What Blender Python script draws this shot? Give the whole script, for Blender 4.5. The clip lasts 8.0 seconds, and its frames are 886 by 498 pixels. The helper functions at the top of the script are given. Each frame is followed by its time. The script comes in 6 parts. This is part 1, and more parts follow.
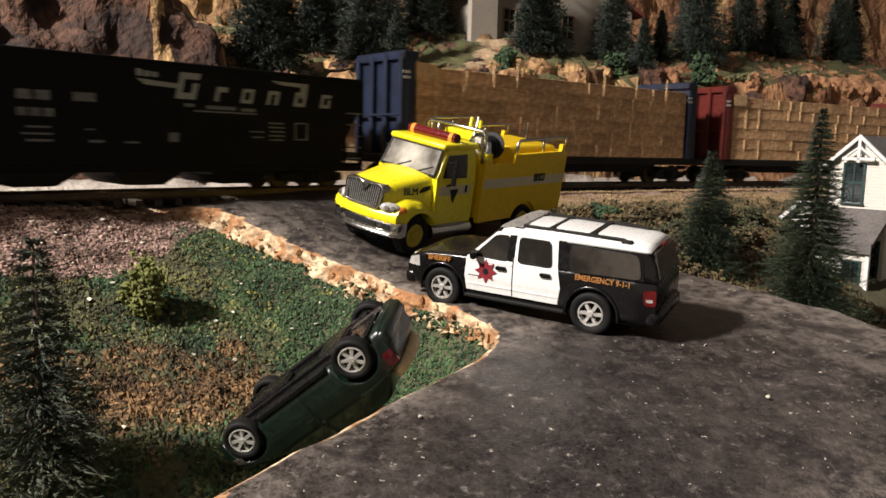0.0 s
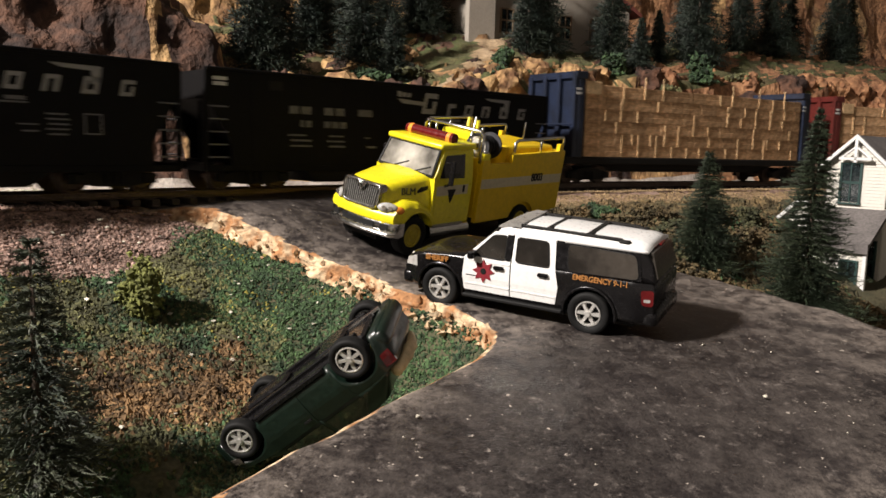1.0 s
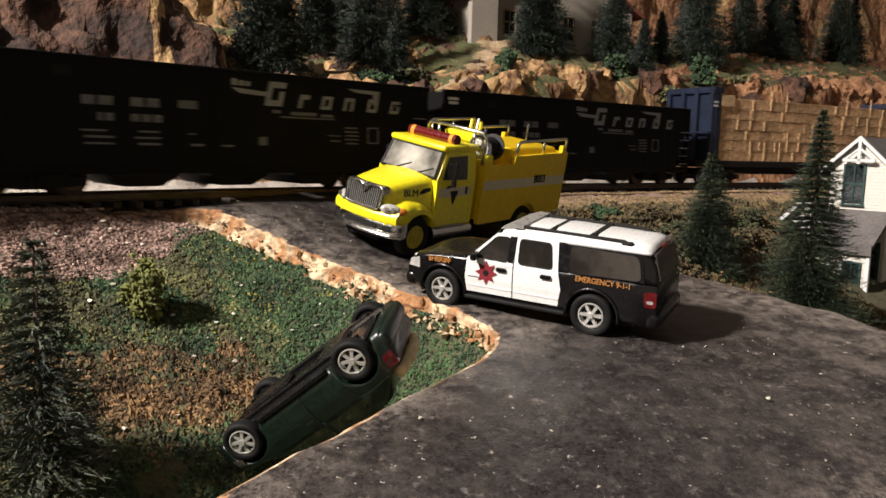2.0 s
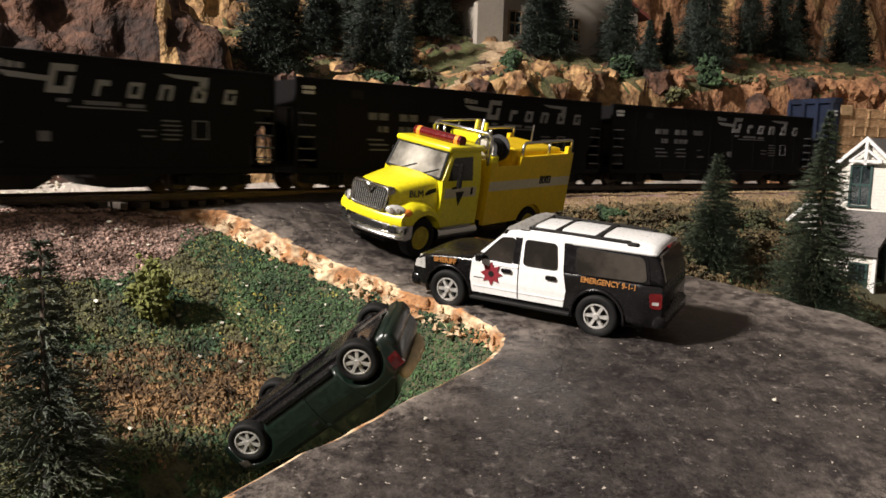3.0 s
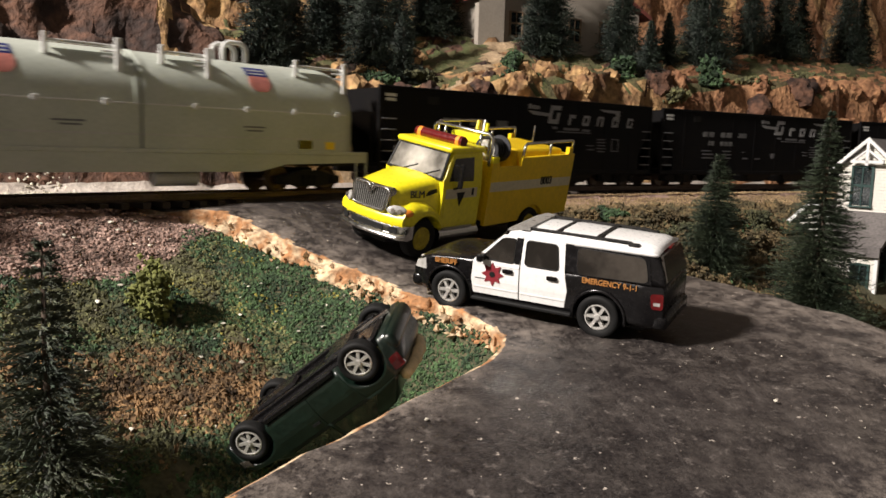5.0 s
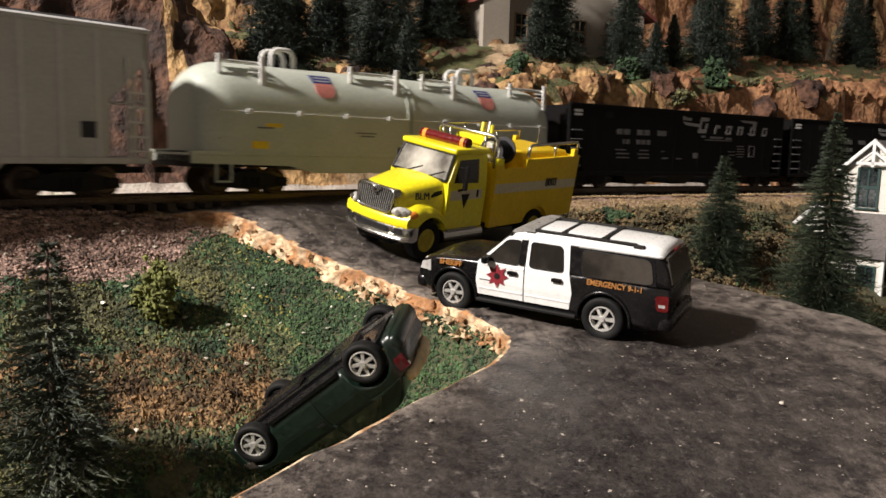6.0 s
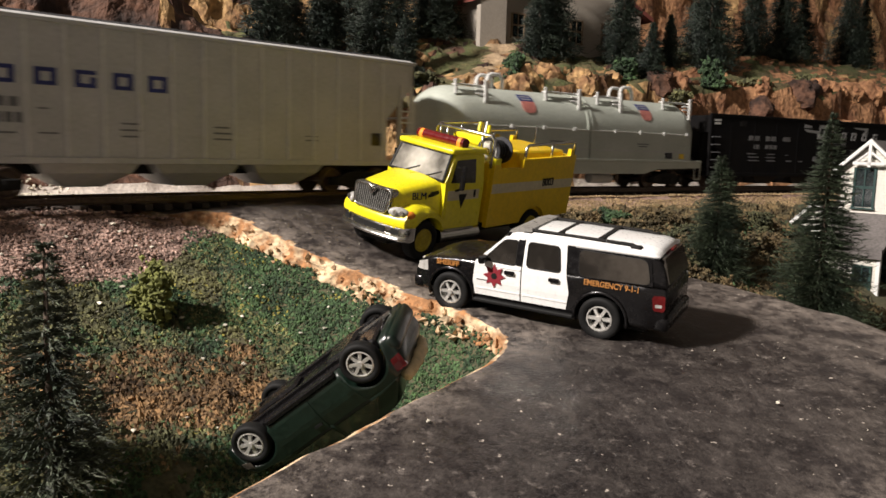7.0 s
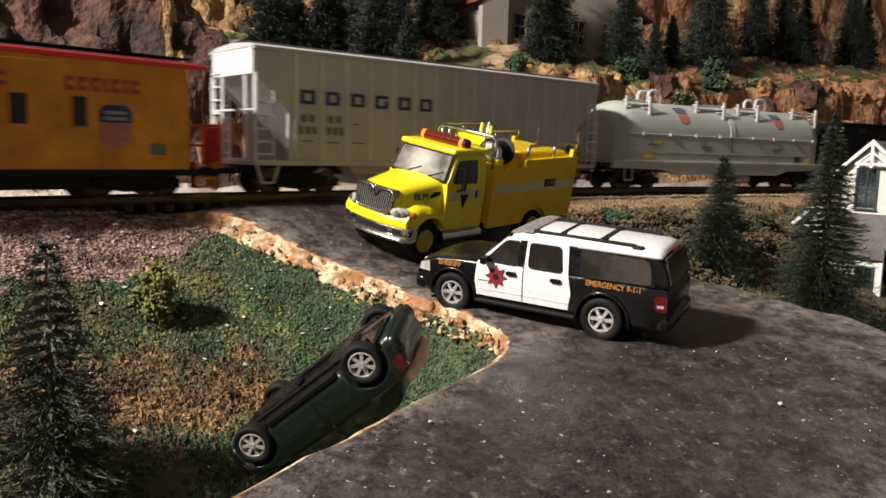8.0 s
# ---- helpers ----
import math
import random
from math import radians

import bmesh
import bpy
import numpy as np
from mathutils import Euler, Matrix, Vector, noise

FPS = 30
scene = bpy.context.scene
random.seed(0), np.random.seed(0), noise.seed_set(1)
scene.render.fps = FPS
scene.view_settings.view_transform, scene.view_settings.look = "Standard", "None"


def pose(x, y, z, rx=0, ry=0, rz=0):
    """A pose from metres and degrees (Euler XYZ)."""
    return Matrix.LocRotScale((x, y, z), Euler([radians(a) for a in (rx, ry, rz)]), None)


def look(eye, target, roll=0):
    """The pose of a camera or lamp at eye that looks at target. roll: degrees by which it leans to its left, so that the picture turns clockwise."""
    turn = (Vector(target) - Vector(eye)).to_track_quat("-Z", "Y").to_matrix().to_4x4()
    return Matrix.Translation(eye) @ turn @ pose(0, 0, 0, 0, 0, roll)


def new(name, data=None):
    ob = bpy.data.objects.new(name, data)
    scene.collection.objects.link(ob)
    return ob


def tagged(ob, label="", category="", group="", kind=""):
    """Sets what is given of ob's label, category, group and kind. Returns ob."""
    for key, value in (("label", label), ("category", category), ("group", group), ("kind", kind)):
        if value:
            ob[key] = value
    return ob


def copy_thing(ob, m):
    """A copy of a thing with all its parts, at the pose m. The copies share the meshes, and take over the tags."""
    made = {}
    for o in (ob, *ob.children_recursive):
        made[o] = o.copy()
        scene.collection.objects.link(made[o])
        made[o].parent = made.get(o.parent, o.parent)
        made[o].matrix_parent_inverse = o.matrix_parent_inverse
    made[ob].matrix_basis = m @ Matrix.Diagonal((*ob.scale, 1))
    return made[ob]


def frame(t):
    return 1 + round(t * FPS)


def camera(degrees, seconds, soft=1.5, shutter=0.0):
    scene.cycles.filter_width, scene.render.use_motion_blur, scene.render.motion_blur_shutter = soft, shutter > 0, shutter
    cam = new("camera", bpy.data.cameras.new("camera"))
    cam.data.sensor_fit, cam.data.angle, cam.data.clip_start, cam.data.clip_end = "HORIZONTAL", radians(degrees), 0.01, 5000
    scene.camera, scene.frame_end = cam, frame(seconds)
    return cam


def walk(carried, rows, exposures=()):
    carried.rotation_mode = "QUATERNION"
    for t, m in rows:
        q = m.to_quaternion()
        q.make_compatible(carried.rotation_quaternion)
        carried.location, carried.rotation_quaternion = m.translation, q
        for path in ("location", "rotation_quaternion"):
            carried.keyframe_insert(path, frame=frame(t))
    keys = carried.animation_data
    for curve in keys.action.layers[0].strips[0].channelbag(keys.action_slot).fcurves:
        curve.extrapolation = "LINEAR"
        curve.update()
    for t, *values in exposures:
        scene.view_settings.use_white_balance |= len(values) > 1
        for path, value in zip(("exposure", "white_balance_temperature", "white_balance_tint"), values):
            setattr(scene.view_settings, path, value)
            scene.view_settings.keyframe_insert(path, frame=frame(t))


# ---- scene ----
MM = 0.001
cam = camera(58.65, 8.0, soft=1.6, shutter=0.5)
EYE = Vector((0, 0, 17.84)) * MM


def aim(turn, tilt):
    """The camera's pose, by its turn to the left and its tilt upwards in degrees."""
    a, b = radians(turn), radians(-7.55 + tilt)
    way = Vector((-math.sin(a) * math.cos(b), math.cos(a) * math.cos(b), math.sin(b)))
    return look(EYE, EYE + way, 1.54)


walk(cam, [(t, aim(dx * 0.0411, dy * 0.0411)) for t, dx, dy in (
    (0.0, 0, 0), (0.5, -1.5, 0), (1.0, -4.2, 0), (1.5, -3.7, 1.2), (3.0, 10, 3.8), (3.5, 7.2, 3.4), (4.0, 3.5, 3.2), (4.5, 6.2, 3.6),
    (6.0, 20.5, 7.6), (6.5, 19.2, 7.9), (7.0, 15.3, 7.7), (7.5, 15.6, 7.9), (8.0, 18.5, 8.8))])

# ---- light: one warm ceiling lamp beside the layout, and the room's bounce ----
world = bpy.data.worlds.new("room")
scene.world = world
world.use_nodes = True
world.node_tree.nodes["Background"].inputs[0].default_value = (1.0, 0.82, 0.62, 1)
world.node_tree.nodes["Background"].inputs[1].default_value = 0.012
LAMP_AT = Vector((-820, -265, 740)) * MM
scene.view_settings.exposure = 0.0
lamp = new("ceiling_lamp", bpy.data.lights.new("ceiling_lamp", "AREA"))
lamp.data.shape, lamp.data.size, lamp.data.energy, lamp.data.color = "DISK", 0.11, 35.0, (1.0, 0.915, 0.845)
lamp.matrix_world = look(LAMP_AT, (0.05, 0.25, -0.02))


# ---- materials ----
def socket(n, key, value):
    n.inputs[key].default_value = value


def mat(name, col, rough=0.6, metal=0.0, var=0.25, big=60.0, fine=900.0, bump=0.0, col2=None, spec=0.5, per=False, cut=(0.35, 0.65), clear=0.0):
    """A surface with two scales of variation; col2: a second tone in patches; per: a tone of its own for every piece."""
    m = bpy.data.materials.new(name)
    m.use_nodes = True
    nt = m.node_tree
    b = nt.nodes["Principled BSDF"]
    co = nt.nodes.new("ShaderNodeTexCoord")

    def noise_tex(scale, detail=4):
        n = nt.nodes.new("ShaderNodeTexNoise")
        socket(n, "Scale", scale), socket(n, "Detail", detail)
        nt.links.new(co.outputs["Object"], n.inputs["Vector"])
        return n

    n1, n2 = noise_tex(big), noise_tex(fine)
    r1 = nt.nodes.new("ShaderNodeValToRGB")
    c2 = col2 or tuple(c * (1 - var) for c in col)
    r1.color_ramp.elements[0].position, r1.color_ramp.elements[1].position = cut
    r1.color_ramp.elements[0].color, r1.color_ramp.elements[1].color = (*c2, 1), (*col, 1)
    nt.links.new(n1.outputs["Fac"], r1.inputs["Fac"])
    r2 = nt.nodes.new("ShaderNodeMapRange")
    socket(r2, "From Min", 0.3), socket(r2, "From Max", 0.7), socket(r2, "To Min", 1 - var), socket(r2, "To Max", 1 + var)
    nt.links.new(n2.outputs["Fac"], r2.inputs["Value"])
    mul = nt.nodes.new("ShaderNodeVectorMath")
    mul.operation = "SCALE"
    nt.links.new(r1.outputs["Color"], mul.inputs[0])
    if per:
        g = nt.nodes.new("ShaderNodeNewGeometry")
        r3 = nt.nodes.new("ShaderNodeMapRange")
        socket(r3, "To Min", 1 - per), socket(r3, "To Max", 1 + per)
        nt.links.new(g.outputs["Random Per Island"], r3.inputs["Value"])
        mm = nt.nodes.new("ShaderNodeMath")
        mm.operation = "MULTIPLY"
        nt.links.new(r2.outputs[0], mm.inputs[0]), nt.links.new(r3.outputs[0], mm.inputs[1])
        nt.links.new(mm.outputs[0], mul.inputs["Scale"])
    else:
        nt.links.new(r2.outputs[0], mul.inputs["Scale"])
    nt.links.new(mul.outputs[0], b.inputs["Base Color"])
    rr = nt.nodes.new("ShaderNodeMapRange")
    socket(rr, "To Min", max(0.02, rough - 0.12)), socket(rr, "To Max", min(1, rough + 0.12))
    nt.links.new(n2.outputs["Fac"], rr.inputs["Value"]), nt.links.new(rr.outputs[0], b.inputs["Roughness"])
    socket(b, "Metallic", metal), socket(b, "Specular IOR Level", spec), socket(b, "Coat Weight", clear)
    if bump:
        bp = nt.nodes.new("ShaderNodeBump")
        socket(bp, "Distance", bump * MM), socket(bp, "Strength", 1.0)
        nt.links.new(n2.outputs["Fac"], bp.inputs["Height"]), nt.links.new(bp.outputs[0], b.inputs["Normal"])
    return m


M = {
    "road": mat("road_paint", (0.085, 0.078, 0.074), 0.5, var=0.3, big=45, fine=700, bump=0.25, col2=(0.045, 0.042, 0.042), spec=0.45),
    "plaster": mat("plaster", (0.58, 0.44, 0.28), 0.9, var=0.45, big=170, fine=480, bump=1.0, col2=(0.30, 0.145, 0.06), cut=(0.42, 0.58)),
    "soil": mat("soil", (0.10, 0.085, 0.045), 0.95, var=0.35, big=60, fine=900, bump=0.6, col2=(0.05, 0.055, 0.028)),
    "gravel": mat("gravel", (0.33, 0.225, 0.185), 0.95, var=0.4, big=110, fine=900, bump=0.3, per=0.75, col2=(0.13, 0.082, 0.064)),
    "green": mat("green_foam", (0.050, 0.092, 0.034), 0.95, var=0.4, big=90, fine=800, bump=0.3, per=0.7, col2=(0.024, 0.046, 0.023)),
    "olive": mat("olive_foam", (0.16, 0.16, 0.062), 0.95, var=0.35, big=90, fine=800, bump=0.3, per=0.5, col2=(0.07, 0.07, 0.035)),
    "brown": mat("brown_foam", (0.215, 0.128, 0.058), 0.95, var=0.4, big=130, fine=800, bump=0.3, per=0.7, col2=(0.075, 0.046, 0.022)),
    "yellow_foam": mat("yellow_foam", (0.26, 0.23, 0.05), 0.95, var=0.3, big=90, fine=800, per=0.4),
    "chip": mat("pale_chip", (0.62, 0.58, 0.48), 0.9, var=0.2, per=0.3),
    # reddish brown rock, darkened further to carry the near cliff's shade
    "rock": mat("cliff_rock", (0.112, 0.055, 0.034), 0.92, var=0.5, big=60, fine=260, bump=2.4, col2=(0.030, 0.016, 0.012), cut=(0.40, 0.60)),
    "pale_rock": mat("pale_rock", (0.46, 0.29, 0.13), 0.92, var=0.45, big=55, fine=260, bump=2.2, col2=(0.17, 0.085, 0.04), cut=(0.38, 0.60)),
    # orange rock, its tone raised to carry the light on the far right
    "orange_rock": mat("orange_rock", (0.41, 0.215, 0.105), 0.92, var=0.45, big=42, fine=260, bump=2.2, col2=(0.22, 0.10, 0.05), cut=(0.36, 0.60)),
    "tan_ground": mat("tan_ground", (0.40, 0.29, 0.18), 0.95, var=0.3, big=90, fine=700, bump=0.5, col2=(0.26, 0.18, 0.10)),
    "lawn": mat("lawn", (0.075, 0.092, 0.030), 0.95, var=0.4, big=90, fine=500, bump=1.0, col2=(0.11, 0.085, 0.040)),
    "brush": mat("brush_foam", (0.135, 0.092, 0.042), 0.95, var=0.35, big=90, fine=800, bump=0.3, per=0.55, col2=(0.060, 0.052, 0.026)),
    "olive_dark": mat("dark_olive_foam", (0.085, 0.080, 0.036), 0.95, var=0.35, big=90, fine=800, bump=0.3, per=0.5, col2=(0.036, 0.042, 0.020)),
    "needle_wire": mat("wire_needle", (0.044, 0.058, 0.032), 0.45, var=0.35, big=60, fine=500, per=0.8, col2=(0.014, 0.022, 0.013)),
    "needle": mat("needle", (0.082, 0.092, 0.058), 0.7, var=0.4, big=60, fine=500, per=0.8, col2=(0.020, 0.030, 0.019)),
    "bark": mat("bark", (0.07, 0.05, 0.035), 0.9, var=0.3, fine=600, bump=0.2),
    "rail": mat("rail_steel", (0.12, 0.085, 0.065), 0.45, metal=0.7, var=0.3, big=100),
    "tie": mat("tie_wood", (0.06, 0.045, 0.035), 0.9, var=0.35, fine=900, bump=0.1),
    "black": mat("black_car_paint", (0.004, 0.004, 0.005), 0.65, var=0.25, big=60, col2=(0.006, 0.0055, 0.0055), spec=0.12),
    "under": mat("underframe", (0.012, 0.011, 0.010), 0.75, var=0.3, spec=0.25),
    "letter": mat("letter_white", (0.31, 0.31, 0.31), 0.7, var=0.15),
    "tan_grit": mat("tan_grit", (0.34, 0.24, 0.13), 0.95, var=0.3, per=0.35),
    "pale_ground": mat("pale_ground", (0.50, 0.45, 0.40), 0.95, var=0.25, big=120, fine=800, bump=0.5, col2=(0.36, 0.31, 0.27)),
    "letter_dim": mat("letter_dim", (0.15, 0.15, 0.15), 0.7, var=0.3, big=120),
    "bush_leaf": mat("bush_leaf", (0.17, 0.18, 0.045), 0.95, var=0.35, per=0.45, col2=(0.10, 0.11, 0.03)),
    "needle_dark": mat("needle_dark", (0.018, 0.028, 0.016), 0.65, var=0.35, big=60, fine=500, per=0.7, col2=(0.009, 0.017, 0.012)),
    "wall": mat("room_wall", (0.22, 0.205, 0.19), 0.9, var=0.06, big=2, fine=60),
}


def road_material():
    """Dull black paint under dust, pale scuffs, thin scratches and specks."""
    m = bpy.data.materials.new("road_paint")
    m.use_nodes = True
    nt = m.node_tree
    b = nt.nodes["Principled BSDF"]
    co = nt.nodes.new("ShaderNodeTexCoord")

    def tex(scale, detail, lo, hi, stretch=None, rough=0.6):
        n, r = nt.nodes.new("ShaderNodeTexNoise"), nt.nodes.new("ShaderNodeMapRange")
        socket(n, "Scale", scale), socket(n, "Detail", detail), socket(n, "Roughness", rough)
        socket(r, "From Min", lo), socket(r, "From Max", hi)
        if stretch:
            mp = nt.nodes.new("ShaderNodeMapping")
            socket(mp, "Scale", stretch), socket(mp, "Rotation", (0, 0, radians(28)))
            nt.links.new(co.outputs["Object"], mp.inputs["Vector"]), nt.links.new(mp.outputs[0], n.inputs["Vector"])
        else:
            nt.links.new(co.outputs["Object"], n.inputs["Vector"])
        nt.links.new(n.outputs["Fac"], r.inputs["Value"])
        return r.outputs[0], n.outputs["Fac"]

    def mix(a, col, fac):
        x = nt.nodes.new("ShaderNodeMix")
        x.data_type = "RGBA"
        nt.links.new(fac, x.inputs["Factor"])
        if isinstance(a, tuple):
            x.inputs[6].default_value = (*a, 1)
        else:
            nt.links.new(a, x.inputs[6])
        x.inputs[7].default_value = (*col, 1)
        return x.outputs[2]

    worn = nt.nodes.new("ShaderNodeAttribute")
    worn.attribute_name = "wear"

    def product(a, k):
        n = nt.nodes.new("ShaderNodeMath")
        n.operation, n.use_clamp = "MULTIPLY", True
        nt.links.new(a, n.inputs[0])
        if isinstance(k, float):
            n.inputs[1].default_value = k
        else:
            nt.links.new(k, n.inputs[1])
        return n.outputs[0]

    wide, _ = tex(22, 8, 0.40, 0.66)
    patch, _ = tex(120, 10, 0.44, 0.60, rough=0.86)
    mottle, _ = tex(260, 8, 0.48, 0.72, rough=0.8)
    stain, _ = tex(420, 6, 0.57, 0.72, rough=0.75)
    scratch, _ = tex(240, 5, 0.66, 0.80, (1.0, 0.05, 1.0))
    fine, raw_fine = tex(1500, 3, 0.40, 0.75)
    speck, _ = tex(640, 2, 0.70, 0.735)
    c = mix((0.006, 0.005, 0.0055), (0.024, 0.0205, 0.0205), wide)
    c = mix(c, (0.034, 0.029, 0.028), fine)
    c = mix(c, (0.098, 0.084, 0.078), product(mottle, 0.5))
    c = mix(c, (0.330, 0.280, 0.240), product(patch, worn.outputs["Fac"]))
    c = mix(c, (0.190, 0.165, 0.150), product(stain, 0.85))
    c = mix(c, (0.150, 0.132, 0.122), product(scratch, 0.6))
    c = mix(c, (0.420, 0.370, 0.320), speck)
    nt.links.new(c, b.inputs["Base Color"])
    socket(b, "Specular IOR Level", 0.4)
    rr = nt.nodes.new("ShaderNodeMapRange")
    socket(rr, "To Min", 0.30), socket(rr, "To Max", 0.60)
    nt.links.new(patch, rr.inputs["Value"]), nt.links.new(rr.outputs[0], b.inputs["Roughness"])
    bp = nt.nodes.new("ShaderNodeBump")
    socket(bp, "Distance", 0.22 * MM), socket(bp, "Strength", 0.8)
    nt.links.new(raw_fine, bp.inputs["Height"]), nt.links.new(bp.outputs[0], b.inputs["Normal"])
    return m


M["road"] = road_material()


# ---- mesh helpers: meshes are written in millimetres ----
def P(x, y, z, rx=0, ry=0, rz=0):
    return pose(x * MM, y * MM, z * MM, rx, ry, rz)


def part(name, bm, material, parent=None, label="", smooth=False, m=None):
    """Links a bmesh, written in millimetres, as one mesh object."""
    me = bpy.data.meshes.new(name)
    bmesh.ops.scale(bm, vec=(MM,) * 3, verts=bm.verts)
    bm.normal_update()
    bm.to_mesh(me)
    bm.free()
    if smooth:
        me.shade_smooth()
        if smooth is not True:
            me.set_sharp_from_angle(angle=radians(smooth))
    if material:
        me.materials.append(material)
    ob = new(name, me)
    if parent:
        ob.parent = parent
    if m:
        ob.matrix_basis = m
    if label:
        ob["label"] = label
    return ob


def raw(name, verts, faces, material, parent=None, smooth=False):
    me = bpy.data.meshes.new(name)
    me.from_pydata((np.asarray(verts) * MM).tolist(), [], faces)
    me.update()
    if smooth:
        me.shade_smooth()
    me.materials.append(material)
    ob = new(name, me)
    if parent:
        ob.parent = parent
    return ob


def thing(name, m, label, category, group="", kind=""):
    ob = tagged(new(name), label, category, group, kind)
    ob.empty_display_size = 0.01
    ob.matrix_basis = m
    return ob


def box(bm, x0, x1, y0, y1, z0, z1, bevel=0.0, seg=1):
    r = bmesh.ops.create_cube(bm, size=1.0, matrix=Matrix.LocRotScale(((x0 + x1) / 2, (y0 + y1) / 2, (z0 + z1) / 2), None, (abs(x1 - x0), abs(y1 - y0), abs(z1 - z0))))
    if bevel:
        bmesh.ops.bevel(bm, geom=list({e for v in r["verts"] for e in v.link_edges}), offset=bevel, segments=seg, affect="EDGES", profile=0.5)
    return bm


def boxes(*rows, bevel=0.0):
    bm = bmesh.new()
    for r in rows:
        box(bm, *r, bevel=bevel)
    return bm


def rod(bm, a, b, r, n=8, r2=None):
    a, b = Vector(a), Vector(b)
    turn = (b - a).to_track_quat("Z", "Y").to_matrix().to_4x4()
    bmesh.ops.create_cone(bm, cap_ends=True, segments=n, radius1=r, radius2=r if r2 is None else r2, depth=(b - a).length, matrix=Matrix.Translation((a + b) / 2) @ turn)
    return bm


def rods(*pairs, r=0.4, n=8):
    bm = bmesh.new()
    for a, b in pairs:
        rod(bm, a, b, r, n)
    return bm


def pipe(bm, pts, r, n=8):
    """A round tube swept along points, in one piece."""
    pts = [Vector(p) for p in pts]
    rings = []
    up = None
    for i, p in enumerate(pts):
        t = (pts[min(i + 1, len(pts) - 1)] - pts[max(i - 1, 0)]).normalized()
        if up is None:
            up = t.orthogonal().normalized()
        up = (up - t * up.dot(t)).normalized()
        w = t.cross(up)
        rings.append([bm.verts.new(p + (up * math.cos(2 * math.pi * k / n) + w * math.sin(2 * math.pi * k / n)) * r) for k in range(n)])
    for a, b in zip(rings, rings[1:]):
        for k in range(n):
            bm.faces.new((a[k], a[(k + 1) % n], b[(k + 1) % n], b[k]))
    bm.faces.new(rings[0][::-1]), bm.faces.new(rings[-1])
    return bm


def prism(bm, outline, y0, y1):
    """An outline of (x, z) pushed from y0 to y1."""
    a = [bm.verts.new((x, y0, z)) for x, z in outline]
    b = [bm.verts.new((x, y1, z)) for x, z in outline]
    n = len(outline)
    bm.faces.new(a), bm.faces.new(b[::-1])
    for i in range(n):
        bm.faces.new((a[i], b[i], b[(i + 1) % n], a[(i + 1) % n]))
    bmesh.ops.recalc_face_normals(bm, faces=bm.faces)
    return bm


def loft(rings, close=True):
    """Skins rings of equally many points."""
    bm = bmesh.new()
    vs = [[bm.verts.new(p) for p in r] for r in rings]
    n = len(rings[0])
    for a, b in zip(vs, vs[1:]):
        for i in range(n):
            bm.faces.new((a[i], a[(i + 1) % n], b[(i + 1) % n], b[i]))
    if close:
        bm.faces.new(vs[0][::-1]), bm.faces.new(vs[-1])
    bmesh.ops.remove_doubles(bm, verts=bm.verts, dist=1e-4)
    bmesh.ops.recalc_face_normals(bm, faces=bm.faces)
    return bm


def smooth_step(a, b, x):
    t = np.clip((x - a) / (b - a), 0, 1)
    return t * t * (3 - 2 * t)


def fractal(x, y, z=0.0, octaves=4):
    return noise.fractal(Vector((x, y, z)), 0.9, 2.0, octaves)


# ---- the plan: s runs along the train's near side, q away from it, both in millimetres ----
HEADING = 32.8
DIR = Vector((math.cos(radians(HEADING)), math.sin(radians(HEADING)), 0))
NRM = Vector((-DIR.y, DIR.x, 0))
BASE = Vector((-90.4, 272.7, 0))
SPEED = 105.73
# the track: a gentle curve with straight ends, by the line of the train's near side
BEND, BEND_AT, BEND_TURN = -1500.5, Vector((-85.43, 254.61)), 0.78471


def rail_point(S):
    """The place and the heading (radians) at S millimetres along the track."""
    u = min(max(S, -160.0), 620.0)
    h = BEND_TURN + u / BEND
    x = BEND_AT.x + BEND * (math.sin(h) - math.sin(BEND_TURN)) + (S - u) * math.cos(h)
    y = BEND_AT.y - BEND * (math.cos(h) - math.cos(BEND_TURN)) + (S - u) * math.sin(h)
    return x, y, h


def rail_pose(S, back=0.0, z=0.0):
    """A pose on the track, for a thing whose origin lies that far behind S."""
    x, y, h = rail_point(S)
    return P(x, y, z, 0, 0, math.degrees(h)) @ P(-back, 0, 0)


def track_q(s):
    """Where the train's near side runs in the plan."""
    t = np.clip(s, -300, 560) / 100
    return -16.7 + 21.3 * t - 3.6 * t * t


def at(s, q, z=0.0, turn=0.0):
    """A pose at the plan's place (s, q, z), turned from the track's way."""
    v = BASE + DIR * s + NRM * q
    return P(v.x, v.y, z, 0, 0, HEADING + turn)


def road_z(s, q):
    rise = 5.0 * smooth_step(-75, -24, np.asarray(q)) * smooth_step(90, 5, np.asarray(s)) * smooth_step(10, -12, np.asarray(q) - track_q(s))
    s, q = np.asarray(s) / 100, np.asarray(q) / 100
    return rise - 1.46 + 1.05 * s + 29.88 * q - 2.08 * s * s - 3.63 * s * q + 14.61 * q * q + 3.89 * q ** 3


EDGE_Q = (-270, -200, -171.6, -166, -164, -160, -156, -151, -146, -140.6, -128, -115, -96, -74.6, -67, -58.6, -46, -35, -29, -22, -9, 8)
EDGE_S = (-150, -80, -40.6, -26.5, -17.7, -7, 4.7, 18.5, 28, 32.7, 33.4, 31.5, 28.5, 24.2, 20.6, 17, 11.4, 5.8, 0.4, -7, -19, -28)
RIGHT_Q = (-270, -177, -163, -150, -129, -113, -95, -60, -20, 8)
RIGHT_S = (112, 124.5, 126, 123, 126, 121, 116, 125, 150, 165)


def road_left(q):
    return np.interp(q, EDGE_Q, EDGE_S)


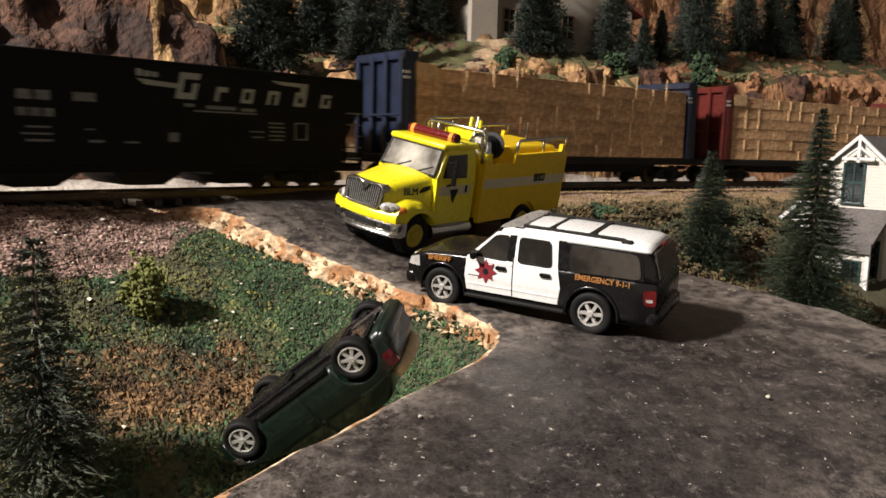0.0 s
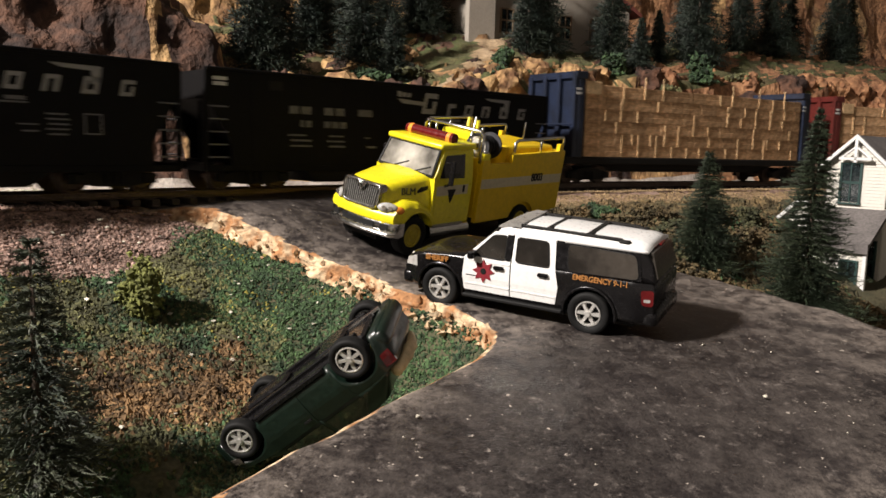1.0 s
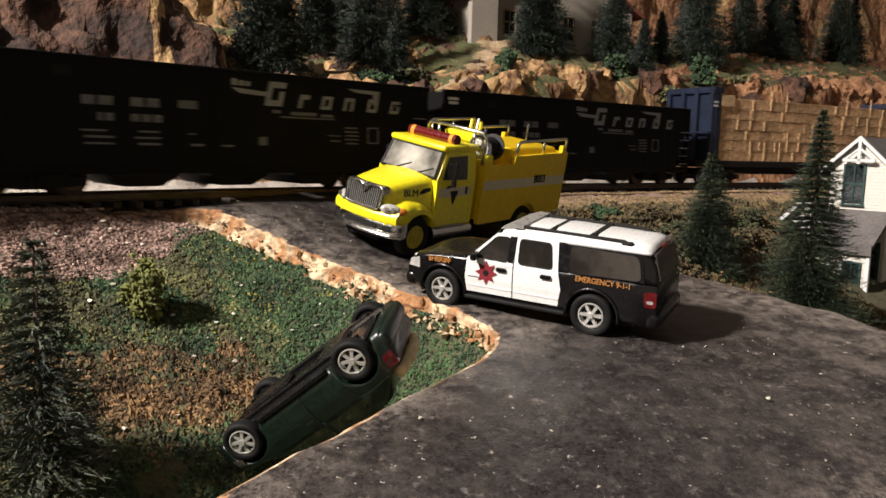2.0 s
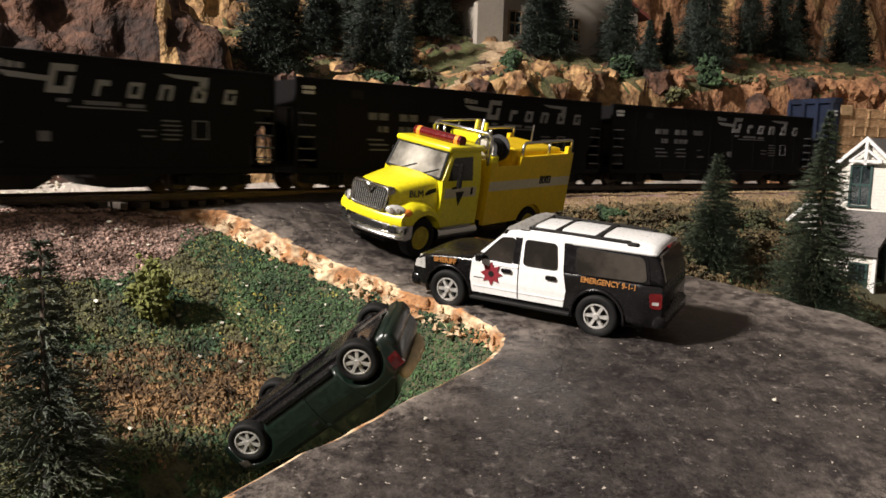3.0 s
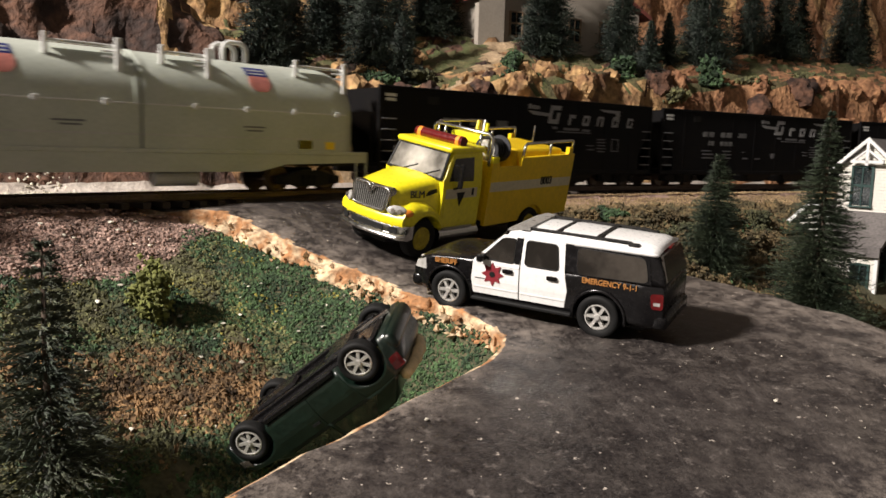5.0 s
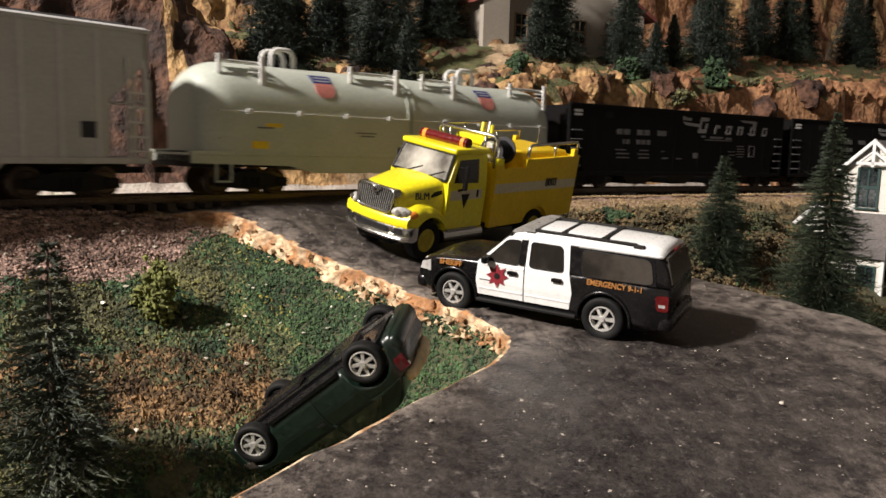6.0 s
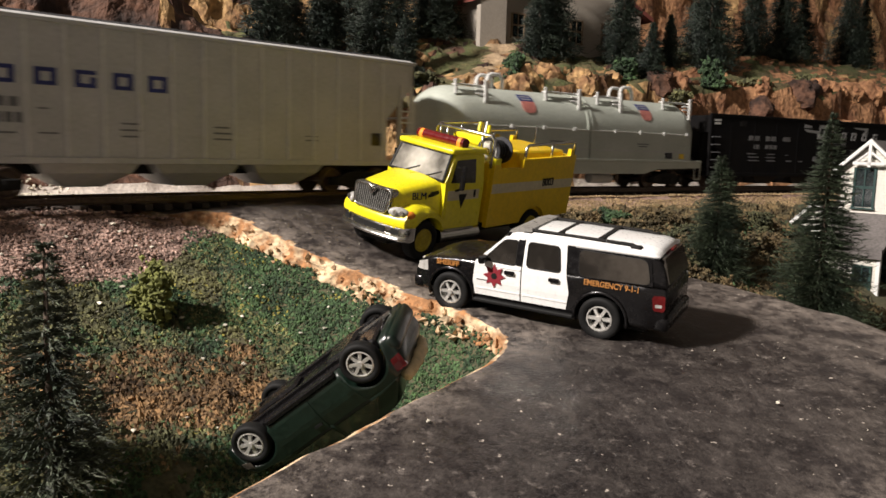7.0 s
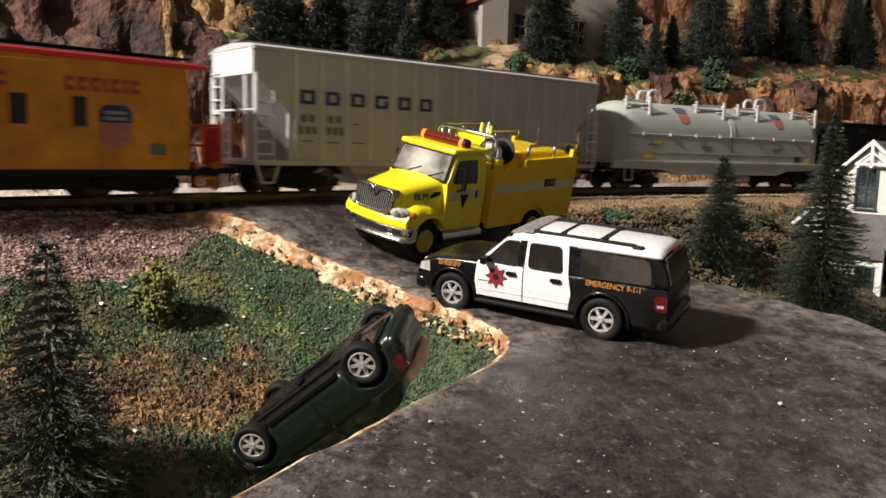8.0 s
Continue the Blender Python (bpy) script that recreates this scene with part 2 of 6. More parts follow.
def road_right(q):
    return np.interp(q, RIGHT_Q, RIGHT_S)


def ground_z(s, q):
    """The height of the ground under everything (vectors)."""
    s, q = np.asarray(s, float), np.asarray(q, float)
    qq = q - track_q(s)
    qb = q - np.clip(track_q(s), 0, 25)
    left = np.maximum(-5 + 0.50 * (qq + 5), -56)
    right = np.maximum(-5 + 0.44 * (qq + 5), -58)
    front = left + (right - left) * smooth_step(60, 130, s)
    # towards the road's edge the ground rises to its underside
    gap = np.maximum(np.maximum(road_left(q) - s, s - road_right(q)), 0)
    near = np.exp(-gap / np.where(s > 60, 5.0, 16.0))
    drop = np.interp(q, (-150, -112, -66, -34), (2.2, 2.4, 4.6, 7.0))
    rz = road_z(np.clip(s, road_left(q), road_right(q)), np.clip(q, -270, 0)) - np.where(s > 60, 4.0 + 3.0 * smooth_step(-100, -40, q), drop)
    front = front + (rz - front) * near
    flat = -3.5
    z = np.where(qq < -4, np.minimum(front, -4), flat)
    # behind the track: a near cliff, a low rock face with a green slope above it, and the far cliff
    near_cliff = 1 - smooth_step(10, 58, s)
    face = smooth_step(53, 76, qb) * (46 + 22 * smooth_step(110, 260, s) + 6 * smooth_step(300, 600, s))
    slope = 42 * smooth_step(70, 215, qb)
    tall = 62 * smooth_step(62, 112, qb) * near_cliff
    far = 210 * smooth_step(225, 300, q - 0.02 * s)
    back = flat + face + slope * (1 - near_cliff) + tall + far
    z = np.where((gap < 26) & (s < 60) & (q < 8), np.minimum(z, road_z(np.clip(s, road_left(q), road_right(q)), np.clip(q, -270, 2)) - np.minimum(3.2, drop) + 0.10 * gap), np.where((gap < 5) & (q < 8), np.minimum(z, road_z(np.clip(s, road_left(q), road_right(q)), np.clip(q, -270, 2)) - 2.0), z))
    return np.where(qb > 48, back, z)


# ---- the room and the layout's ground ----
def build_room():
    bm = boxes((-1300, 1300, -900, 1300, -82, -72))
    tagged(part("tabletop_floor", bm, M["wall"]), "plain board base under the modelled scenery", "floor", kind="structure")
    bm = boxes((-1300, 1300, -900, 1300, 1000, 1030))
    tagged(part("ceiling", bm, M["wall"]), "plain off-white room ceiling over the layout", "ceiling", kind="structure")
    for n, r in (("wall_north", (-1300, 1300, 1300, 1330)), ("wall_south", (-1300, 1300, -930, -900)), ("wall_west", (-1330, -1300, -900, 1300)), ("wall_east", (1300, 1330, -900, 1300))):
        tagged(part(n, boxes((*r, -72, 1000)), M["wall"]), "plain painted room wall behind the layout", "wall", kind="structure")


def build_ground():
    s_ax = np.concatenate([np.arange(-930, -110, 8), np.arange(-110, 330, 2.5), np.arange(330, 1300, 6)])
    q_ax = np.concatenate([np.arange(-275, 50, 2.5), np.arange(50, 300, 3.5), np.arange(300, 460, 10)])
    S, Q = np.meshgrid(s_ax, q_ax, indexing="ij")
    Z = ground_z(S, Q)
    ns, nq = S.shape
    verts = np.zeros((ns * nq, 3))
    k = 0
    for i in range(ns):
        for j in range(nq):
            s, q, z = S[i, j], Q[i, j], Z[i, j]
            under = road_left(q) < s < road_right(q) and q < 4
            if q - max(float(track_q(s)), 0) > 52:
                f = min(1.0, (q - max(float(track_q(s)), 0) - 52) / 14)
                j2 = f * (6 * fractal(s / 34, q / 34, z / 34) + 4.2 * fractal(s / 15, q / 15, z / 15, 3) + 2.8 * fractal(s / 7, q / 7, z / 7, 3))
                s, q, z = s + j2 * 0.5, q - j2 * 1.0, z + j2 * 0.6
            elif not under:
                z += (1.3 if q < -8 else 0.35) * fractal(s / 14, q / 14) + 0.35 * fractal(s / 4, q / 4)
            v = BASE + DIR * s + NRM * q
            verts[k] = (v.x, v.y, z)
            k += 1
    faces = [(a, a + nq, a + nq + 1, a + 1) for i in range(ns - 1) for a in range(i * nq, i * nq + nq - 1)]
    ob = raw("ground", verts, faces, M["soil"], smooth=True)
    for m in ("gravel", "rock", "pale_rock", "lawn", "pale_ground", "orange_rock", "tan_ground"):
        ob.data.materials.append(M[m])
    idx = np.zeros(len(faces), int)
    for n, f in enumerate(faces):
        i, j = divmod(f[0], nq)
        s, q = S[i, j], Q[i, j]
        p = [verts[a] for a in f]
        nx = np.cross(p[2] - p[0], p[3] - p[1])
        up = abs(nx[2]) / (np.linalg.norm(nx) + 1e-9)
        qq = q - float(track_q(s))
        if qq > 34 and max(a[2] for a in p) < 4 + 3 * fractal(s / 12, 3.0):
            idx[n] = 5
        elif q > 50:
            n1 = fractal(s / 60 + 5, q / 60, 2.0)
            if up > 0.55 and 45 < s and 74 < q < 235 and fractal(s / 30, q / 30, 7.0) > -0.25:
                idx[n] = 7 if abs(s - q - 84 + 8 * n1) < 9 and q > 92 else 4
            elif 86 < s + 5 * n1 < 116 and q < 150:
                idx[n] = 7
            elif s > 330:
                idx[n] = 6 if n1 > -0.45 else 3
            else:
                spot = fractal(s / 22 + 9, q / 22, float(p[0][2]) / 22)
                idx[n] = 3 if (s > 30 and n1 > -0.1) or (s > 5 and spot > 0.15) or (s <= 5 and spot > 0.8) else 2
        elif qq > -12 + 6 * fractal(s / 20, q / 20) - 10 * smooth_step(20, -25, s):
            idx[n] = 1
    ob.data.polygons.foreach_set("material_index", idx)
    tagged(ob, "modelled scenery ground, gravel, soil and plaster rock", "ground", kind="structure")


def build_road():
    """The painted plaster road: a thick sheet with a broken pale rim."""
    rows = np.concatenate([np.arange(-265, -180, 1.6), np.arange(-180, 8.1, 1.0)])
    nu = 110
    top = []
    for q in rows:
        a, b = road_left(q), road_right(q)
        a += 1.5 * fractal(q / 9, 3.3) + 0.5 * fractal(q / 3, 1.7)
        b += 1.5 * fractal(q / 16, 7.7)
        for u in np.linspace(0, 1, nu):
            s = a + (b - a) * u
            z = float(road_z(s, min(q, 2))) + 0.55 * fractal(s / 26, q / 26) + 0.12 * fractal(s / 5, q / 5)
            d = min(s - a, (b - s))
            z -= (0.35 if q < -140 else 0.8) * math.exp(-max(d, 0) / 1.6)
            top.append((s, q, z))
    top = np.array(top)
    nr = len(rows)
    low = []
    NK = 9
    sides = (0, nu - 1)
    for side in sides:
        for r in range(nr):
            s, q, z = top[r * nu + side]
            o = -1 if side == 0 else 1
            for k in range(1, NK + 1):
                big = float(np.interp(q, (-160, -140, -110, -62, -40), (0.25, 0.45, 0.6, 1.0, 1.0)))
                ledge = 1.5 * (math.floor(2.2 * fractal(q / 13, k * 0.33, side + 3.0)) + 1)
                w = big * (0.30 * k + 1.5 * fractal(q / 11, k * 0.5, side) + 1.15 * fractal(q / 3.4, k * 0.7, 4.0) + (0.5 * ledge if k > 1 else 0))
                low.append((s + o * w, q + 0.9 * fractal(q / 6, k * 0.4, 9.0), z - (0.55 + 0.5 * big) * k + 0.4 * big * fractal(q / 5, k * 0.7, 2.0)))
    allv = np.concatenate([top, np.array(low)])
    xy = np.array(BASE)[None] + allv[:, :1] * np.array(DIR) + allv[:, 1:2] * np.array(NRM)
    verts = np.stack([xy[:, 0], xy[:, 1], allv[:, 2]], 1)
    faces = [(r * nu + c, r * nu + c + 1, (r + 1) * nu + c + 1, (r + 1) * nu + c) for r in range(nr - 1) for c in range(nu - 1)]
    idx = [1 if c < 1 + (fractal(rows[r] / 7, 5.0) > 0.15) else 0 for r in range(nr - 1) for c in range(nu - 1)]
    for n, side in enumerate(sides):
        off = nr * nu + n * nr * NK
        for r in range(nr - 1):
            ring0 = [r * nu + side] + [off + r * NK + k for k in range(NK)]
            ring1 = [(r + 1) * nu + side] + [off + (r + 1) * NK + k for k in range(NK)]
            for k in range(NK):
                f = (ring0[k], ring1[k], ring1[k + 1], ring0[k + 1])
                faces.append(f if n == 0 else f[::-1])
                idx.append(1)
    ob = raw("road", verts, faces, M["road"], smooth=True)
    ob.data.materials.append(M["plaster"])
    ob.data.polygons.foreach_set("material_index", idx)
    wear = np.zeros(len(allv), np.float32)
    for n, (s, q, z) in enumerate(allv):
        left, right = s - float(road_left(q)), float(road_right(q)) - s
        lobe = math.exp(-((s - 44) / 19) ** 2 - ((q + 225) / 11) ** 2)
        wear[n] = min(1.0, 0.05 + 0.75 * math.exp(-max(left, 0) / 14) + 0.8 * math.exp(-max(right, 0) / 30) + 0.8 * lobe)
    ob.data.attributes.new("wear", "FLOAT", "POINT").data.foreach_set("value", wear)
    tagged(ob, "black painted plaster road with dusty scuffs and a broken pale rim", "road", kind="structure")


def build_track():
    """Two rails on wooden ties."""
    t = thing("railway_track", P(0, 0, 0), "gently curved model railway track with brown rails on dark ties", "railway track", kind="structure")
    shape = [(-1.0, -2.1), (1.0, -2.1), (1.0, -1.8), (0.3, -1.6), (0.3, -0.6), (0.45, -0.45), (0.45, 0), (-0.45, 0), (-0.45, -0.45), (-0.3, -0.6), (-0.3, -1.6), (-1.0, -1.8)]
    for off in (10.1, 26.7):
        rings = []
        for S in np.arange(-1010, 1180, 15.0):
            x, y, h = rail_point(S)
            rings.append([(x - math.sin(h) * (off + o), y + math.cos(h) * (off + o), z) for o, z in shape])
        part("rail", loft(rings), M["rail"], t)
    proto = None
    for S in np.arange(-560, 880, 6.6):
        if 22 < S < 150:
            continue
        m = rail_pose(S + random.uniform(-0.3, 0.3)) @ pose(0, 0, 0, 0, 0, random.uniform(-1, 1))
        if proto is None:
            proto = part("tie", boxes((-1.3, 1.3, 3.2, 33.6, -4.2, -2.1), bevel=0.2), M["tie"], t)
            proto.matrix_basis = m
        else:
            o = new("tie", proto.data)
            o.parent, o.matrix_basis = t, m


build_room()
build_ground()
build_road()
build_track()


# ---- vehicles ----
M.update({
    "gloss_black": mat("gloss_black", (0.006, 0.0055, 0.006), 0.25, var=0.2, big=200, clear=0.1, spec=0.35),
    "gloss_white": mat("gloss_white", (0.78, 0.78, 0.77), 0.3, var=0.04, big=150, clear=0.3),
    "gloss_yellow": mat("gloss_yellow", (0.80, 0.70, 0.016), 0.32, var=0.08, big=120, clear=0.3),
    # the truck yellow with its body's shade in the colour; also amber labels
    "amber_and_shaded_yellow": mat("amber_and_shaded_yellow", (0.779, 0.525, 0.009), 0.36, var=0.08, big=120, clear=0.2),
    "wheel_yellow": mat("wheel_yellow", (0.46, 0.37, 0.03), 0.55, var=0.15, big=200),
    "deep_green": mat("deep_green", (0.0045, 0.012, 0.008), 0.35, var=0.3, big=150, clear=0.15),
    "rubber": mat("rubber", (0.007, 0.007, 0.007), 0.7, var=0.3, spec=0.25),
    "chrome": mat("chrome", (0.66, 0.65, 0.62), 0.20, metal=1.0, var=0.12),
    "rim_grey": mat("rim_grey", (0.68, 0.665, 0.63), 0.25, metal=0.5, var=0.15),
    "glass_dark": mat("dark_glass", (0.050, 0.043, 0.036), 0.12, var=0.1, big=70, spec=0.8, col2=(0.016, 0.014, 0.012), cut=(0.40, 0.62)),
    # pale patches over dark: the windscreen's reflection, put into the glass colour
    "glass_painted_reflection": mat("painted_reflection_glass", (0.62, 0.59, 0.53), 0.12, var=0.06, big=48, spec=0.8, col2=(0.09, 0.083, 0.072), cut=(0.36, 0.60)),
    "lens_red": mat("red_lens", (0.11, 0.006, 0.007), 0.2, var=0.2, clear=0.4),
    "lens_clear": mat("clear_lens", (0.40, 0.39, 0.37), 0.15, var=0.2, clear=0.5),
    "lens_amber": mat("amber_lens", (0.85, 0.28, 0.04), 0.25, var=0.15),
    "star_red": mat("star_red", (0.22, 0.02, 0.03), 0.5, var=0.1),
    "gold": mat("gold_letter", (0.40, 0.17, 0.04), 0.5, var=0.15),
    "ink": mat("ink", (0.009, 0.009, 0.009), 0.6, spec=0.3),
    "grey_strip": mat("grey_strip", (0.60, 0.54, 0.38), 0.5, var=0.1),
    "grey_plastic": mat("grey_plastic", (0.30, 0.29, 0.27), 0.3, var=0.15),
    "cream": mat("cream", (0.72, 0.58, 0.34), 0.6, var=0.15),
    "hose": mat("hose_reel", (0.03, 0.03, 0.035), 0.5),
})


def letters(name, text, size, material, parent, m, depth=0.08, shear=0.0, bold=0.0, squeeze=1.0):
    """Lettering as a thin solid mesh, standing in its x-y plane, centred."""
    cu = bpy.data.curves.new(name, "FONT")
    cu.body, cu.size, cu.extrude, cu.align_x, cu.align_y, cu.shear, cu.offset = text, size * MM, depth * MM, "CENTER", "CENTER", shear, bold * MM
    tmp = new(name, cu)
    me = bpy.data.meshes.new_from_object(tmp.evaluated_get(bpy.context.evaluated_depsgraph_get()))
    bpy.data.objects.remove(tmp)
    bpy.data.curves.remove(cu)
    me.transform(Matrix.Diagonal((squeeze, 1, 1, 1)))
    me.materials.clear()
    me.materials.append(material)
    ob = new(name, me)
    ob.parent, ob.matrix_basis = parent, m
    return ob


def span(outline, z):
    """Where the level z cuts an outline of (x, z): its least and greatest x."""
    xs = []
    for (xa, za), (xb, zb) in zip(outline, outline[1:] + outline[:1]):
        if min(za, zb) - 1e-6 <= z <= max(za, zb) + 1e-6:
            xs += [xa, xb] if abs(zb - za) < 1e-6 else [xa + (xb - xa) * (z - za) / (zb - za)]
    return min(xs), max(xs)


def panel(outline, wide, off, side=1, thick=0.5, cols=6, shrink=None):
    """A skin panel on a body's side: an outline of (x, z) laid on the half width wide(z, x), proud by off."""
    bm = bmesh.new()
    zs = sorted({z for _, z in outline} | {z for z in np.arange(0.7, 60, 0.9) if min(p[1] for p in outline) < z < max(p[1] for p in outline)})
    grid = []
    for z in zs:
        a, b = span(outline, z)
        grid.append([(x, z) for x in np.linspace(a, b, cols)])
    out = [[bm.verts.new((x, side * (wide(z, x) + off), z)) for x, z in row] for row in grid]
    for r0, r1 in zip(out, out[1:]):
        for i in range(cols - 1):
            bm.faces.new((r0[i], r0[i + 1], r1[i + 1], r1[i]))
    rim = [e for e in bm.edges if e.is_boundary]
    ext = bmesh.ops.extrude_edge_only(bm, edges=rim)
    for v in [g for g in ext["geom"] if isinstance(g, bmesh.types.BMVert)]:
        v.co.y -= side * thick
    bmesh.ops.remove_doubles(bm, verts=bm.verts, dist=1e-4)
    bmesh.ops.recalc_face_normals(bm, faces=bm.faces)
    return bm


def lathe(profile, n=28):
    """Turns a profile of (radius, y) round the y axis."""
    bm = bmesh.new()
    rings = []
    for k in range(n):
        a = 2 * math.pi * k / n
        rings.append([bm.verts.new((r * math.cos(a), y, r * math.sin(a))) for r, y in profile])
    for k in range(n):
        a, b = rings[k], rings[(k + 1) % n]
        for i in range(len(profile) - 1):
            bm.faces.new((a[i], a[i + 1], b[i + 1], b[i]))
    bmesh.ops.remove_doubles(bm, verts=bm.verts, dist=1e-4)
    bmesh.ops.recalc_face_normals(bm, faces=bm.faces)
    return bm


def make_wheel(parent, at_m, r, width, rim_mat, spokes=6, rim_r=0.62, hub_out=0.3, solid=False):
    """A wheel with its outer face towards +y: tyre, rim with spokes, hub."""
    w = new("wheel")
    w.parent, w.matrix_basis = parent, at_m
    w.empty_display_size = 0.003
    h, ri = width / 2, r * rim_r
    part("tyre", lathe([(ri, -h), (r * 0.93, -h), (r, -h * 0.7), (r, h * 0.65), (r * 0.97, h * 0.9), (r * 0.86, h), (ri + 0.25, h * 0.92), (ri, h * 0.7), (ri, -h)], 36), M["rubber"], w, smooth=True)
    bm = lathe([(0, -h * 0.4), (ri, -h * 0.4), (ri, h * 0.85), (ri * 0.9, h * 0.9), (ri * 0.86, h * 0.55), (ri * 0.84, -h * 0.1), (0, -h * 0.1)], 28)
    if solid:
        bm.free()
        bm = lathe([(0, -h * 0.4), (ri, -h * 0.4), (ri, h * 0.9), (ri * 0.9, h * 0.95), (ri * 0.8, h * 0.7), (ri * 0.45, h * 0.75), (ri * 0.4, h * 1.0), (0, h * 1.0)], 28)
    else:
        for k in range(spokes):
            a = 2 * math.pi * k / spokes
            m = Matrix.Rotation(-a, 4, "Y") @ Matrix.LocRotScale((ri * 0.5, h * 0.55, 0), None, (ri * 0.85, h * 0.5, ri * 0.24))
            bmesh.ops.create_cube(bm, size=1.0, matrix=m)
    part("rim", bm, rim_mat, w)
    bm = bmesh.new()
    rod(bm, (0, 0, 0), (0, h * (0.75 + hub_out), 0), ri * 0.26, 12, ri * 0.2)
    part("hub", bm, rim_mat, w)
    if not solid:
        bm = lathe([(0, -h * 0.05), (ri * 0.83, -h * 0.05), (ri * 0.83, h * 0.0), (0, h * 0.0)], 20)
        part("brake_disc", bm, M["under"], w)
    return w


def arch(x, centres, r, low):
    z = low
    for c in centres:
        if abs(x - c) < r:
            z = max(z, math.sqrt(r * r - (x - c) ** 2) + r * 0.80)
    return z


def rounded(outline, r=0.9, n=4):
    """An outline of (x, z) with its corners rounded."""
    out, k = [], len(outline)
    for i in range(k):
        p, a, b = Vector(outline[i]), Vector(outline[i - 1]), Vector(outline[(i + 1) % k])
        d = min(r, (a - p).length * 0.45, (b - p).length * 0.45)
        p0, p1 = p + (a - p).normalized() * d, p + (b - p).normalized() * d
        for j in range(n + 1):
            u = j / n
            q = p0 * (1 - u) ** 2 + p * 2 * u * (1 - u) + p1 * u * u
            out.append((q.x, q.y))
    return out


def seal(outline, wide, off, side, r=0.14):
    """A thin raised line round a window on a body's side."""
    bm = bmesh.new()
    return pipe(bm, [(x, side * (wide(z, x) + off), z) for x, z in outline + outline[:1]], r, 5)


def car_body(xs, wide, top, crown, centres, r, low, plan):
    """A lower body as a loft of sections along x, open over the wheels."""
    rings = []
    for x in xs:
        k, zb, zt = plan(x), arch(x, centres, r, low), top(x)
        zs = [zb + (zt - zb) * f for f in (0, 0.12, 0.3, 0.5, 0.7, 0.85, 0.95)]
        half = [(wide(z, x) * k * (0.96 if i == 0 else 1.0), z) for i, z in enumerate(zs)]
        half += [(wide(zt, x) * k * 0.955, zt), (wide(zt, x) * k * 0.8, zt + crown * 0.5), (wide(zt, x) * k * 0.35, zt + crown)]
        ring = [(x, y, z) for y, z in half] + [(x, -y, z) for y, z in half[::-1]]
        rings.append(ring)
    return loft(rings)


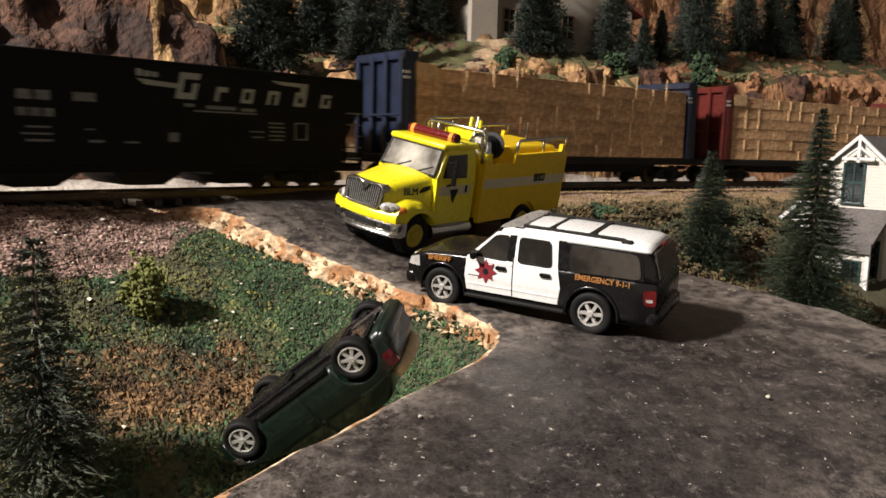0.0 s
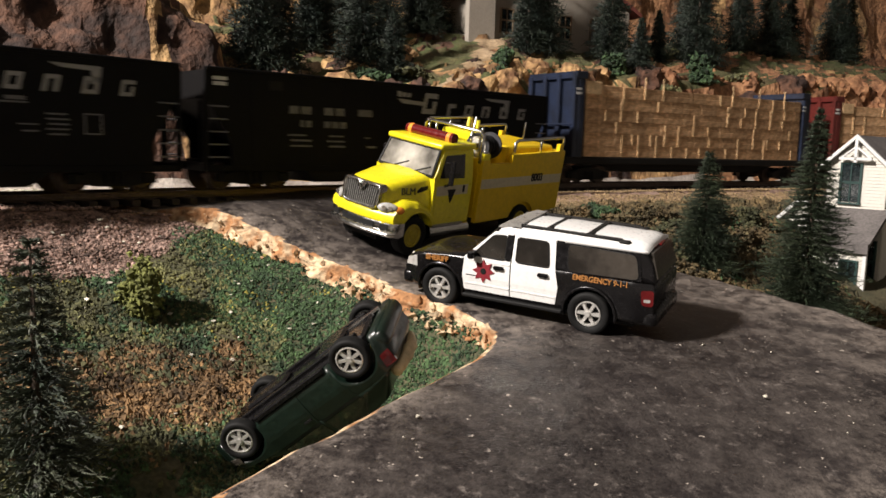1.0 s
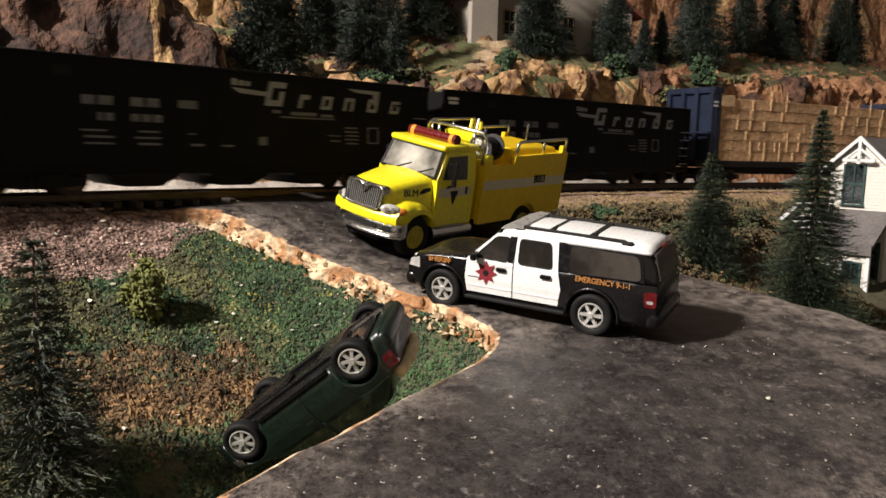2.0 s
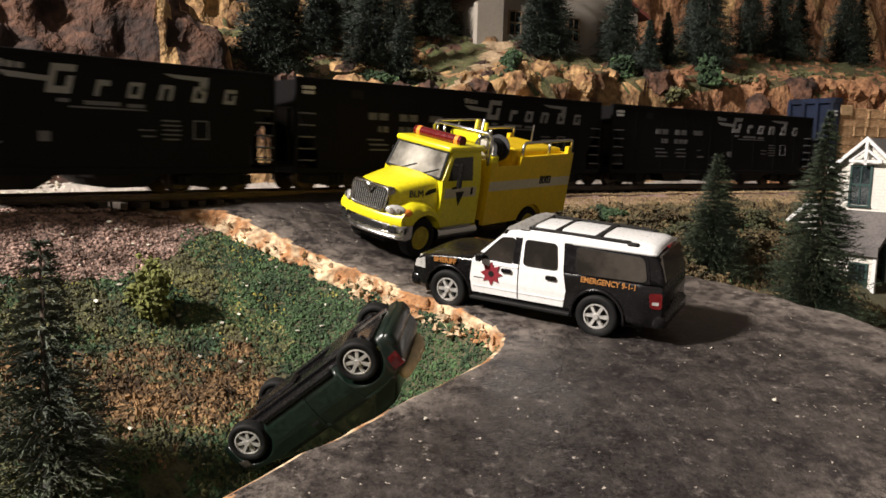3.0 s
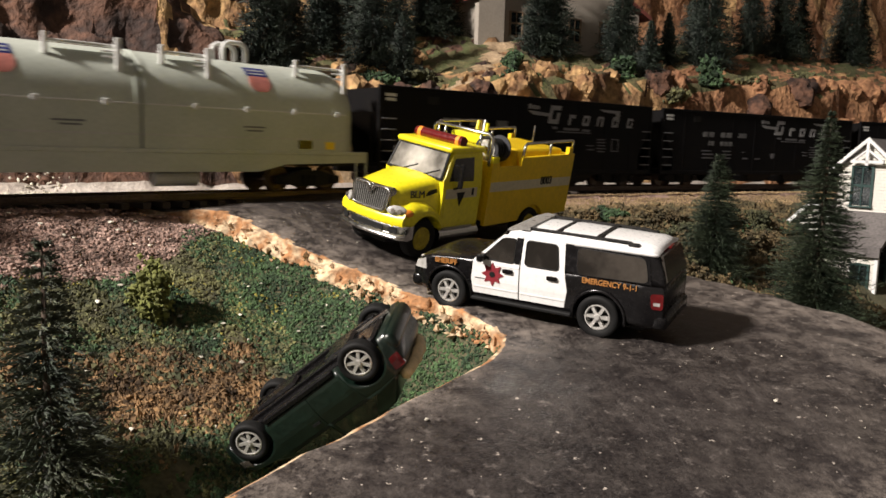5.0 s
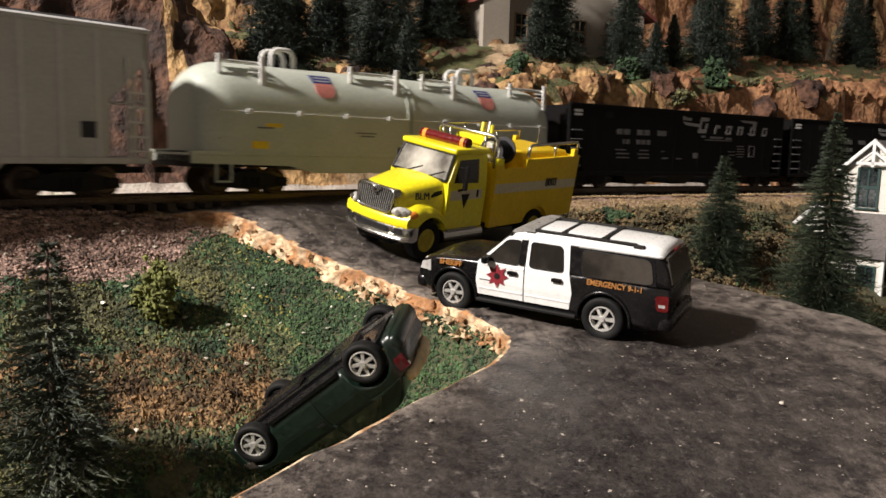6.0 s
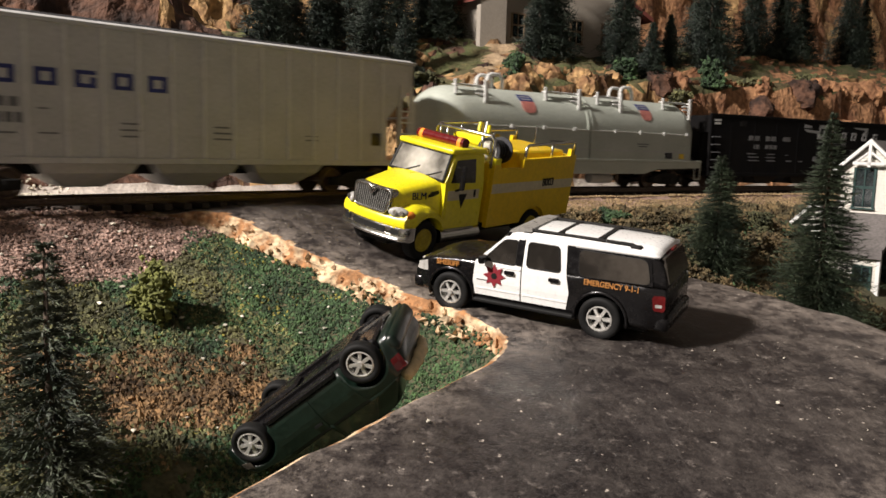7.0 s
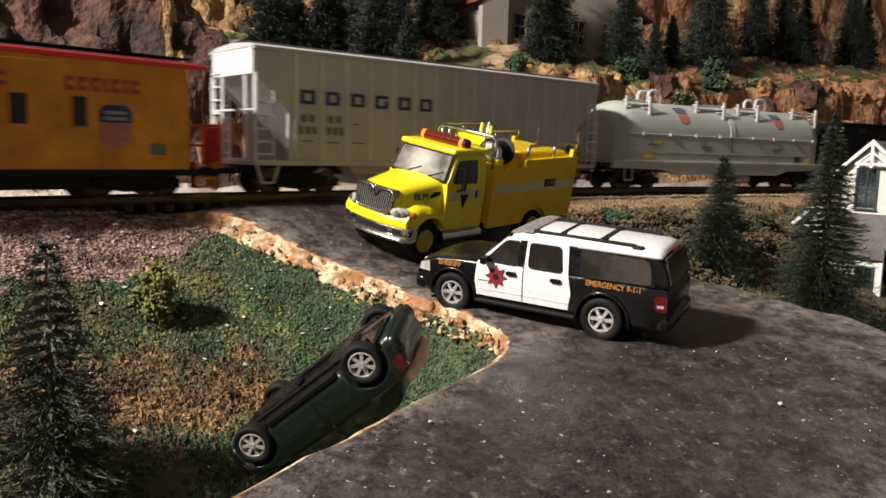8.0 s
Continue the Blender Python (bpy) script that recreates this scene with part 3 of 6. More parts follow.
def build_suv():
    v = thing("police_suv", P(22.09, 193.69, -21.6, -6.65, -3.0, 151.7), "black and white toy sheriff sport utility vehicle parked on the road", "car")

    def wide(z, x=0):
        return float(np.interp(z, (3.5, 5, 9, 13, 14.2, 20.6, 21.4, 22.2), (10.3, 10.7, 11.0, 10.8, 10.45, 8.9, 8.2, 6.0)))

    def plan(x):
        return 1 - 0.17 * float(smooth_step(23.5, 30, x)) ** 1.6 - 0.07 * float(smooth_step(-28.5, -33.5, x))

    def top(x):
        return float(np.interp(x, (-33.5, -32.8, 11, 12.5, 24, 27.5, 29.3, 30), (12.8, 14.0, 14.2, 13.7, 12.9, 12.0, 10.6, 8.8)))

    xs = list(np.linspace(-33.5, 30, 110))
    part("body", car_body(xs, wide, top, 0.55, (19.1, -19.1), 5.9, 3.9, plan), M["gloss_black"], v, smooth=True)
    # the cabin
    rings = []
    for x in np.linspace(-33.2, 12.8, 44):
        zr = float(np.interp(x, (-33.2, -31.6, -29, -10, 3.0, 5.2, 12.8), (14.3, 19.6, 21.1, 21.6, 21.4, 20.4, 13.8)))
        k = plan(x) * (1 - 0.03 * smooth_step(3, 12, x))
        zs = [13.6 + (zr - 13.6) * f for f in (0, 0.25, 0.5, 0.75, 0.93)]
        half = [(wide(z) * k, z) for z in zs] + [(wide(zr) * k * 0.93, zr), (wide(zr) * k * 0.5, zr + 0.45)]
        rings.append([(x, y, z) for y, z in half] + [(x, -y, z) for y, z in half[::-1]])
    part("cabin", loft(rings), M["gloss_black"], v, smooth=True)
    rings = []
    for x in np.linspace(-31.0, 4.4, 30):
        zr = float(np.interp(x, (-31.0, -29, -10, 2.2, 4.4), (20.5, 21.35, 21.85, 21.75, 21.0)))
        half = [(wide(19.95) + 0.14, 19.95), (wide(20.6) + 0.16, 20.6), (wide(21.0) + 0.05, zr - 0.45), (7.9, zr), (4.2, zr + 0.5)]
        rings.append([(x, y, z) for y, z in half] + [(x, -y, z) for y, z in half[::-1]])
    part("roof", loft(rings), M["gloss_white"], v, "glossy white roof", smooth=True)
    for side in (1, -1):
        f = part("front_door", panel([(12.4, 5.5), (12.9, 9), (12.5, 13.7), (5.4, 20.3), (0.5, 20.45), (0.5, 5.5)], wide, 0.18, side), M["gloss_white"], v, "white front door")
        ol = rounded([(10.6, 14.2), (5.3, 19.6), (1.9, 19.75), (1.9, 14.0)])
        part("window", panel(ol, wide, 0.30, side, 0.3), M["glass_dark"], f)
        part("window_seal", seal(ol, wide, 0.34, side), M["ink"], f)
        part("door_crease", panel([(12.2, 7.0), (12.3, 7.35), (0.6, 7.35), (0.6, 7.0)], wide, 0.3, side, 0.2), M["gloss_white"], f)
        part("door_crease", panel([(12.4, 12.9), (12.3, 13.2), (0.6, 13.2), (0.6, 12.9)], wide, 0.3, side, 0.2), M["gloss_white"], f)
        part("door_handle", panel(rounded([(2.0, 11.55), (2.0, 12.5), (4.6, 12.5), (4.6, 11.55)], 0.4), wide, 0.65, side, 0.5), M["gloss_black"], f)
        part("door_pillar", panel([(0.55, 14.0), (0.2, 20.0), (1.9, 20.0), (1.75, 14.0)], wide, 0.34, side, 0.3), M["gloss_black"], f)
        r = part("rear_door", panel([(0.2, 5.5), (0.2, 20.45), (-10.0, 20.4), (-10.6, 14.2), (-11.6, 9.5), (-11.0, 5.5)], wide, 0.18, side), M["gloss_white"], v, "white rear door")
        ol = rounded([(-0.8, 14.0), (-0.7, 19.75), (-8.3, 19.7), (-9.2, 14.0)])
        part("window", panel(ol, wide, 0.30, side, 0.3), M["glass_dark"], r)
        part("window_seal", seal(ol, wide, 0.34, side), M["ink"], r)
        part("door_crease", panel([(0.1, 7.0), (0.1, 7.35), (-11.1, 7.35), (-11.1, 7.0)], wide, 0.3, side, 0.2), M["gloss_white"], r)
        part("door_handle", panel(rounded([(-9.2, 11.55), (-9.2, 12.5), (-6.6, 12.5), (-6.6, 11.55)], 0.4), wide, 0.65, side, 0.5), M["gloss_black"], r)
        part("pillar_trim", panel([(-10.9, 14.2), (-10.2, 20.2), (-12.0, 20.2), (-12.9, 14.2)], wide, 0.16, side, 0.3), M["gloss_black"], v)
        part("window_surround", panel([(-12.6, 13.7), (-12.2, 20.0), (-29.3, 19.7), (-30.4, 14.0)], wide, 0.12, side, 0.3), M["gloss_black"], v)
        ol = rounded([(-13.6, 13.9), (-13.0, 19.7), (-28.6, 19.4), (-29.9, 14.2)], 1.4)
        part("window", panel(ol, wide, 0.26, side, 0.3), M["glass_dark"], v)
        part("window_seal", seal(ol, wide, 0.26, side, 0.07), M["ink"], v)
        # a fender lip round each wheel opening
        for c in (19.1, -19.1):
            bm = bmesh.new()
            pts = []
            for a in np.linspace(-12, 192, 22):
                x, z = c + 6.15 * math.cos(radians(a)), 4.7 + 6.15 * math.sin(radians(a))
                pts.append((x, side * (wide(z) * plan(x) + 0.02), z))
            pipe(bm, pts, 0.42, 6)
            part("fender_lip", bm, M["gloss_black"], v, smooth=True)
            make_wheel(v, P(c, side * 9.7, 4.75, 0, 0, 0 if side > 0 else 180), 4.95, 3.4, M["rim_grey"], 6, rim_r=0.6)
        part("running_board", boxes((-13.0, 12.6, side * 9.6, side * 11.7, 3.7, 4.6), bevel=0.25), M["rubber"], v, "dark running board")
        bm = bmesh.new()
        pipe(bm, [(0.6, side * 7.6, 21.5), (-0.6, side * 7.6, 22.2), (-24.6, side * 7.6, 21.95), (-25.8, side * 7.6, 21.3)], 0.42)
        for fx in (0.2, -25.4):
            box(bm, fx - 1.3, fx + 1.3, side * 7.0, side * 8.3, 21.0, 22.0, bevel=0.3)
        part("roof_rail", bm, M["under"], v, "dark roof rail", smooth=True)
        bm = boxes((9.0, 10.6, side * 11.0, side * 13.6, 13.8, 15.7), (9.4, 10.2, side * 10.2, side * 11.4, 13.6, 14.3), bevel=0.35)
        part("wing_mirror", bm, M["gloss_black"], v)
        part("headlight", panel([(25.6, 9.2), (25.8, 12.0), (29.0, 10.9), (29.6, 9.0)], lambda z, x: wide(z) * plan(x), 0.12, side, 0.6), M["lens_clear"], v, "clear headlight")
        t = part("tail_light", panel(rounded([(-33.3, 8.6), (-33.2, 12.2), (-30.4, 12.0), (-30.9, 8.6)], 0.7), lambda z, x: wide(z) * plan(x), 0.16, side, 0.6), M["lens_red"], v, "red tail light")
        part("reversing_lens", panel([(-32.6, 9.5), (-32.6, 10.2), (-31.2, 10.15), (-31.3, 9.5)], lambda z, x: wide(z) * plan(x), 0.24, side, 0.3), M["lens_clear"], t)
        # lettering and star
        up = pose(0, 0, 0, 90, 0, 180 if side > 0 else 0)
        y = side * (wide(12.6) + 0.06)
        letters("sheriff_lettering", "SHERIFF", 1.75, M["gold"], v, P(19.8, side * (wide(12.2) * plan(19.8) + 0.42), 12.15) @ up @ pose(0, 0, 0, -3), 0.12, bold=0.04, squeeze=1.02)
        letters("emergency_lettering", "EMERGENCY 9-1-1", 1.75, M["gold"], v, P(-21.3, side * (wide(12.7) + 0.05), 12.75) @ up @ pose(0, 0, 0, -6), 0.12, bold=0.03, squeeze=0.9)
        bm = bmesh.new()
        ring = [(7.2 + (2.9 if k % 2 == 0 else 1.75) * math.sin(math.pi * k / 8), 10.7 + (2.9 if k % 2 == 0 else 1.75) * math.cos(math.pi * k / 8)) for k in range(16)]
        prism(bm, ring, side * 10.9, side * 11.32)
        st = part("star_badge", bm, M["star_red"], v, "dark red eight-pointed star")
        bm = bmesh.new()
        rod(bm, (7.2, side * 11.2, 10.7), (7.2, side * 11.40, 10.7), 0.75, 14)
        part("badge_centre", bm, M["ink"], st)
        part("door_script", boxes((8.9, 11.9, side * 11.0, side * 11.24, 9.2, 9.4)), M["ink"], v)
    for x in (-7.2, -17.0):
        part("roof_crossbar", boxes((x - 0.75, x + 0.75, -7.2, 7.2, 22.0, 22.35), bevel=0.15), M["under"], v)
    # the wedge of grey lamps across the roof's front
    bm = loft([[(5.0, y, 21.2), (-0.8, y, 21.8), (-0.8, y, 22.7), (1.6, y, 22.9), (4.5, y, 21.9)] for y in (-8.2, 8.2)])
    part("light_bar", bm, M["grey_plastic"], v, "grey translucent light bar")
    bm = loft([[(12.2, y * 0.98, 14.35), (12.0, y * 0.98, 14.0), (4.9, y * 0.86, 20.7), (5.2, y * 0.86, 21.0)] for y in (-9.6, -3, 3, 9.6)])
    part("windscreen", bm, M["glass_dark"], v)
    bm = loft([[(-33.55, y, 14.6), (-33.0, y, 14.4), (-31.3, y * 0.88, 20.0), (-31.9, y * 0.88, 20.0)] for y in (-9.0, -3, 3, 9.0)])
    part("rear_window", bm, M["glass_dark"], v)
    part("rear_bumper", box(bmesh.new(), -34.4, -30.5, -10.3, 10.3, 3.8, 7.6, bevel=1.3, seg=3), M["gloss_black"], v, smooth=40)
    part("front_bumper", box(bmesh.new(), 27, 31.0, -9.6, 9.6, 3.6, 7.4, bevel=1.4, seg=3), M["gloss_black"], v, smooth=40)
    part("grille", boxes((28.4, 30.3, -6.2, 6.2, 7.8, 11.2), bevel=0.4), M["chrome"], v)
    part("undertray", boxes((-29, 27, -8, 8, 2.4, 6.0), bevel=0.5), M["under"], v)
    part("brake_lamp", boxes((-32.1, -31.4, -1.6, 1.6, 20.3, 21.0), bevel=0.15), M["lens_red"], v)


def forward(x):
    return float(np.interp(x, (-44, -13, 1, 10.6, 18, 22.4, 33, 43.5, 47), (-44.6, -12, 3.4, 14.6, 21.2, 24.2, 33, 41.2, 42.8)))


def truck_nose(v):
    """The sloping hood with its swept fenders, grille, lamps and bumper."""
    Y = M["gloss_yellow"]

    def hood_w(x):
        return float(np.interp(x, (24, 30, 38, 41.4), (10.8, 9.7, 8.3, 7.5)))

    def hood_top(x):
        return float(np.interp(x, (24, 30, 38, 40.4, 41.6), (23.9, 23.0, 21.5, 20.8, 20.0)))

    def half_ring(x, half):
        return [(x, y, z) for y, z in half] + [(x, -y, z) for y, z in half[::-1]]

    part("cab_roof", box(bmesh.new(), 4.9, 21.9, -11.7, 11.7, 31.3, 33.2, bevel=0.85, seg=3), Y, v, smooth=35)
    rings = []
    for x in np.linspace(24.0, 40.9, 22):
        w, zt = hood_w(x), hood_top(x)
        rings.append(half_ring(x, [(w + 0.9, 13.2), (w + 0.7, 15.4), (w + 0.3, 18.4), (w - 0.1, zt - 2.0), (w - 0.6, zt - 1.05), (w * 0.84, zt - 0.4), (w * 0.55, zt - 0.05), (w * 0.2, zt + 0.12)]))
    hood = part("hood", loft(rings), Y, v, "bright yellow sloping hood", smooth=40)
    part("hood_seam", rods(((24.6, -0.0, 24.02), (41.0, 0.0, 20.72)), r=0.1, n=6), M["amber_and_shaded_yellow"], hood)
    for side in (1, -1):
        yaw = 170.2 if side > 0 else 9.8
        letters("blm_lettering", "BLM", 3.0, M["ink"], v, P(32.6, side * (hood_w(32.6) + 0.72), 18.9) @ pose(0, 0, 0, 90, 0, yaw) @ pose(0, 0, 0, -9), 0.12)
        bm = loft([[(x, side * (hood_w(x) + 0.15), z0), (x, side * (hood_w(x) + 0.55), z0), (x, side * (hood_w(x) + 0.3), z1), (x, side * (hood_w(x) - 0.1), z1)] for x, z0, z1 in ((25.2, 19.5, 20.5), (27.6, 18.7, 20.1), (29.0, 18.4, 19.0))])
        part("hood_vent", bm, M["ink"], hood, "dark hood vent")
        rings = []
        for x in np.linspace(22.6, 41.7, 52):
            yo = float(np.interp(x, (22, 27, 30, 36, 38.5, 40.5, 41.7), (12.7, 13.0, 13.2, 13.2, 12.7, 11.3, 9.6)))
            zt = 12.4 + 4.2 * float(smooth_step(20, 31, x)) - 1.9 * float(smooth_step(34, 42.4, x))
            d = abs(x - 30.6)
            zb = max(8.6, 5.8 + math.sqrt(max(0.0, 7.5 ** 2 - d * d)))
            rings.append([(x, side * y, z) for y, z in ((7, zb), (yo - 0.5, zb), (yo, zb + 0.25), (yo + 0.12, (zb + zt) / 2 - 0.3), (yo - 0.05, zt - 1.9), (yo - 0.6, zt - 0.95), (yo - 1.6, zt - 0.3), (yo - 3.0, zt + 0.1), (7, zt + 0.8))])
        f = part("fender", loft(rings), Y, v, "swept yellow fender", smooth=38)
        bm = bmesh.new()
        pipe(bm, [(30.6 + 7.55 * math.cos(radians(a)), side * 13.12, 5.8 + 7.55 * math.sin(radians(a))) for a in np.linspace(22, 158, 20)], 0.32, 6)
        part("arch_lip", bm, Y, f, smooth=True)
        bm = prism(bmesh.new(), [(30.6 + 7.3 * math.cos(radians(a)), 5.8 + 7.3 * math.sin(radians(a))) for a in np.linspace(-4, 184, 20)], side * 8.3, side * 8.8)
        part("wheel_well", bm, M["ink"], f, "black wheel well")
        # lamps set into the swept corner
        bm = bmesh.new()
        bmesh.ops.create_uvsphere(bm, u_segments=18, v_segments=10, radius=1.0, matrix=Matrix.LocRotScale((40.7, side * 10.0, 14.7), Euler((0, radians(-14), radians(side * 38))), (1.0, 3.1, 1.55)))
        h = part("headlight", bm, M["lens_clear"], v, "clear oval headlight", smooth=True)
        for oy in (-1.0, 0.9):
            bm = bmesh.new()
            c = Vector((41.3 - 0.62 * oy, side * (10.4 + 0.8 * oy), 14.75))
            rod(bm, c, c + Vector((0.55, side * 0.45, 0.05)), 0.75, 14, 0.6)
            part("lamp_bulb", bm, M["chrome"], h)
        bm = bmesh.new()
        bmesh.ops.create_uvsphere(bm, u_segments=14, v_segments=8, radius=1.0, matrix=Matrix.LocRotScale((38.3, side * 12.35, 14.2), Euler((0, 0, radians(side * 62))), (0.75, 1.75, 1.15)))
        part("turn_signal", bm, M["lens_amber"], v, "orange turn signal", smooth=True)
    ys = np.linspace(-13.0, 13.0, 23)
    rings = []
    for y in ys:
        xf = 43.0 - 0.0135 * y * y
        rings.append([(40.0, y, 10.5), (xf, y, 10.5), (xf + 0.3, y, 11.5), (xf + 0.1, y, 12.8), (xf - 0.6, y, 13.7), (40.0, y, 14.2)])
    part("front_apron", loft(rings), Y, v, "yellow band under the grille", smooth=40)

    def face(z, out=0.0):
        return 42.75 - (z - 13.9) * 0.14 + out

    shell = loft([[(x + o, y * k, z) for y, z in ((-6.9, 13.5), (6.9, 13.5), (7.7, 20.0), (7.0, 20.8), (-7.0, 20.8), (-7.7, 20.0))] for x, o, k in ((39.6, 0, 1.04), (41.4, 0, 1.0))])
    g = part("grille", shell, M["chrome"], v, "chrome grille surround")
    bm = bmesh.new()
    top = [(0, 19.4), (0.8, 20.0), (1.8, 20.55), (6.4, 20.5), (7.2, 20.1), (7.4, 19.2), (6.75, 14.9), (6.3, 14.2), (5.4, 13.95), (0, 13.85)]
    ring = top + [(-y, z) for y, z in top[-2:0:-1]] + [top[0]]
    pipe(bm, [(face(z), y, z) for y, z in ring], 0.5, 8)
    part("grille_frame", bm, M["chrome"], g, smooth=True)
    part("grille_mesh", loft([[(40.8, y, 14.0), (face(14.0, -0.45), y, 14.0), (face(20.2, -0.45), y, 20.2), (40.8, y, 20.2)] for y in (-6.9, 0, 6.9)]), M["ink"], g, "dark grille opening")
    for y in np.linspace(-6.3, 6.3, 17):
        k = 1 + 0.07 * (1 if abs(y) > 0.1 else 0)
        part("grille_bar", rods(((face(14.2, -0.25), y, 14.2), (face(19.9, -0.25), y * k, 19.9)), r=0.11, n=6), M["grey_plastic"], g)
    part("grille_emblem", rods(((face(20.3, 0.4), 1.7, 20.3), (face(18.3, 0.5), 0, 18.3)), ((face(20.3, 0.4), -1.7, 20.3), (face(18.3, 0.5), 0, 18.3)), r=0.42, n=6), M["chrome"], g)
    rings = []
    for y in np.linspace(-13.8, 13.8, 25):
        xf = 43.0 - 0.0128 * y * y - (0.9 if abs(y) > 13.5 else 0)
        rings.append([(xf - 3.0, y, 6.7), (xf - 0.8, y, 6.2), (xf + 0.5, y, 6.5), (xf + 0.9, y, 7.2), (xf + 0.5, y, 7.9), (xf - 0.2, y, 8.1), (xf - 0.1, y, 10.0), (xf - 0.5, y, 10.6), (xf - 3.0, y, 10.6)])
    bp = part("bumper", loft(rings), M["chrome"], v, "chrome bumper with dark openings", smooth=45)
    for y0, y1 in ((-11.4, -8.8), (-6.6, 6.6), (8.8, 11.4)):
        part("bumper_opening", loft([[(40 - 0.0128 * y * y, y, 8.3), (43.1 - 0.0128 * y * y, y, 8.3), (43.1 - 0.0128 * y * y, y, 9.9), (40 - 0.0128 * y * y, y, 9.9)] for y in np.linspace(y0, y1, 7)]), M["ink"], bp)


def build_truck():
    v = thing("fire_truck", P(1.5, 266.9, -12.1, -10.2, 1.9, 229.7), "yellow toy wildland fire truck with a black hose reel", "fire truck")
    # Y: the yellow of lit parts; A: darker, with the body's shade painted in
    Y, A = M["gloss_yellow"], M["amber_and_shaded_yellow"]

    def cab_w(z, x=0):
        return float(np.interp(z, (8, 20, 24, 31, 32.5), (12.6, 12.6, 12.3, 11.2, 10.4)))

    # cab with a raked windscreen
    rings = []
    for x, z_top in ((3.2, 31.6), (4.2, 32.3), (15.0, 32.0), (17.3, 31.0), (19.0, 28.4), (21.0, 25.4), (22.6, 23.3)):
        zs = [8.5, 14, 20, min(23, z_top), 0.5 * (min(23, z_top) + z_top), z_top - 0.5]
        half = [(cab_w(z), z) for z in zs] + [(cab_w(z_top) * 0.93, z_top), (cab_w(z_top) * 0.5, z_top + 0.25)]
        rings.append([(x, y, z) for y, z in half] + [(x, -y, z) for y, z in half[::-1]])
    part("cab", loft(rings), Y, v, smooth=False)
    for side in (1, -1):
        d = part("cab_door", panel([(21.0, 9.5), (21.2, 22.9), (16.8, 30.6), (5.6, 31.0), (5.0, 9.5)], cab_w, 0.16, side), Y, v, "yellow cab door")
        part("window", panel([(19.3, 23.0), (15.9, 29.7), (7.0, 30.0), (7.0, 22.6)], cab_w, 0.28, side, 0.3), M["glass_dark"], d)
        part("reflective_stripe", panel([(20.9, 17.6), (20.9, 20.6), (5.1, 20.6), (5.1, 17.6)], cab_w, 0.26, side, 0.2), M["grey_strip"], d)
        bm = bmesh.new()
        prism(bm, [(10.2, 19.4), (14.6, 19.4), (12.4, 15.0)], side * 12.6, side * 12.95)
        part("door_emblem", bm, M["ink"], d)
        part("door_handle", boxes((6.6, 7.4, side * 12.6, side * 13.0, 18.2, 20.4)), M["ink"], d)
        m = part("wing_mirror", boxes((15.0, 16.2, side * 13.6, side * 15.4, 21.0, 28.6), bevel=0.4), M["gloss_black"], v, "tall black mirror")
        part("mirror_arm", rods(((16.5, side * 12.2, 27.8), (15.6, side * 14.2, 27.6)), ((16.5, side * 12.4, 20.4), (15.6, side * 14.4, 21.4)), r=0.35), M["gloss_black"], m)
        bm = bmesh.new()
        rod(bm, (3, side * 11.4, 6.3), (22.5, side * 11.4, 6.3), 2.2, 16)
        t = part("fuel_tank", bm, M["chrome"], v, "polished metal fuel tank", smooth=False)
        part("step_plate", boxes((6, 20, side * 11.5, side * 13.4, 8.0, 8.6)), M["grey_plastic"], t)
        # front and rear wheels
        make_wheel(v, P(30.9, side * 10.5, 5.8, 0, 0, 0 if side > 0 else 180), 6.1, 4.0, M["wheel_yellow"], rim_r=0.58, solid=True)
        make_wheel(v, P(-23, side * 11.0, 5.8, 0, 0, 0 if side > 0 else 180), 5.9, 5.0, M["wheel_yellow"], rim_r=0.6, solid=True)
        # body sides with an arch and a step along the top
        ring = [(1.0, 7.6), (1.0, 28.2), (-2.2, 28.2), (-2.6, 26.8), (-13.4, 26.8), (-13.4, 29.6), (-40.2, 30.2), (-40.2, 32.6), (-42.2, 32.6), (-42.2, 30.4), (-44, 30.4), (-44, 9.0), (-30.6, 8.2)]
        ring += [(-23 + 7.4 * math.cos(radians(a)), 6.0 + 7.0 * math.sin(radians(a))) for a in np.linspace(162, 18, 14)] + [(-15.6, 7.9)]
        bm = prism(bmesh.new(), ring, side * 12.4, side * 13.9)
        bmesh.ops.triangulate(bm, faces=[f for f in bm.faces if len(f.verts) > 4])
        b = part("body_side", bm, A, v, "yellow body side")
        part("reflective_stripe", boxes((-43.6, 0.6, side * 13.9, side * 14.0, 18.9, 22.0)), M["grey_strip"], b, "dull silver stripe")
        letters("unit_number", "8003", 3.9, M["ink"], b, P(-28.8, side * 14.04, 21.2) @ pose(0, 0, 0, 90, 0, 180 if side > 0 else 0), 0.1, bold=0.08, squeeze=0.9)
        bm = bmesh.new()
        pipe(bm, [(-14.5, side * 13.1, 29.2), (-14.9, side * 13.1, 33.4), (-16, side * 13.1, 34.2), (-42.4, side * 13.1, 35.0), (-43, side * 13.1, 34.4), (-43.1, side * 13.1, 30.2)], 0.55)
        rod(bm, (-29.5, side * 13.1, 29.8), (-29.5, side * 13.1, 34.6), 0.5)
        part("hand_rail", bm, M["chrome"], v, "bright metal hand rail", smooth=True)
        part("body_post", boxes((-2.2, 1.2, side * 12.2, side * 13.9, 28.0, 30.2), bevel=0.3), Y, v)
    # the pale reflection on this pane is painted in its colour
    part("windscreen", loft([[(22.95, y, 23.5), (22.4, y, 23.0), (17.0, y * 0.92, 31.0), (18.0, y * 0.92, 31.3)] for y in (-11.3, -6, 0, 6, 11.3)]), M["glass_painted_reflection"], v)
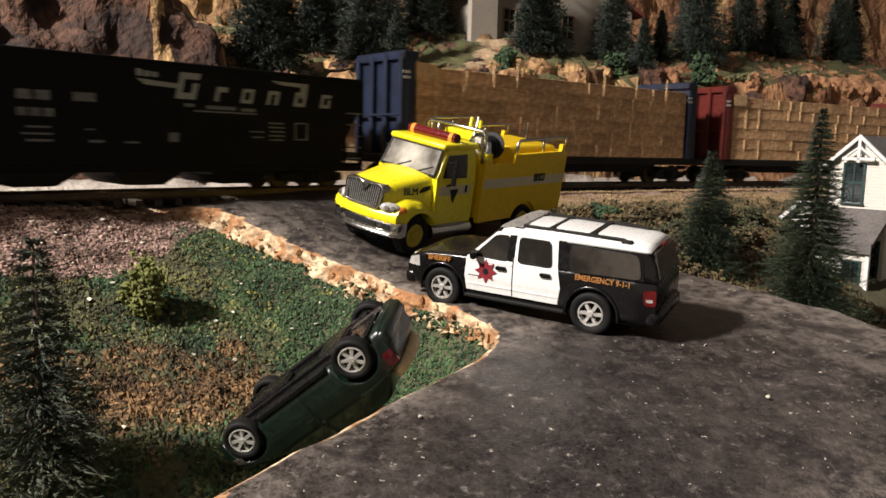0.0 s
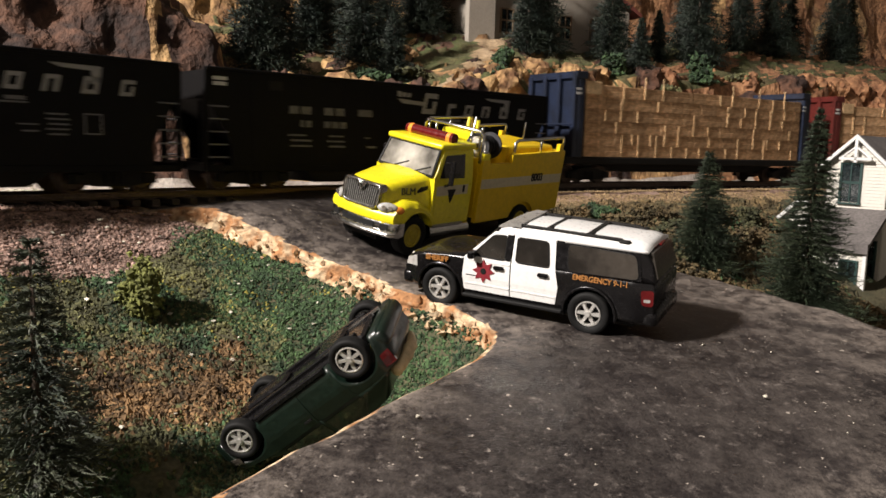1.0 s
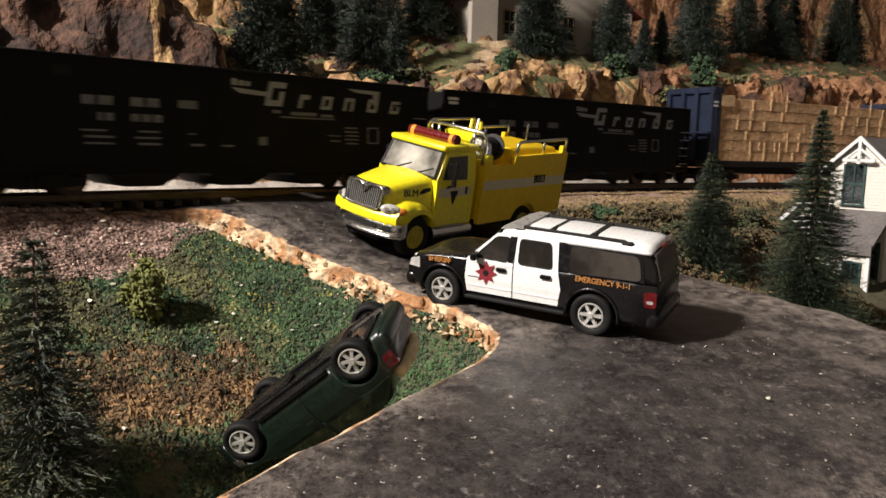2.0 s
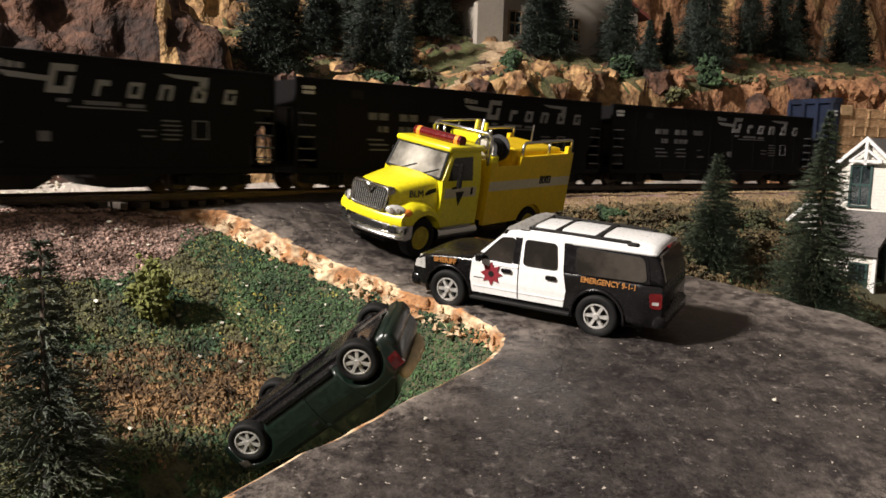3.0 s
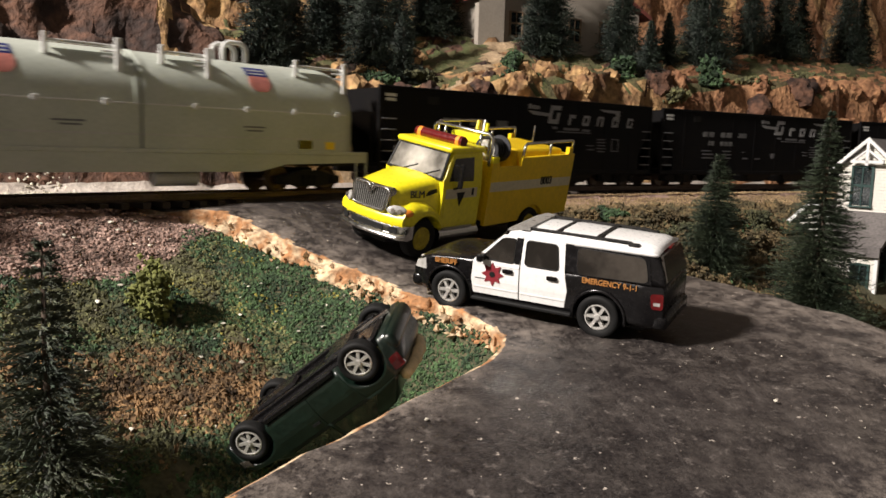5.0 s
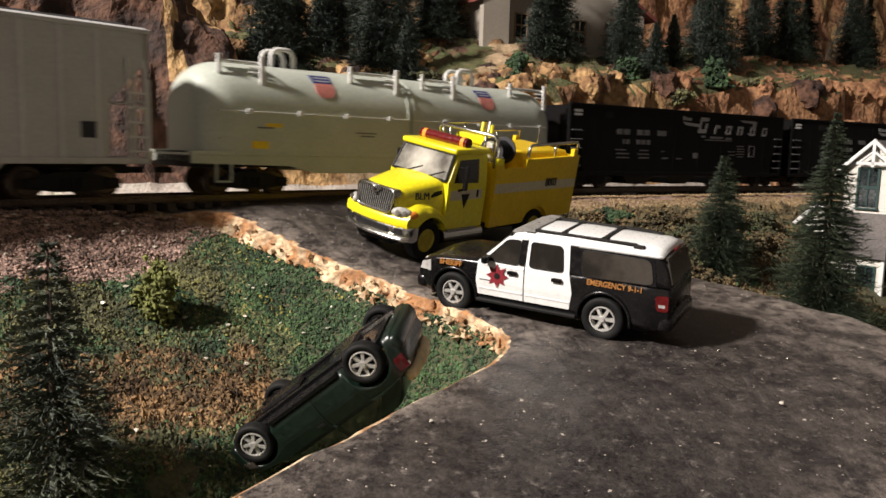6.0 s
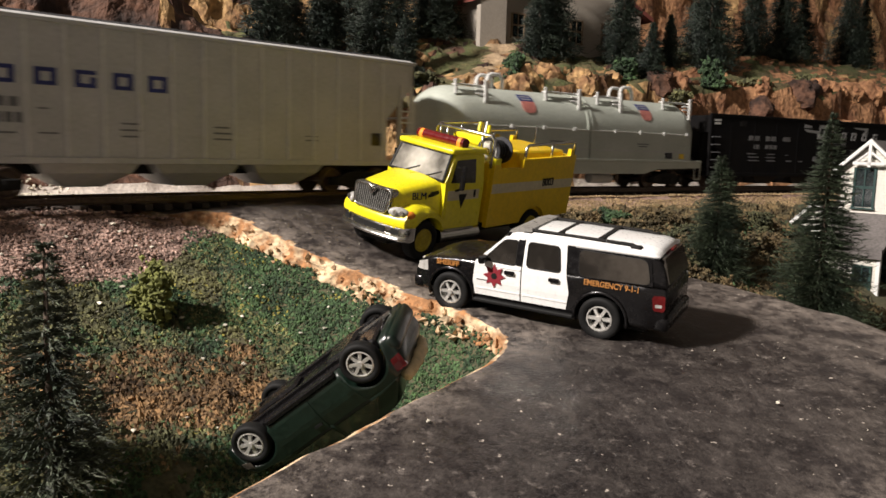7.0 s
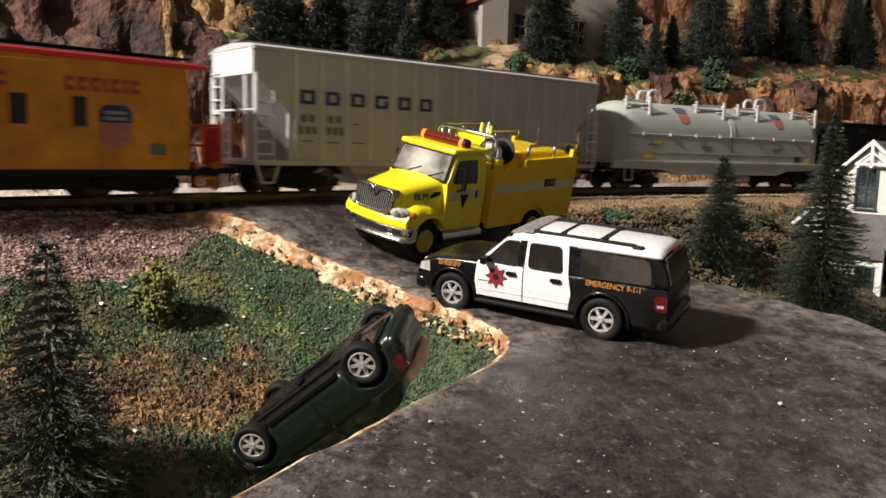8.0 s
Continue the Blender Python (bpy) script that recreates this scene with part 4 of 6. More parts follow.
    bm = rods(((23.0, -11.4, 23.4), (23.0, 11.4, 23.4)), ((18.1, -10.5, 31.3), (18.1, 10.5, 31.3)), ((23.0, -11.4, 23.4), (18.1, -10.5, 31.3)), ((23.0, 11.4, 23.4), (18.1, 10.5, 31.3)), r=0.42, n=6)
    part("windscreen_seal", bm, M["ink"], v)
    for y in (-5, 4):
        part("wiper", rods(((23.2, y, 23.6), (21.6, y + 5.5, 26.0)), r=0.2), M["ink"], v)
    bm = bmesh.new()
    rod(bm, (10.6, -9.8, 34.4), (10.6, 9.8, 34.4), 1.65, 14)
    lb = part("light_bar", bm, M["lens_red"], v, "red rotating light bar", smooth=False)
    for y in (-8.6, 7.4):
        bm = bmesh.new()
        rod(bm, (10.6, y, 34.4), (10.6, y + 1.4, 34.4), 1.75, 14)
        part("amber_band", bm, M["lens_amber"], lb)
    part("bar_bracket", boxes((9.7, 11.5, -7.5, -6, 32.5, 33.2), (9.7, 11.5, 6, 7.5, 32.5, 33.2)), M["chrome"], lb)
    # headache rack behind the cab, its mates and the deck
    bm = bmesh.new()
    pipe(bm, [(1.0, 12.4, 27.0), (1.0, 12.4, 35.8), (1.0, 11.2, 37.0), (1.0, -11.2, 37.0), (1.0, -12.4, 35.8), (1.0, -12.4, 27.0)], 0.6)
    for y in (7.6, -7.6):
        rod(bm, (1.0, y, 31), (1.0, y, 37.0), 0.45)
    rod(bm, (1.0, 12.4, 30.0), (-2.0, 12.8, 30.4), 0.55)
    part("headache_rack", bm, M["chrome"], v, "bright tubular rack", smooth=True)
    bm = bmesh.new()
    pipe(bm, [(-1.0, -12.6, 29.0), (-1.0, -12.6, 37.2), (-22, -12.6, 37.6), (-22, -12.6, 31.0)], 0.45)
    rod(bm, (-11, -12.6, 30), (-11, -12.6, 37.4), 0.35)
    part("far_rail", bm, M["chrome"], v, "bright metal rail", smooth=True)
    part("body_floor", boxes((-43.6, 0.8, -12.4, 12.4, 9.0, 24.5)), A, v)
    part("tank_top", boxes((-41, -14.5, -10.4, 10.4, 24.5, 31.6), bevel=0.6), A, v, "yellow water tank")
    part("deck_box", boxes((-13.5, -6.0, -11.8, 4.0, 24.5, 34.6), bevel=0.6), Y, v)
    part("body_front", boxes((-0.6, 1.2, -12.4, 12.4, 9.0, 28.4)), A, v)
    part("body_back", boxes((-44.0, -42.6, -12.4, 12.4, 9.0, 30.0)), A, v)
    reel = part("hose_reel", lathe([(0.8, -4.2), (4.4, -4.2), (4.4, -3.6), (2.6, -3.5), (2.6, 3.5), (4.4, 3.6), (4.4, 4.2), (0.8, 4.2), (0.8, -4.2)], 26), M["hose"], v, "black hose reel with a silver disc", m=P(-5.6, 7.6, 31.6, 0, 0, -84))
    part("reel_disc", lathe([(0, 4.25), (3.3, 4.25), (3.3, 4.45), (0, 4.5)], 24), M["rim_grey"], reel)
    part("reel_hub", lathe([(0, -5.2), (1.2, -5.2), (1.2, 5.2), (0, 5.2)], 14), M["chrome"], reel)
    part("wrapped_hose", lathe([(2.5, -3.3), (3.4, -2.6), (3.1, -1.7), (3.4, -0.8), (3.1, 0), (3.4, 0.9), (3.1, 1.8), (3.4, 2.6), (2.5, 3.3)], 22), M["rubber"], reel)
    part("valve", rods(((-9.5, 0.5, 34), (-10.2, 0.0, 38.6)), ((-11.0, -5.0, 34), (-13.2, -6.5, 38.4)), r=0.6), Y, v)
    part("nozzle", rods(((-12.0, -3.0, 34), (-14.4, -4.6, 38.8)), r=0.55), M["chrome"], v)
    part("antenna", rods(((-31, 4, 33), (-31, 4, 38.8)), r=0.4), M["chrome"], v)
    part("chassis", boxes((-42, 42, -6, 6, 4.0, 9.0)), M["under"], v)
    # the cab sits forward over a short nose
    for o in v.children_recursive:
        if o.type == "MESH" and o.parent.name.split(".")[0] != "wheel":
            off = o.matrix_basis.translation.x / MM
            if abs(off) > 1e-6 or o.name.startswith(("unit", "reel", "hose", "wrapped")):
                if o.parent is v or not o.name.startswith(("reel", "wrapped")):
                    o.matrix_basis = Matrix.Translation(((forward(off) - off) * MM, 0, 0)) @ o.matrix_basis
            else:
                for p in o.data.vertices:
                    p.co.x = forward(p.co.x / MM) * MM
    truck_nose(v)


def build_wreck():
    v = thing("overturned_car", P(-29.2, 156.1, -27.1, 165.6, 39.2, 165.1), "dark green toy car lying wheels-up in the ditch", "car")

    def wide(z, x=0):
        return float(np.interp(z, (2.4, 4, 7.5, 10.5, 15.5, 16.6), (9.3, 9.9, 10.2, 9.7, 7.6, 6.0)))

    def plan(x):
        return 1 - 0.16 * float(smooth_step(17, 21.5, x)) ** 1.5 - 0.14 * float(smooth_step(-18.5, -21.8, x))

    def top(x):
        return float(np.interp(x, (-21.8, -21.0, -14, 11, 18, 20.5, 21.5), (8.6, 10.2, 10.8, 10.6, 9.6, 8.0, 6.0)))

    part("body", car_body(list(np.linspace(-21.8, 21.5, 90)), wide, top, 0.4, (14.8, -14.8), 4.9, 2.6, plan), M["deep_green"], v, smooth=True)
    rings = []
    for x in np.linspace(-18.6, 12.5, 34):
        zr = float(np.interp(x, (-18.6, -14, -8, 3, 12.5), (10.8, 15.4, 16.6, 16.5, 10.6)))
        half = [(wide(z), z) for z in [10.2 + (zr - 10.2) * f for f in (0, 0.3, 0.6, 0.9)]] + [(wide(zr) * 0.92, zr), (wide(zr) * 0.5, zr + 0.3)]
        rings.append([(x, y, z) for y, z in half] + [(x, -y, z) for y, z in half[::-1]])
    part("cabin", loft(rings), M["deep_green"], v, smooth=True)
    for side in (1, -1):
        d = part("front_door", panel([(10.0, 3.6), (10.0, 10.4), (-1.0, 10.4), (-1.0, 3.6)], wide, 0.14, side), M["deep_green"], v)
        part("window", panel([(9.0, 11.2), (3.0, 15.4), (-1.0, 15.5), (-1.0, 11.2)], wide, 0.12, side, 0.3), M["glass_dark"], v)
        part("door_handle", boxes((-0.4, 1.4, side * 9.9, side * 10.3, 8.6, 9.1)), M["ink"], d)
        d = part("rear_door", panel([(-1.4, 3.6), (-1.4, 10.4), (-11.0, 10.4), (-9.4, 3.6)], wide, 0.14, side), M["deep_green"], v)
        part("window", panel([(-2.0, 11.2), (-2.0, 15.5), (-9.0, 15.3), (-13.0, 11.2)], wide, 0.12, side, 0.3), M["glass_dark"], v)
        part("sill", boxes((-9, 9.4, side * 8.6, side * 10.1, 1.9, 3.2), bevel=0.3), M["gloss_black"], v)
        part("tail_light", panel([(-21.7, 6.8), (-21.5, 9.6), (-19.4, 9.4), (-19.8, 6.8)], lambda z, x: wide(z) * plan(x), 0.15, side, 0.5), M["lens_red"], v)
        part("headlight", panel([(17.6, 6.6), (17.6, 8.6), (20.2, 7.8), (20.6, 6.4)], lambda z, x: wide(z) * plan(x), 0.12, side, 0.5), M["glass_dark"], v)
        for c in (14.8, -14.8):
            make_wheel(v, P(c, side * 9.0, 3.9, 0, 0, 0 if side > 0 else 180), 4.05, 2.8, M["rim_grey"], 7, rim_r=0.66)
    part("underside", boxes((-19, 20, -7.4, 7.4, 2.0, 4.4), bevel=0.5), M["gloss_black"], v, "black moulded underside")
    for y in (-5.4, 5.0):
        part("chassis_rail", boxes((-17, 17, y - 0.6, y + 0.6, 1.2, 2.4), bevel=0.2), M["gloss_black"], v)
    part("gearbox", boxes((3, 14, -2.6, 2.4, 0.9, 2.6), bevel=0.6), M["gloss_black"], v)
    part("fuel_tank", boxes((-12.5, -5.5, -4.2, 4.0, 1.0, 2.6), bevel=0.6), M["gloss_black"], v)
    part("axle", rods(((14.8, -8.6, 3.9), (14.8, 8.6, 3.9)), r=0.7), M["chrome"], v)
    part("axle", rods(((-14.8, -8.6, 3.9), (-14.8, 8.6, 3.9)), r=0.7), M["chrome"], v)
    part("exhaust", rods(((-20.5, 4.0, 2.4), (-10, 3.8, 2.1)), r=0.6), M["chrome"], v)
    part("rear_bumper", box(bmesh.new(), -22.9, -19.6, -8.7, 8.7, 3.0, 6.6, bevel=1.2, seg=3), M["deep_green"], v, smooth=40)
    # a wavy cream tube, added for an unidentified pale shape at the tail
    bm = bmesh.new()
    pipe(bm, [(-21.4 + 0.03 * y * y, y, 11.6 + 0.25 * math.sin(y * 1.9)) for y in (-8, -6.5, -5, -3, -1, 1, 3, 5, 6.5, 8)], 1.25)
    part("torn_trunk_edge", bm, M["cream"], v, "cream-coloured roll across the tail", smooth=True)
    part("front_bumper", boxes((19.0, 22.0, -8.0, 8.0, 2.8, 5.8), bevel=1.0), M["gloss_black"], v)


build_suv()
build_truck()
build_wreck()


# ---- the train: every car has its origin at its rear end, x along the track, y from the near side inwards ----
M.update({
    "lumber": mat("lumber", (0.74, 0.47, 0.26), 0.75, var=0.3, big=320, fine=900, bump=0.06, col2=(0.46, 0.26, 0.125)),
    "lumber_pale": mat("lumber_pale", (0.74, 0.50, 0.27), 0.75, var=0.2, big=180, fine=900),
    "blue": mat("blue_paint", (0.009, 0.017, 0.044), 0.5, var=0.3, big=90, col2=(0.005, 0.009, 0.022)),
    "red": mat("red_paint", (0.115, 0.013, 0.009), 0.5, var=0.3, big=90),
    "celadon": mat("pale_grey_green", (0.46, 0.49, 0.435), 0.42, var=0.08, big=60, col2=(0.41, 0.44, 0.385)),
    "car_grey": mat("car_grey", (0.48, 0.48, 0.48), 0.45, var=0.1, big=60, col2=(0.42, 0.42, 0.415)),
    # white paint; on the covered hopper also its grey where the lamp strikes
    "car_white": mat("car_white", (0.62, 0.62, 0.60), 0.5, var=0.08),
    "logo_blue": mat("logo_blue", (0.02, 0.03, 0.16), 0.5),
    "logo_red": mat("logo_red", (0.45, 0.06, 0.05), 0.5),
    "logo_pink": mat("logo_pink", (0.52, 0.19, 0.16), 0.5, var=0.2),
    "caboose": mat("caboose_yellow", (0.74, 0.30, 0.014), 0.5, var=0.12, big=80, col2=(0.5, 0.2, 0.01)),
    "caboose_red": mat("caboose_red", (0.68, 0.05, 0.06), 0.5, var=0.15),
    "dim_mark": mat("dim_mark", (0.16, 0.16, 0.17), 0.6, var=0.2),
    "window_black": mat("window_black", (0.012, 0.012, 0.014), 0.15),
})
# pieces of lumber take a tone of their own
nt = M["lumber"].node_tree
b = nt.nodes["Principled BSDF"]
src = b.inputs["Base Color"].links[0].from_socket
inf, rmp, mul = nt.nodes.new("ShaderNodeObjectInfo"), nt.nodes.new("ShaderNodeMapRange"), nt.nodes.new("ShaderNodeVectorMath")
socket(rmp, "To Min", 0.82), socket(rmp, "To Max", 1.2)
mul.operation = "SCALE"
nt.links.new(inf.outputs["Random"], rmp.inputs["Value"]), nt.links.new(src, mul.inputs[0]), nt.links.new(rmp.outputs[0], mul.inputs["Scale"]), nt.links.new(mul.outputs[0], b.inputs["Base Color"])

TRAIN = []
AXLES = []
_wheel = {}


def car_at(name, s0, label, category, group=""):
    ob = thing(name, rail_pose(s0), label, category, group)
    TRAIN.append([ob, s0, 0.0])
    return ob


_done = set()


def proportion(k, length):
    """Gives the newest car its true length and height, k times as long."""
    for row in TRAIN:
        if row[2]:
            continue
        row[2] = length * k / 2
        for o in row[0].children_recursive:
            o.matrix_basis = Matrix.Translation((o.matrix_basis.translation.x * (k - 1), 0, o.matrix_basis.translation.z * (0.965 - 1))) @ o.matrix_basis
            if o.type == "MESH" and o.data.name not in _done and not o.name.startswith("wheelset"):
                _done.add(o.data.name)
                o.data.transform(Matrix.Diagonal((k, 1, 0.965, 1)))


def bogie(car, x):
    """A four-wheeled truck under a car: side frames, springs and two turning wheelsets."""
    b = new("bogie")
    b.parent, b.matrix_basis = car, P(x, 18.4, 0)
    b.empty_display_size = 0.005
    for side in (1, -1):
        bm = bmesh.new()
        prism(bm, [(-13, 3.2), (-13, 6.2), (-9.5, 6.6), (-5, 8.2), (5, 8.2), (9.5, 6.6), (13, 6.2), (13, 3.2), (9.6, 3.0), (5, 2.2), (-5, 2.2), (-9.6, 3.0)], side * 11.6, side * 13.4)
        f = part("side_frame", bm, M["under"], b)
        for sx in (-2.2, 0, 2.2):
            part("spring", rods(((sx, side * 13.6, 3.0), (sx, side * 13.6, 6.6)), r=0.9), M["under"], f)
        for sx in (-10.2, 10.2):
            part("axle_box", boxes((sx - 1.7, sx + 1.7, side * 13.2, side * 14.2, 3.2, 6.4), bevel=0.4), M["under"], f)
    part("bolster", boxes((-2.6, 2.6, -12, 12, 6.4, 9.2), bevel=0.4), M["under"], b)
    for sx in (-10.2, 10.2):
        if not _wheel:
            bm = bmesh.new()
            rod(bm, (0, -9.5, 0), (0, 9.5, 0), 0.9, 10)
            for side in (1, -1):
                w = lathe([(0, side * 6.9), (5.2, side * 6.9), (5.2, side * 7.4), (4.7, side * 7.5), (4.6, side * 9.2), (3.9, side * 9.3), (3.4, side * 8.8), (1.6, side * 8.8), (1.2, side * 9.3), (0, side * 9.3)], 22)
                tmp = bpy.data.meshes.new("tmp")
                w.to_mesh(tmp), w.free()
                bm.from_mesh(tmp)
                bpy.data.meshes.remove(tmp)
            o = part("wheelset", bm, M["rail"], b)
            _wheel["mesh"] = o.data
        else:
            o = new("wheelset", _wheel["mesh"])
            o.parent = b
        o.matrix_basis = P(sx, 0, 4.75)
        AXLES.append((o, sx))
    return b


def coupler(car, x, way):
    part("coupler", boxes((min(x, x + way * 5.8), max(x, x + way * 5.8), 17.2, 19.6, 7.4, 9.6), bevel=0.3), M["under"], car)


def mark(name, car, rows, material, y=0.0, depth=0.14, parent=None):
    """Flat painted marks on the near side: rows of x0, x1, z0, z1."""
    for x0, x1, z0, z1 in rows:
        part(name, boxes((x0, x1, y - depth, y, z0, z1)), material, parent or car)


def slant(car, x, z, w, h, hole, material, lean=0.22, y=0.55):
    """A leaning painted block, with or without an opening."""
    def q(u, v):
        return (x + u * w + lean * v * h, z + v * h)
    bm = bmesh.new()
    if hole == "none":
        prism(bm, [q(0, 0), q(1, 0), q(1, 1), q(0, 1)], y - 0.14, y)
    elif hole == "under":
        prism(bm, [q(0, 0), q(0.3, 0), q(0.3, 0.75), q(0.7, 0.75), q(0.7, 0), q(1, 0), q(1, 0.9), q(0.9, 1), q(0, 1)], y - 0.14, y)
    elif hole == "half":
        prism(bm, [q(0, 0), q(0.36, 0), q(0.36, 0.66), q(1, 0.66), q(1, 1), q(0, 1)], y - 0.14, y)
    else:
        for r in ([(0, 0), (1, 0), (1, 0.24), (0, 0.24)], [(0, 0.76), (1, 0.76), (1, 1), (0, 1)], [(0, 0.24), (0.27, 0.24), (0.27, 0.76), (0, 0.76)], [(0.73, 0.24), (1, 0.24), (1, 0.62 if hole == "open" else 0.76), (0.73, 0.62 if hole == "open" else 0.76)]):
            prism(bm, [q(u, v) for u, v in r], y - 0.14, y)
    bmesh.ops.triangulate(bm, faces=[f for f in bm.faces if len(f.verts) > 4])
    part("painted_mark", bm, material, car)


def hopper_car(s0):
    """An open black hopper car, 157 mm long."""
    c = car_at("hopper_car", s0, "black open hopper car with faded white lettering marks on its side", "railway car", "hopper cars of the train")
    K, L = M["black"], 157.0
    side = [(0, 42.5), (L, 42.5), (L, 34), (L - 9, 17), (L - 9, 8), (9, 8), (9, 17), (0, 34)]
    for n, (y0, y1) in enumerate(((0.55, 1.7), (35.1, 36.2))):
        part("side_sheet", prism(bmesh.new(), side, y0, y1), K, c)
        part("top_rim", boxes((0, L, (0.0, 34.8)[n], (2.0, 36.8)[n], 41.6, 43.0), bevel=0.25), K, c)
        part("side_sill", boxes((0, L, (0.2, 35)[n], (1.9, 36.6)[n], 7.0, 9.2), bevel=0.2), K, c)
        for x in (0.6, L - 0.6):
            part("corner_post", boxes((x - 0.7, x + 0.7, (0.3, 35)[n], (1.8, 36.5)[n], 9, 42), bevel=0.15), K, c)
        for x0 in (1.2, L - 7.4):
            lad = part("ladder", rods(*[((x0, (0.1, 36.7)[n], z), (x0 + 6.2, (0.1, 36.7)[n], z)) for z in np.arange(12, 34, 4.4)], r=0.28, n=6), M["dim_mark"], c, "worn grey ladder rungs")
        for x in np.linspace(16, L - 16, 8):
            part("side_post", boxes((x - 0.35, x + 0.35, (0.42, 36.2)[n], (0.56, 36.35)[n], 9.2, 41.6)), K, c)
    for x, way in ((0, 1), (L, -1)):
        bm = loft([[(x + way * 0.6, y, 42), (x + way * 1.6, y, 42), (x + way * 1.6, y, 33), (x + way * 36, y, 10), (x + way * 34, y, 10), (x + way * 0.6, y, 32.2)] for y in (1.7, 35.1)])
        part("end_slope", bm, K, c)
        part("end_sill", boxes((min(x, x + way * 3), max(x, x + way * 3), 1, 35.8, 7, 10), bevel=0.3), K, c)
        part("slope_brace", rods(((x + way * 2, 9, 10), (x + way * 2, 9, 32)), ((x + way * 2, 27.8, 10), (x + way * 2, 27.8, 32)), r=0.6), K, c)
    part("centre_sill", boxes((2, L - 2, 15, 21.8, 7.2, 11)), M["under"], c)
    for x in (48, 78.5, 109):
        bm = loft([[(x - 13 * k, 18.4 - 17 * w, z), (x + 13 * k, 18.4 - 17 * w, z), (x + 13 * k, 18.4 + 17 * w, z), (x - 13 * k, 18.4 + 17 * w, z)] for k, w, z in ((1.0, 0.97, 10), (0.75, 0.9, 6), (0.42, 0.8, 2.6))])
        part("discharge_bay", bm, M["under"], c)
    bogie(c, 19), bogie(c, L - 19)
    coupler(c, 0, -1), coupler(c, L, 1)
    W = M["letter"]
    # a tall leaning name mark with two swashes, number rows and data panels
    slant(c, 86, 31.2, 6.4, 8.6, "open", W)
    for x, w, h, k in ((98.6, 3.8, 5.0, "half"), (107.6, 4.2, 5.0, "ring"), (117.0, 4.2, 5.0, "under"), (127.4, 4.4, 5.2, "ring"), (138.0, 4.0, 5.0, "open")):
        slant(c, x, 31.0, w, h, k, W)
    prism_a = prism(bmesh.new(), [(74.5, 36.8), (77, 35.0), (88, 34.4), (88, 35.9)], 0.41, 0.55)
    part("swash", prism_a, W, c)
    part("swash", prism(bmesh.new(), [(119.0, 39.6), (122, 38.4), (130.4, 38.0), (130.2, 34.0), (132.6, 34.0), (133.2, 39.4)], 0.41, 0.55), W, c)
    mark("small_mark", c, [(74.5, 76.2, 37.6, 39.8), (76.8, 78.6, 37.6, 39.4), (79.2, 80.8, 37.6, 39.2)], W, 0.55)
    mark("slogan_bar", c, [(89, 92, 28.7, 29.8), (96, 106, 28.3, 29.5), (108, 113, 28.1, 29.2), (92, 113.5, 27.2, 27.7)], M["dim_mark"], 0.55)
    mark("road_mark", c, [(29.5, 33, 28.4, 31.2), (34, 37.8, 28.4, 31.2), (43, 46.6, 28.4, 31.2), (47.6, 51.2, 28.4, 31.2), (57, 63, 28.6, 31.2)], M["letter_dim"], 0.55)
    mark("number_mark", c, [(33.6, 35, 23.6, 26.0), (35.8, 38, 23.6, 26.0), (43, 45.4, 23.6, 26.0), (46.2, 48.8, 23.6, 26.0), (49.6, 52, 23.6, 26.0)], M["letter_dim"], 0.55)
    mark("data_bar", c, [(29, 36, 20.2, 20.8), (30, 38, 18.2, 18.9), (30, 38, 16.2, 16.8), (45, 51, 20.2, 20.8), (44, 51.5, 18.2, 18.8), (45, 51.5, 16.2, 16.9), (60, 62.5, 20, 20.4), (61, 65, 16.2, 17), (71, 75, 16.2, 16.8), (84, 87, 17, 20), (112, 116, 19, 19.5), (111, 116, 21, 21.4)], M["dim_mark"], 0.55)
    mark("data_bar", c, [(118, 123.5, 24.2, 24.7), (118, 124, 22.7, 23.2), (118.5, 124, 21.2, 21.7), (118, 124, 19.7, 20.2), (118.5, 123.5, 18.2, 18.7)], M["dim_mark"], 0.55)
    mark("panel_edge", c, [(128, 133, 24.6, 25), (128, 133, 18.6, 19), (128, 128.4, 19, 24.6), (132.6, 133, 19, 24.6)], M["dim_mark"], 0.55)
    mark("white_label", c, [(2.6, 7.4, 38.6, 39.8), (2.8, 7.2, 36.8, 38.0)], M["car_white"], 0.42)
    mark("dark_label", c, [(22, 27, 36.4, 39.6)], M["under"], 0.5)
    return c


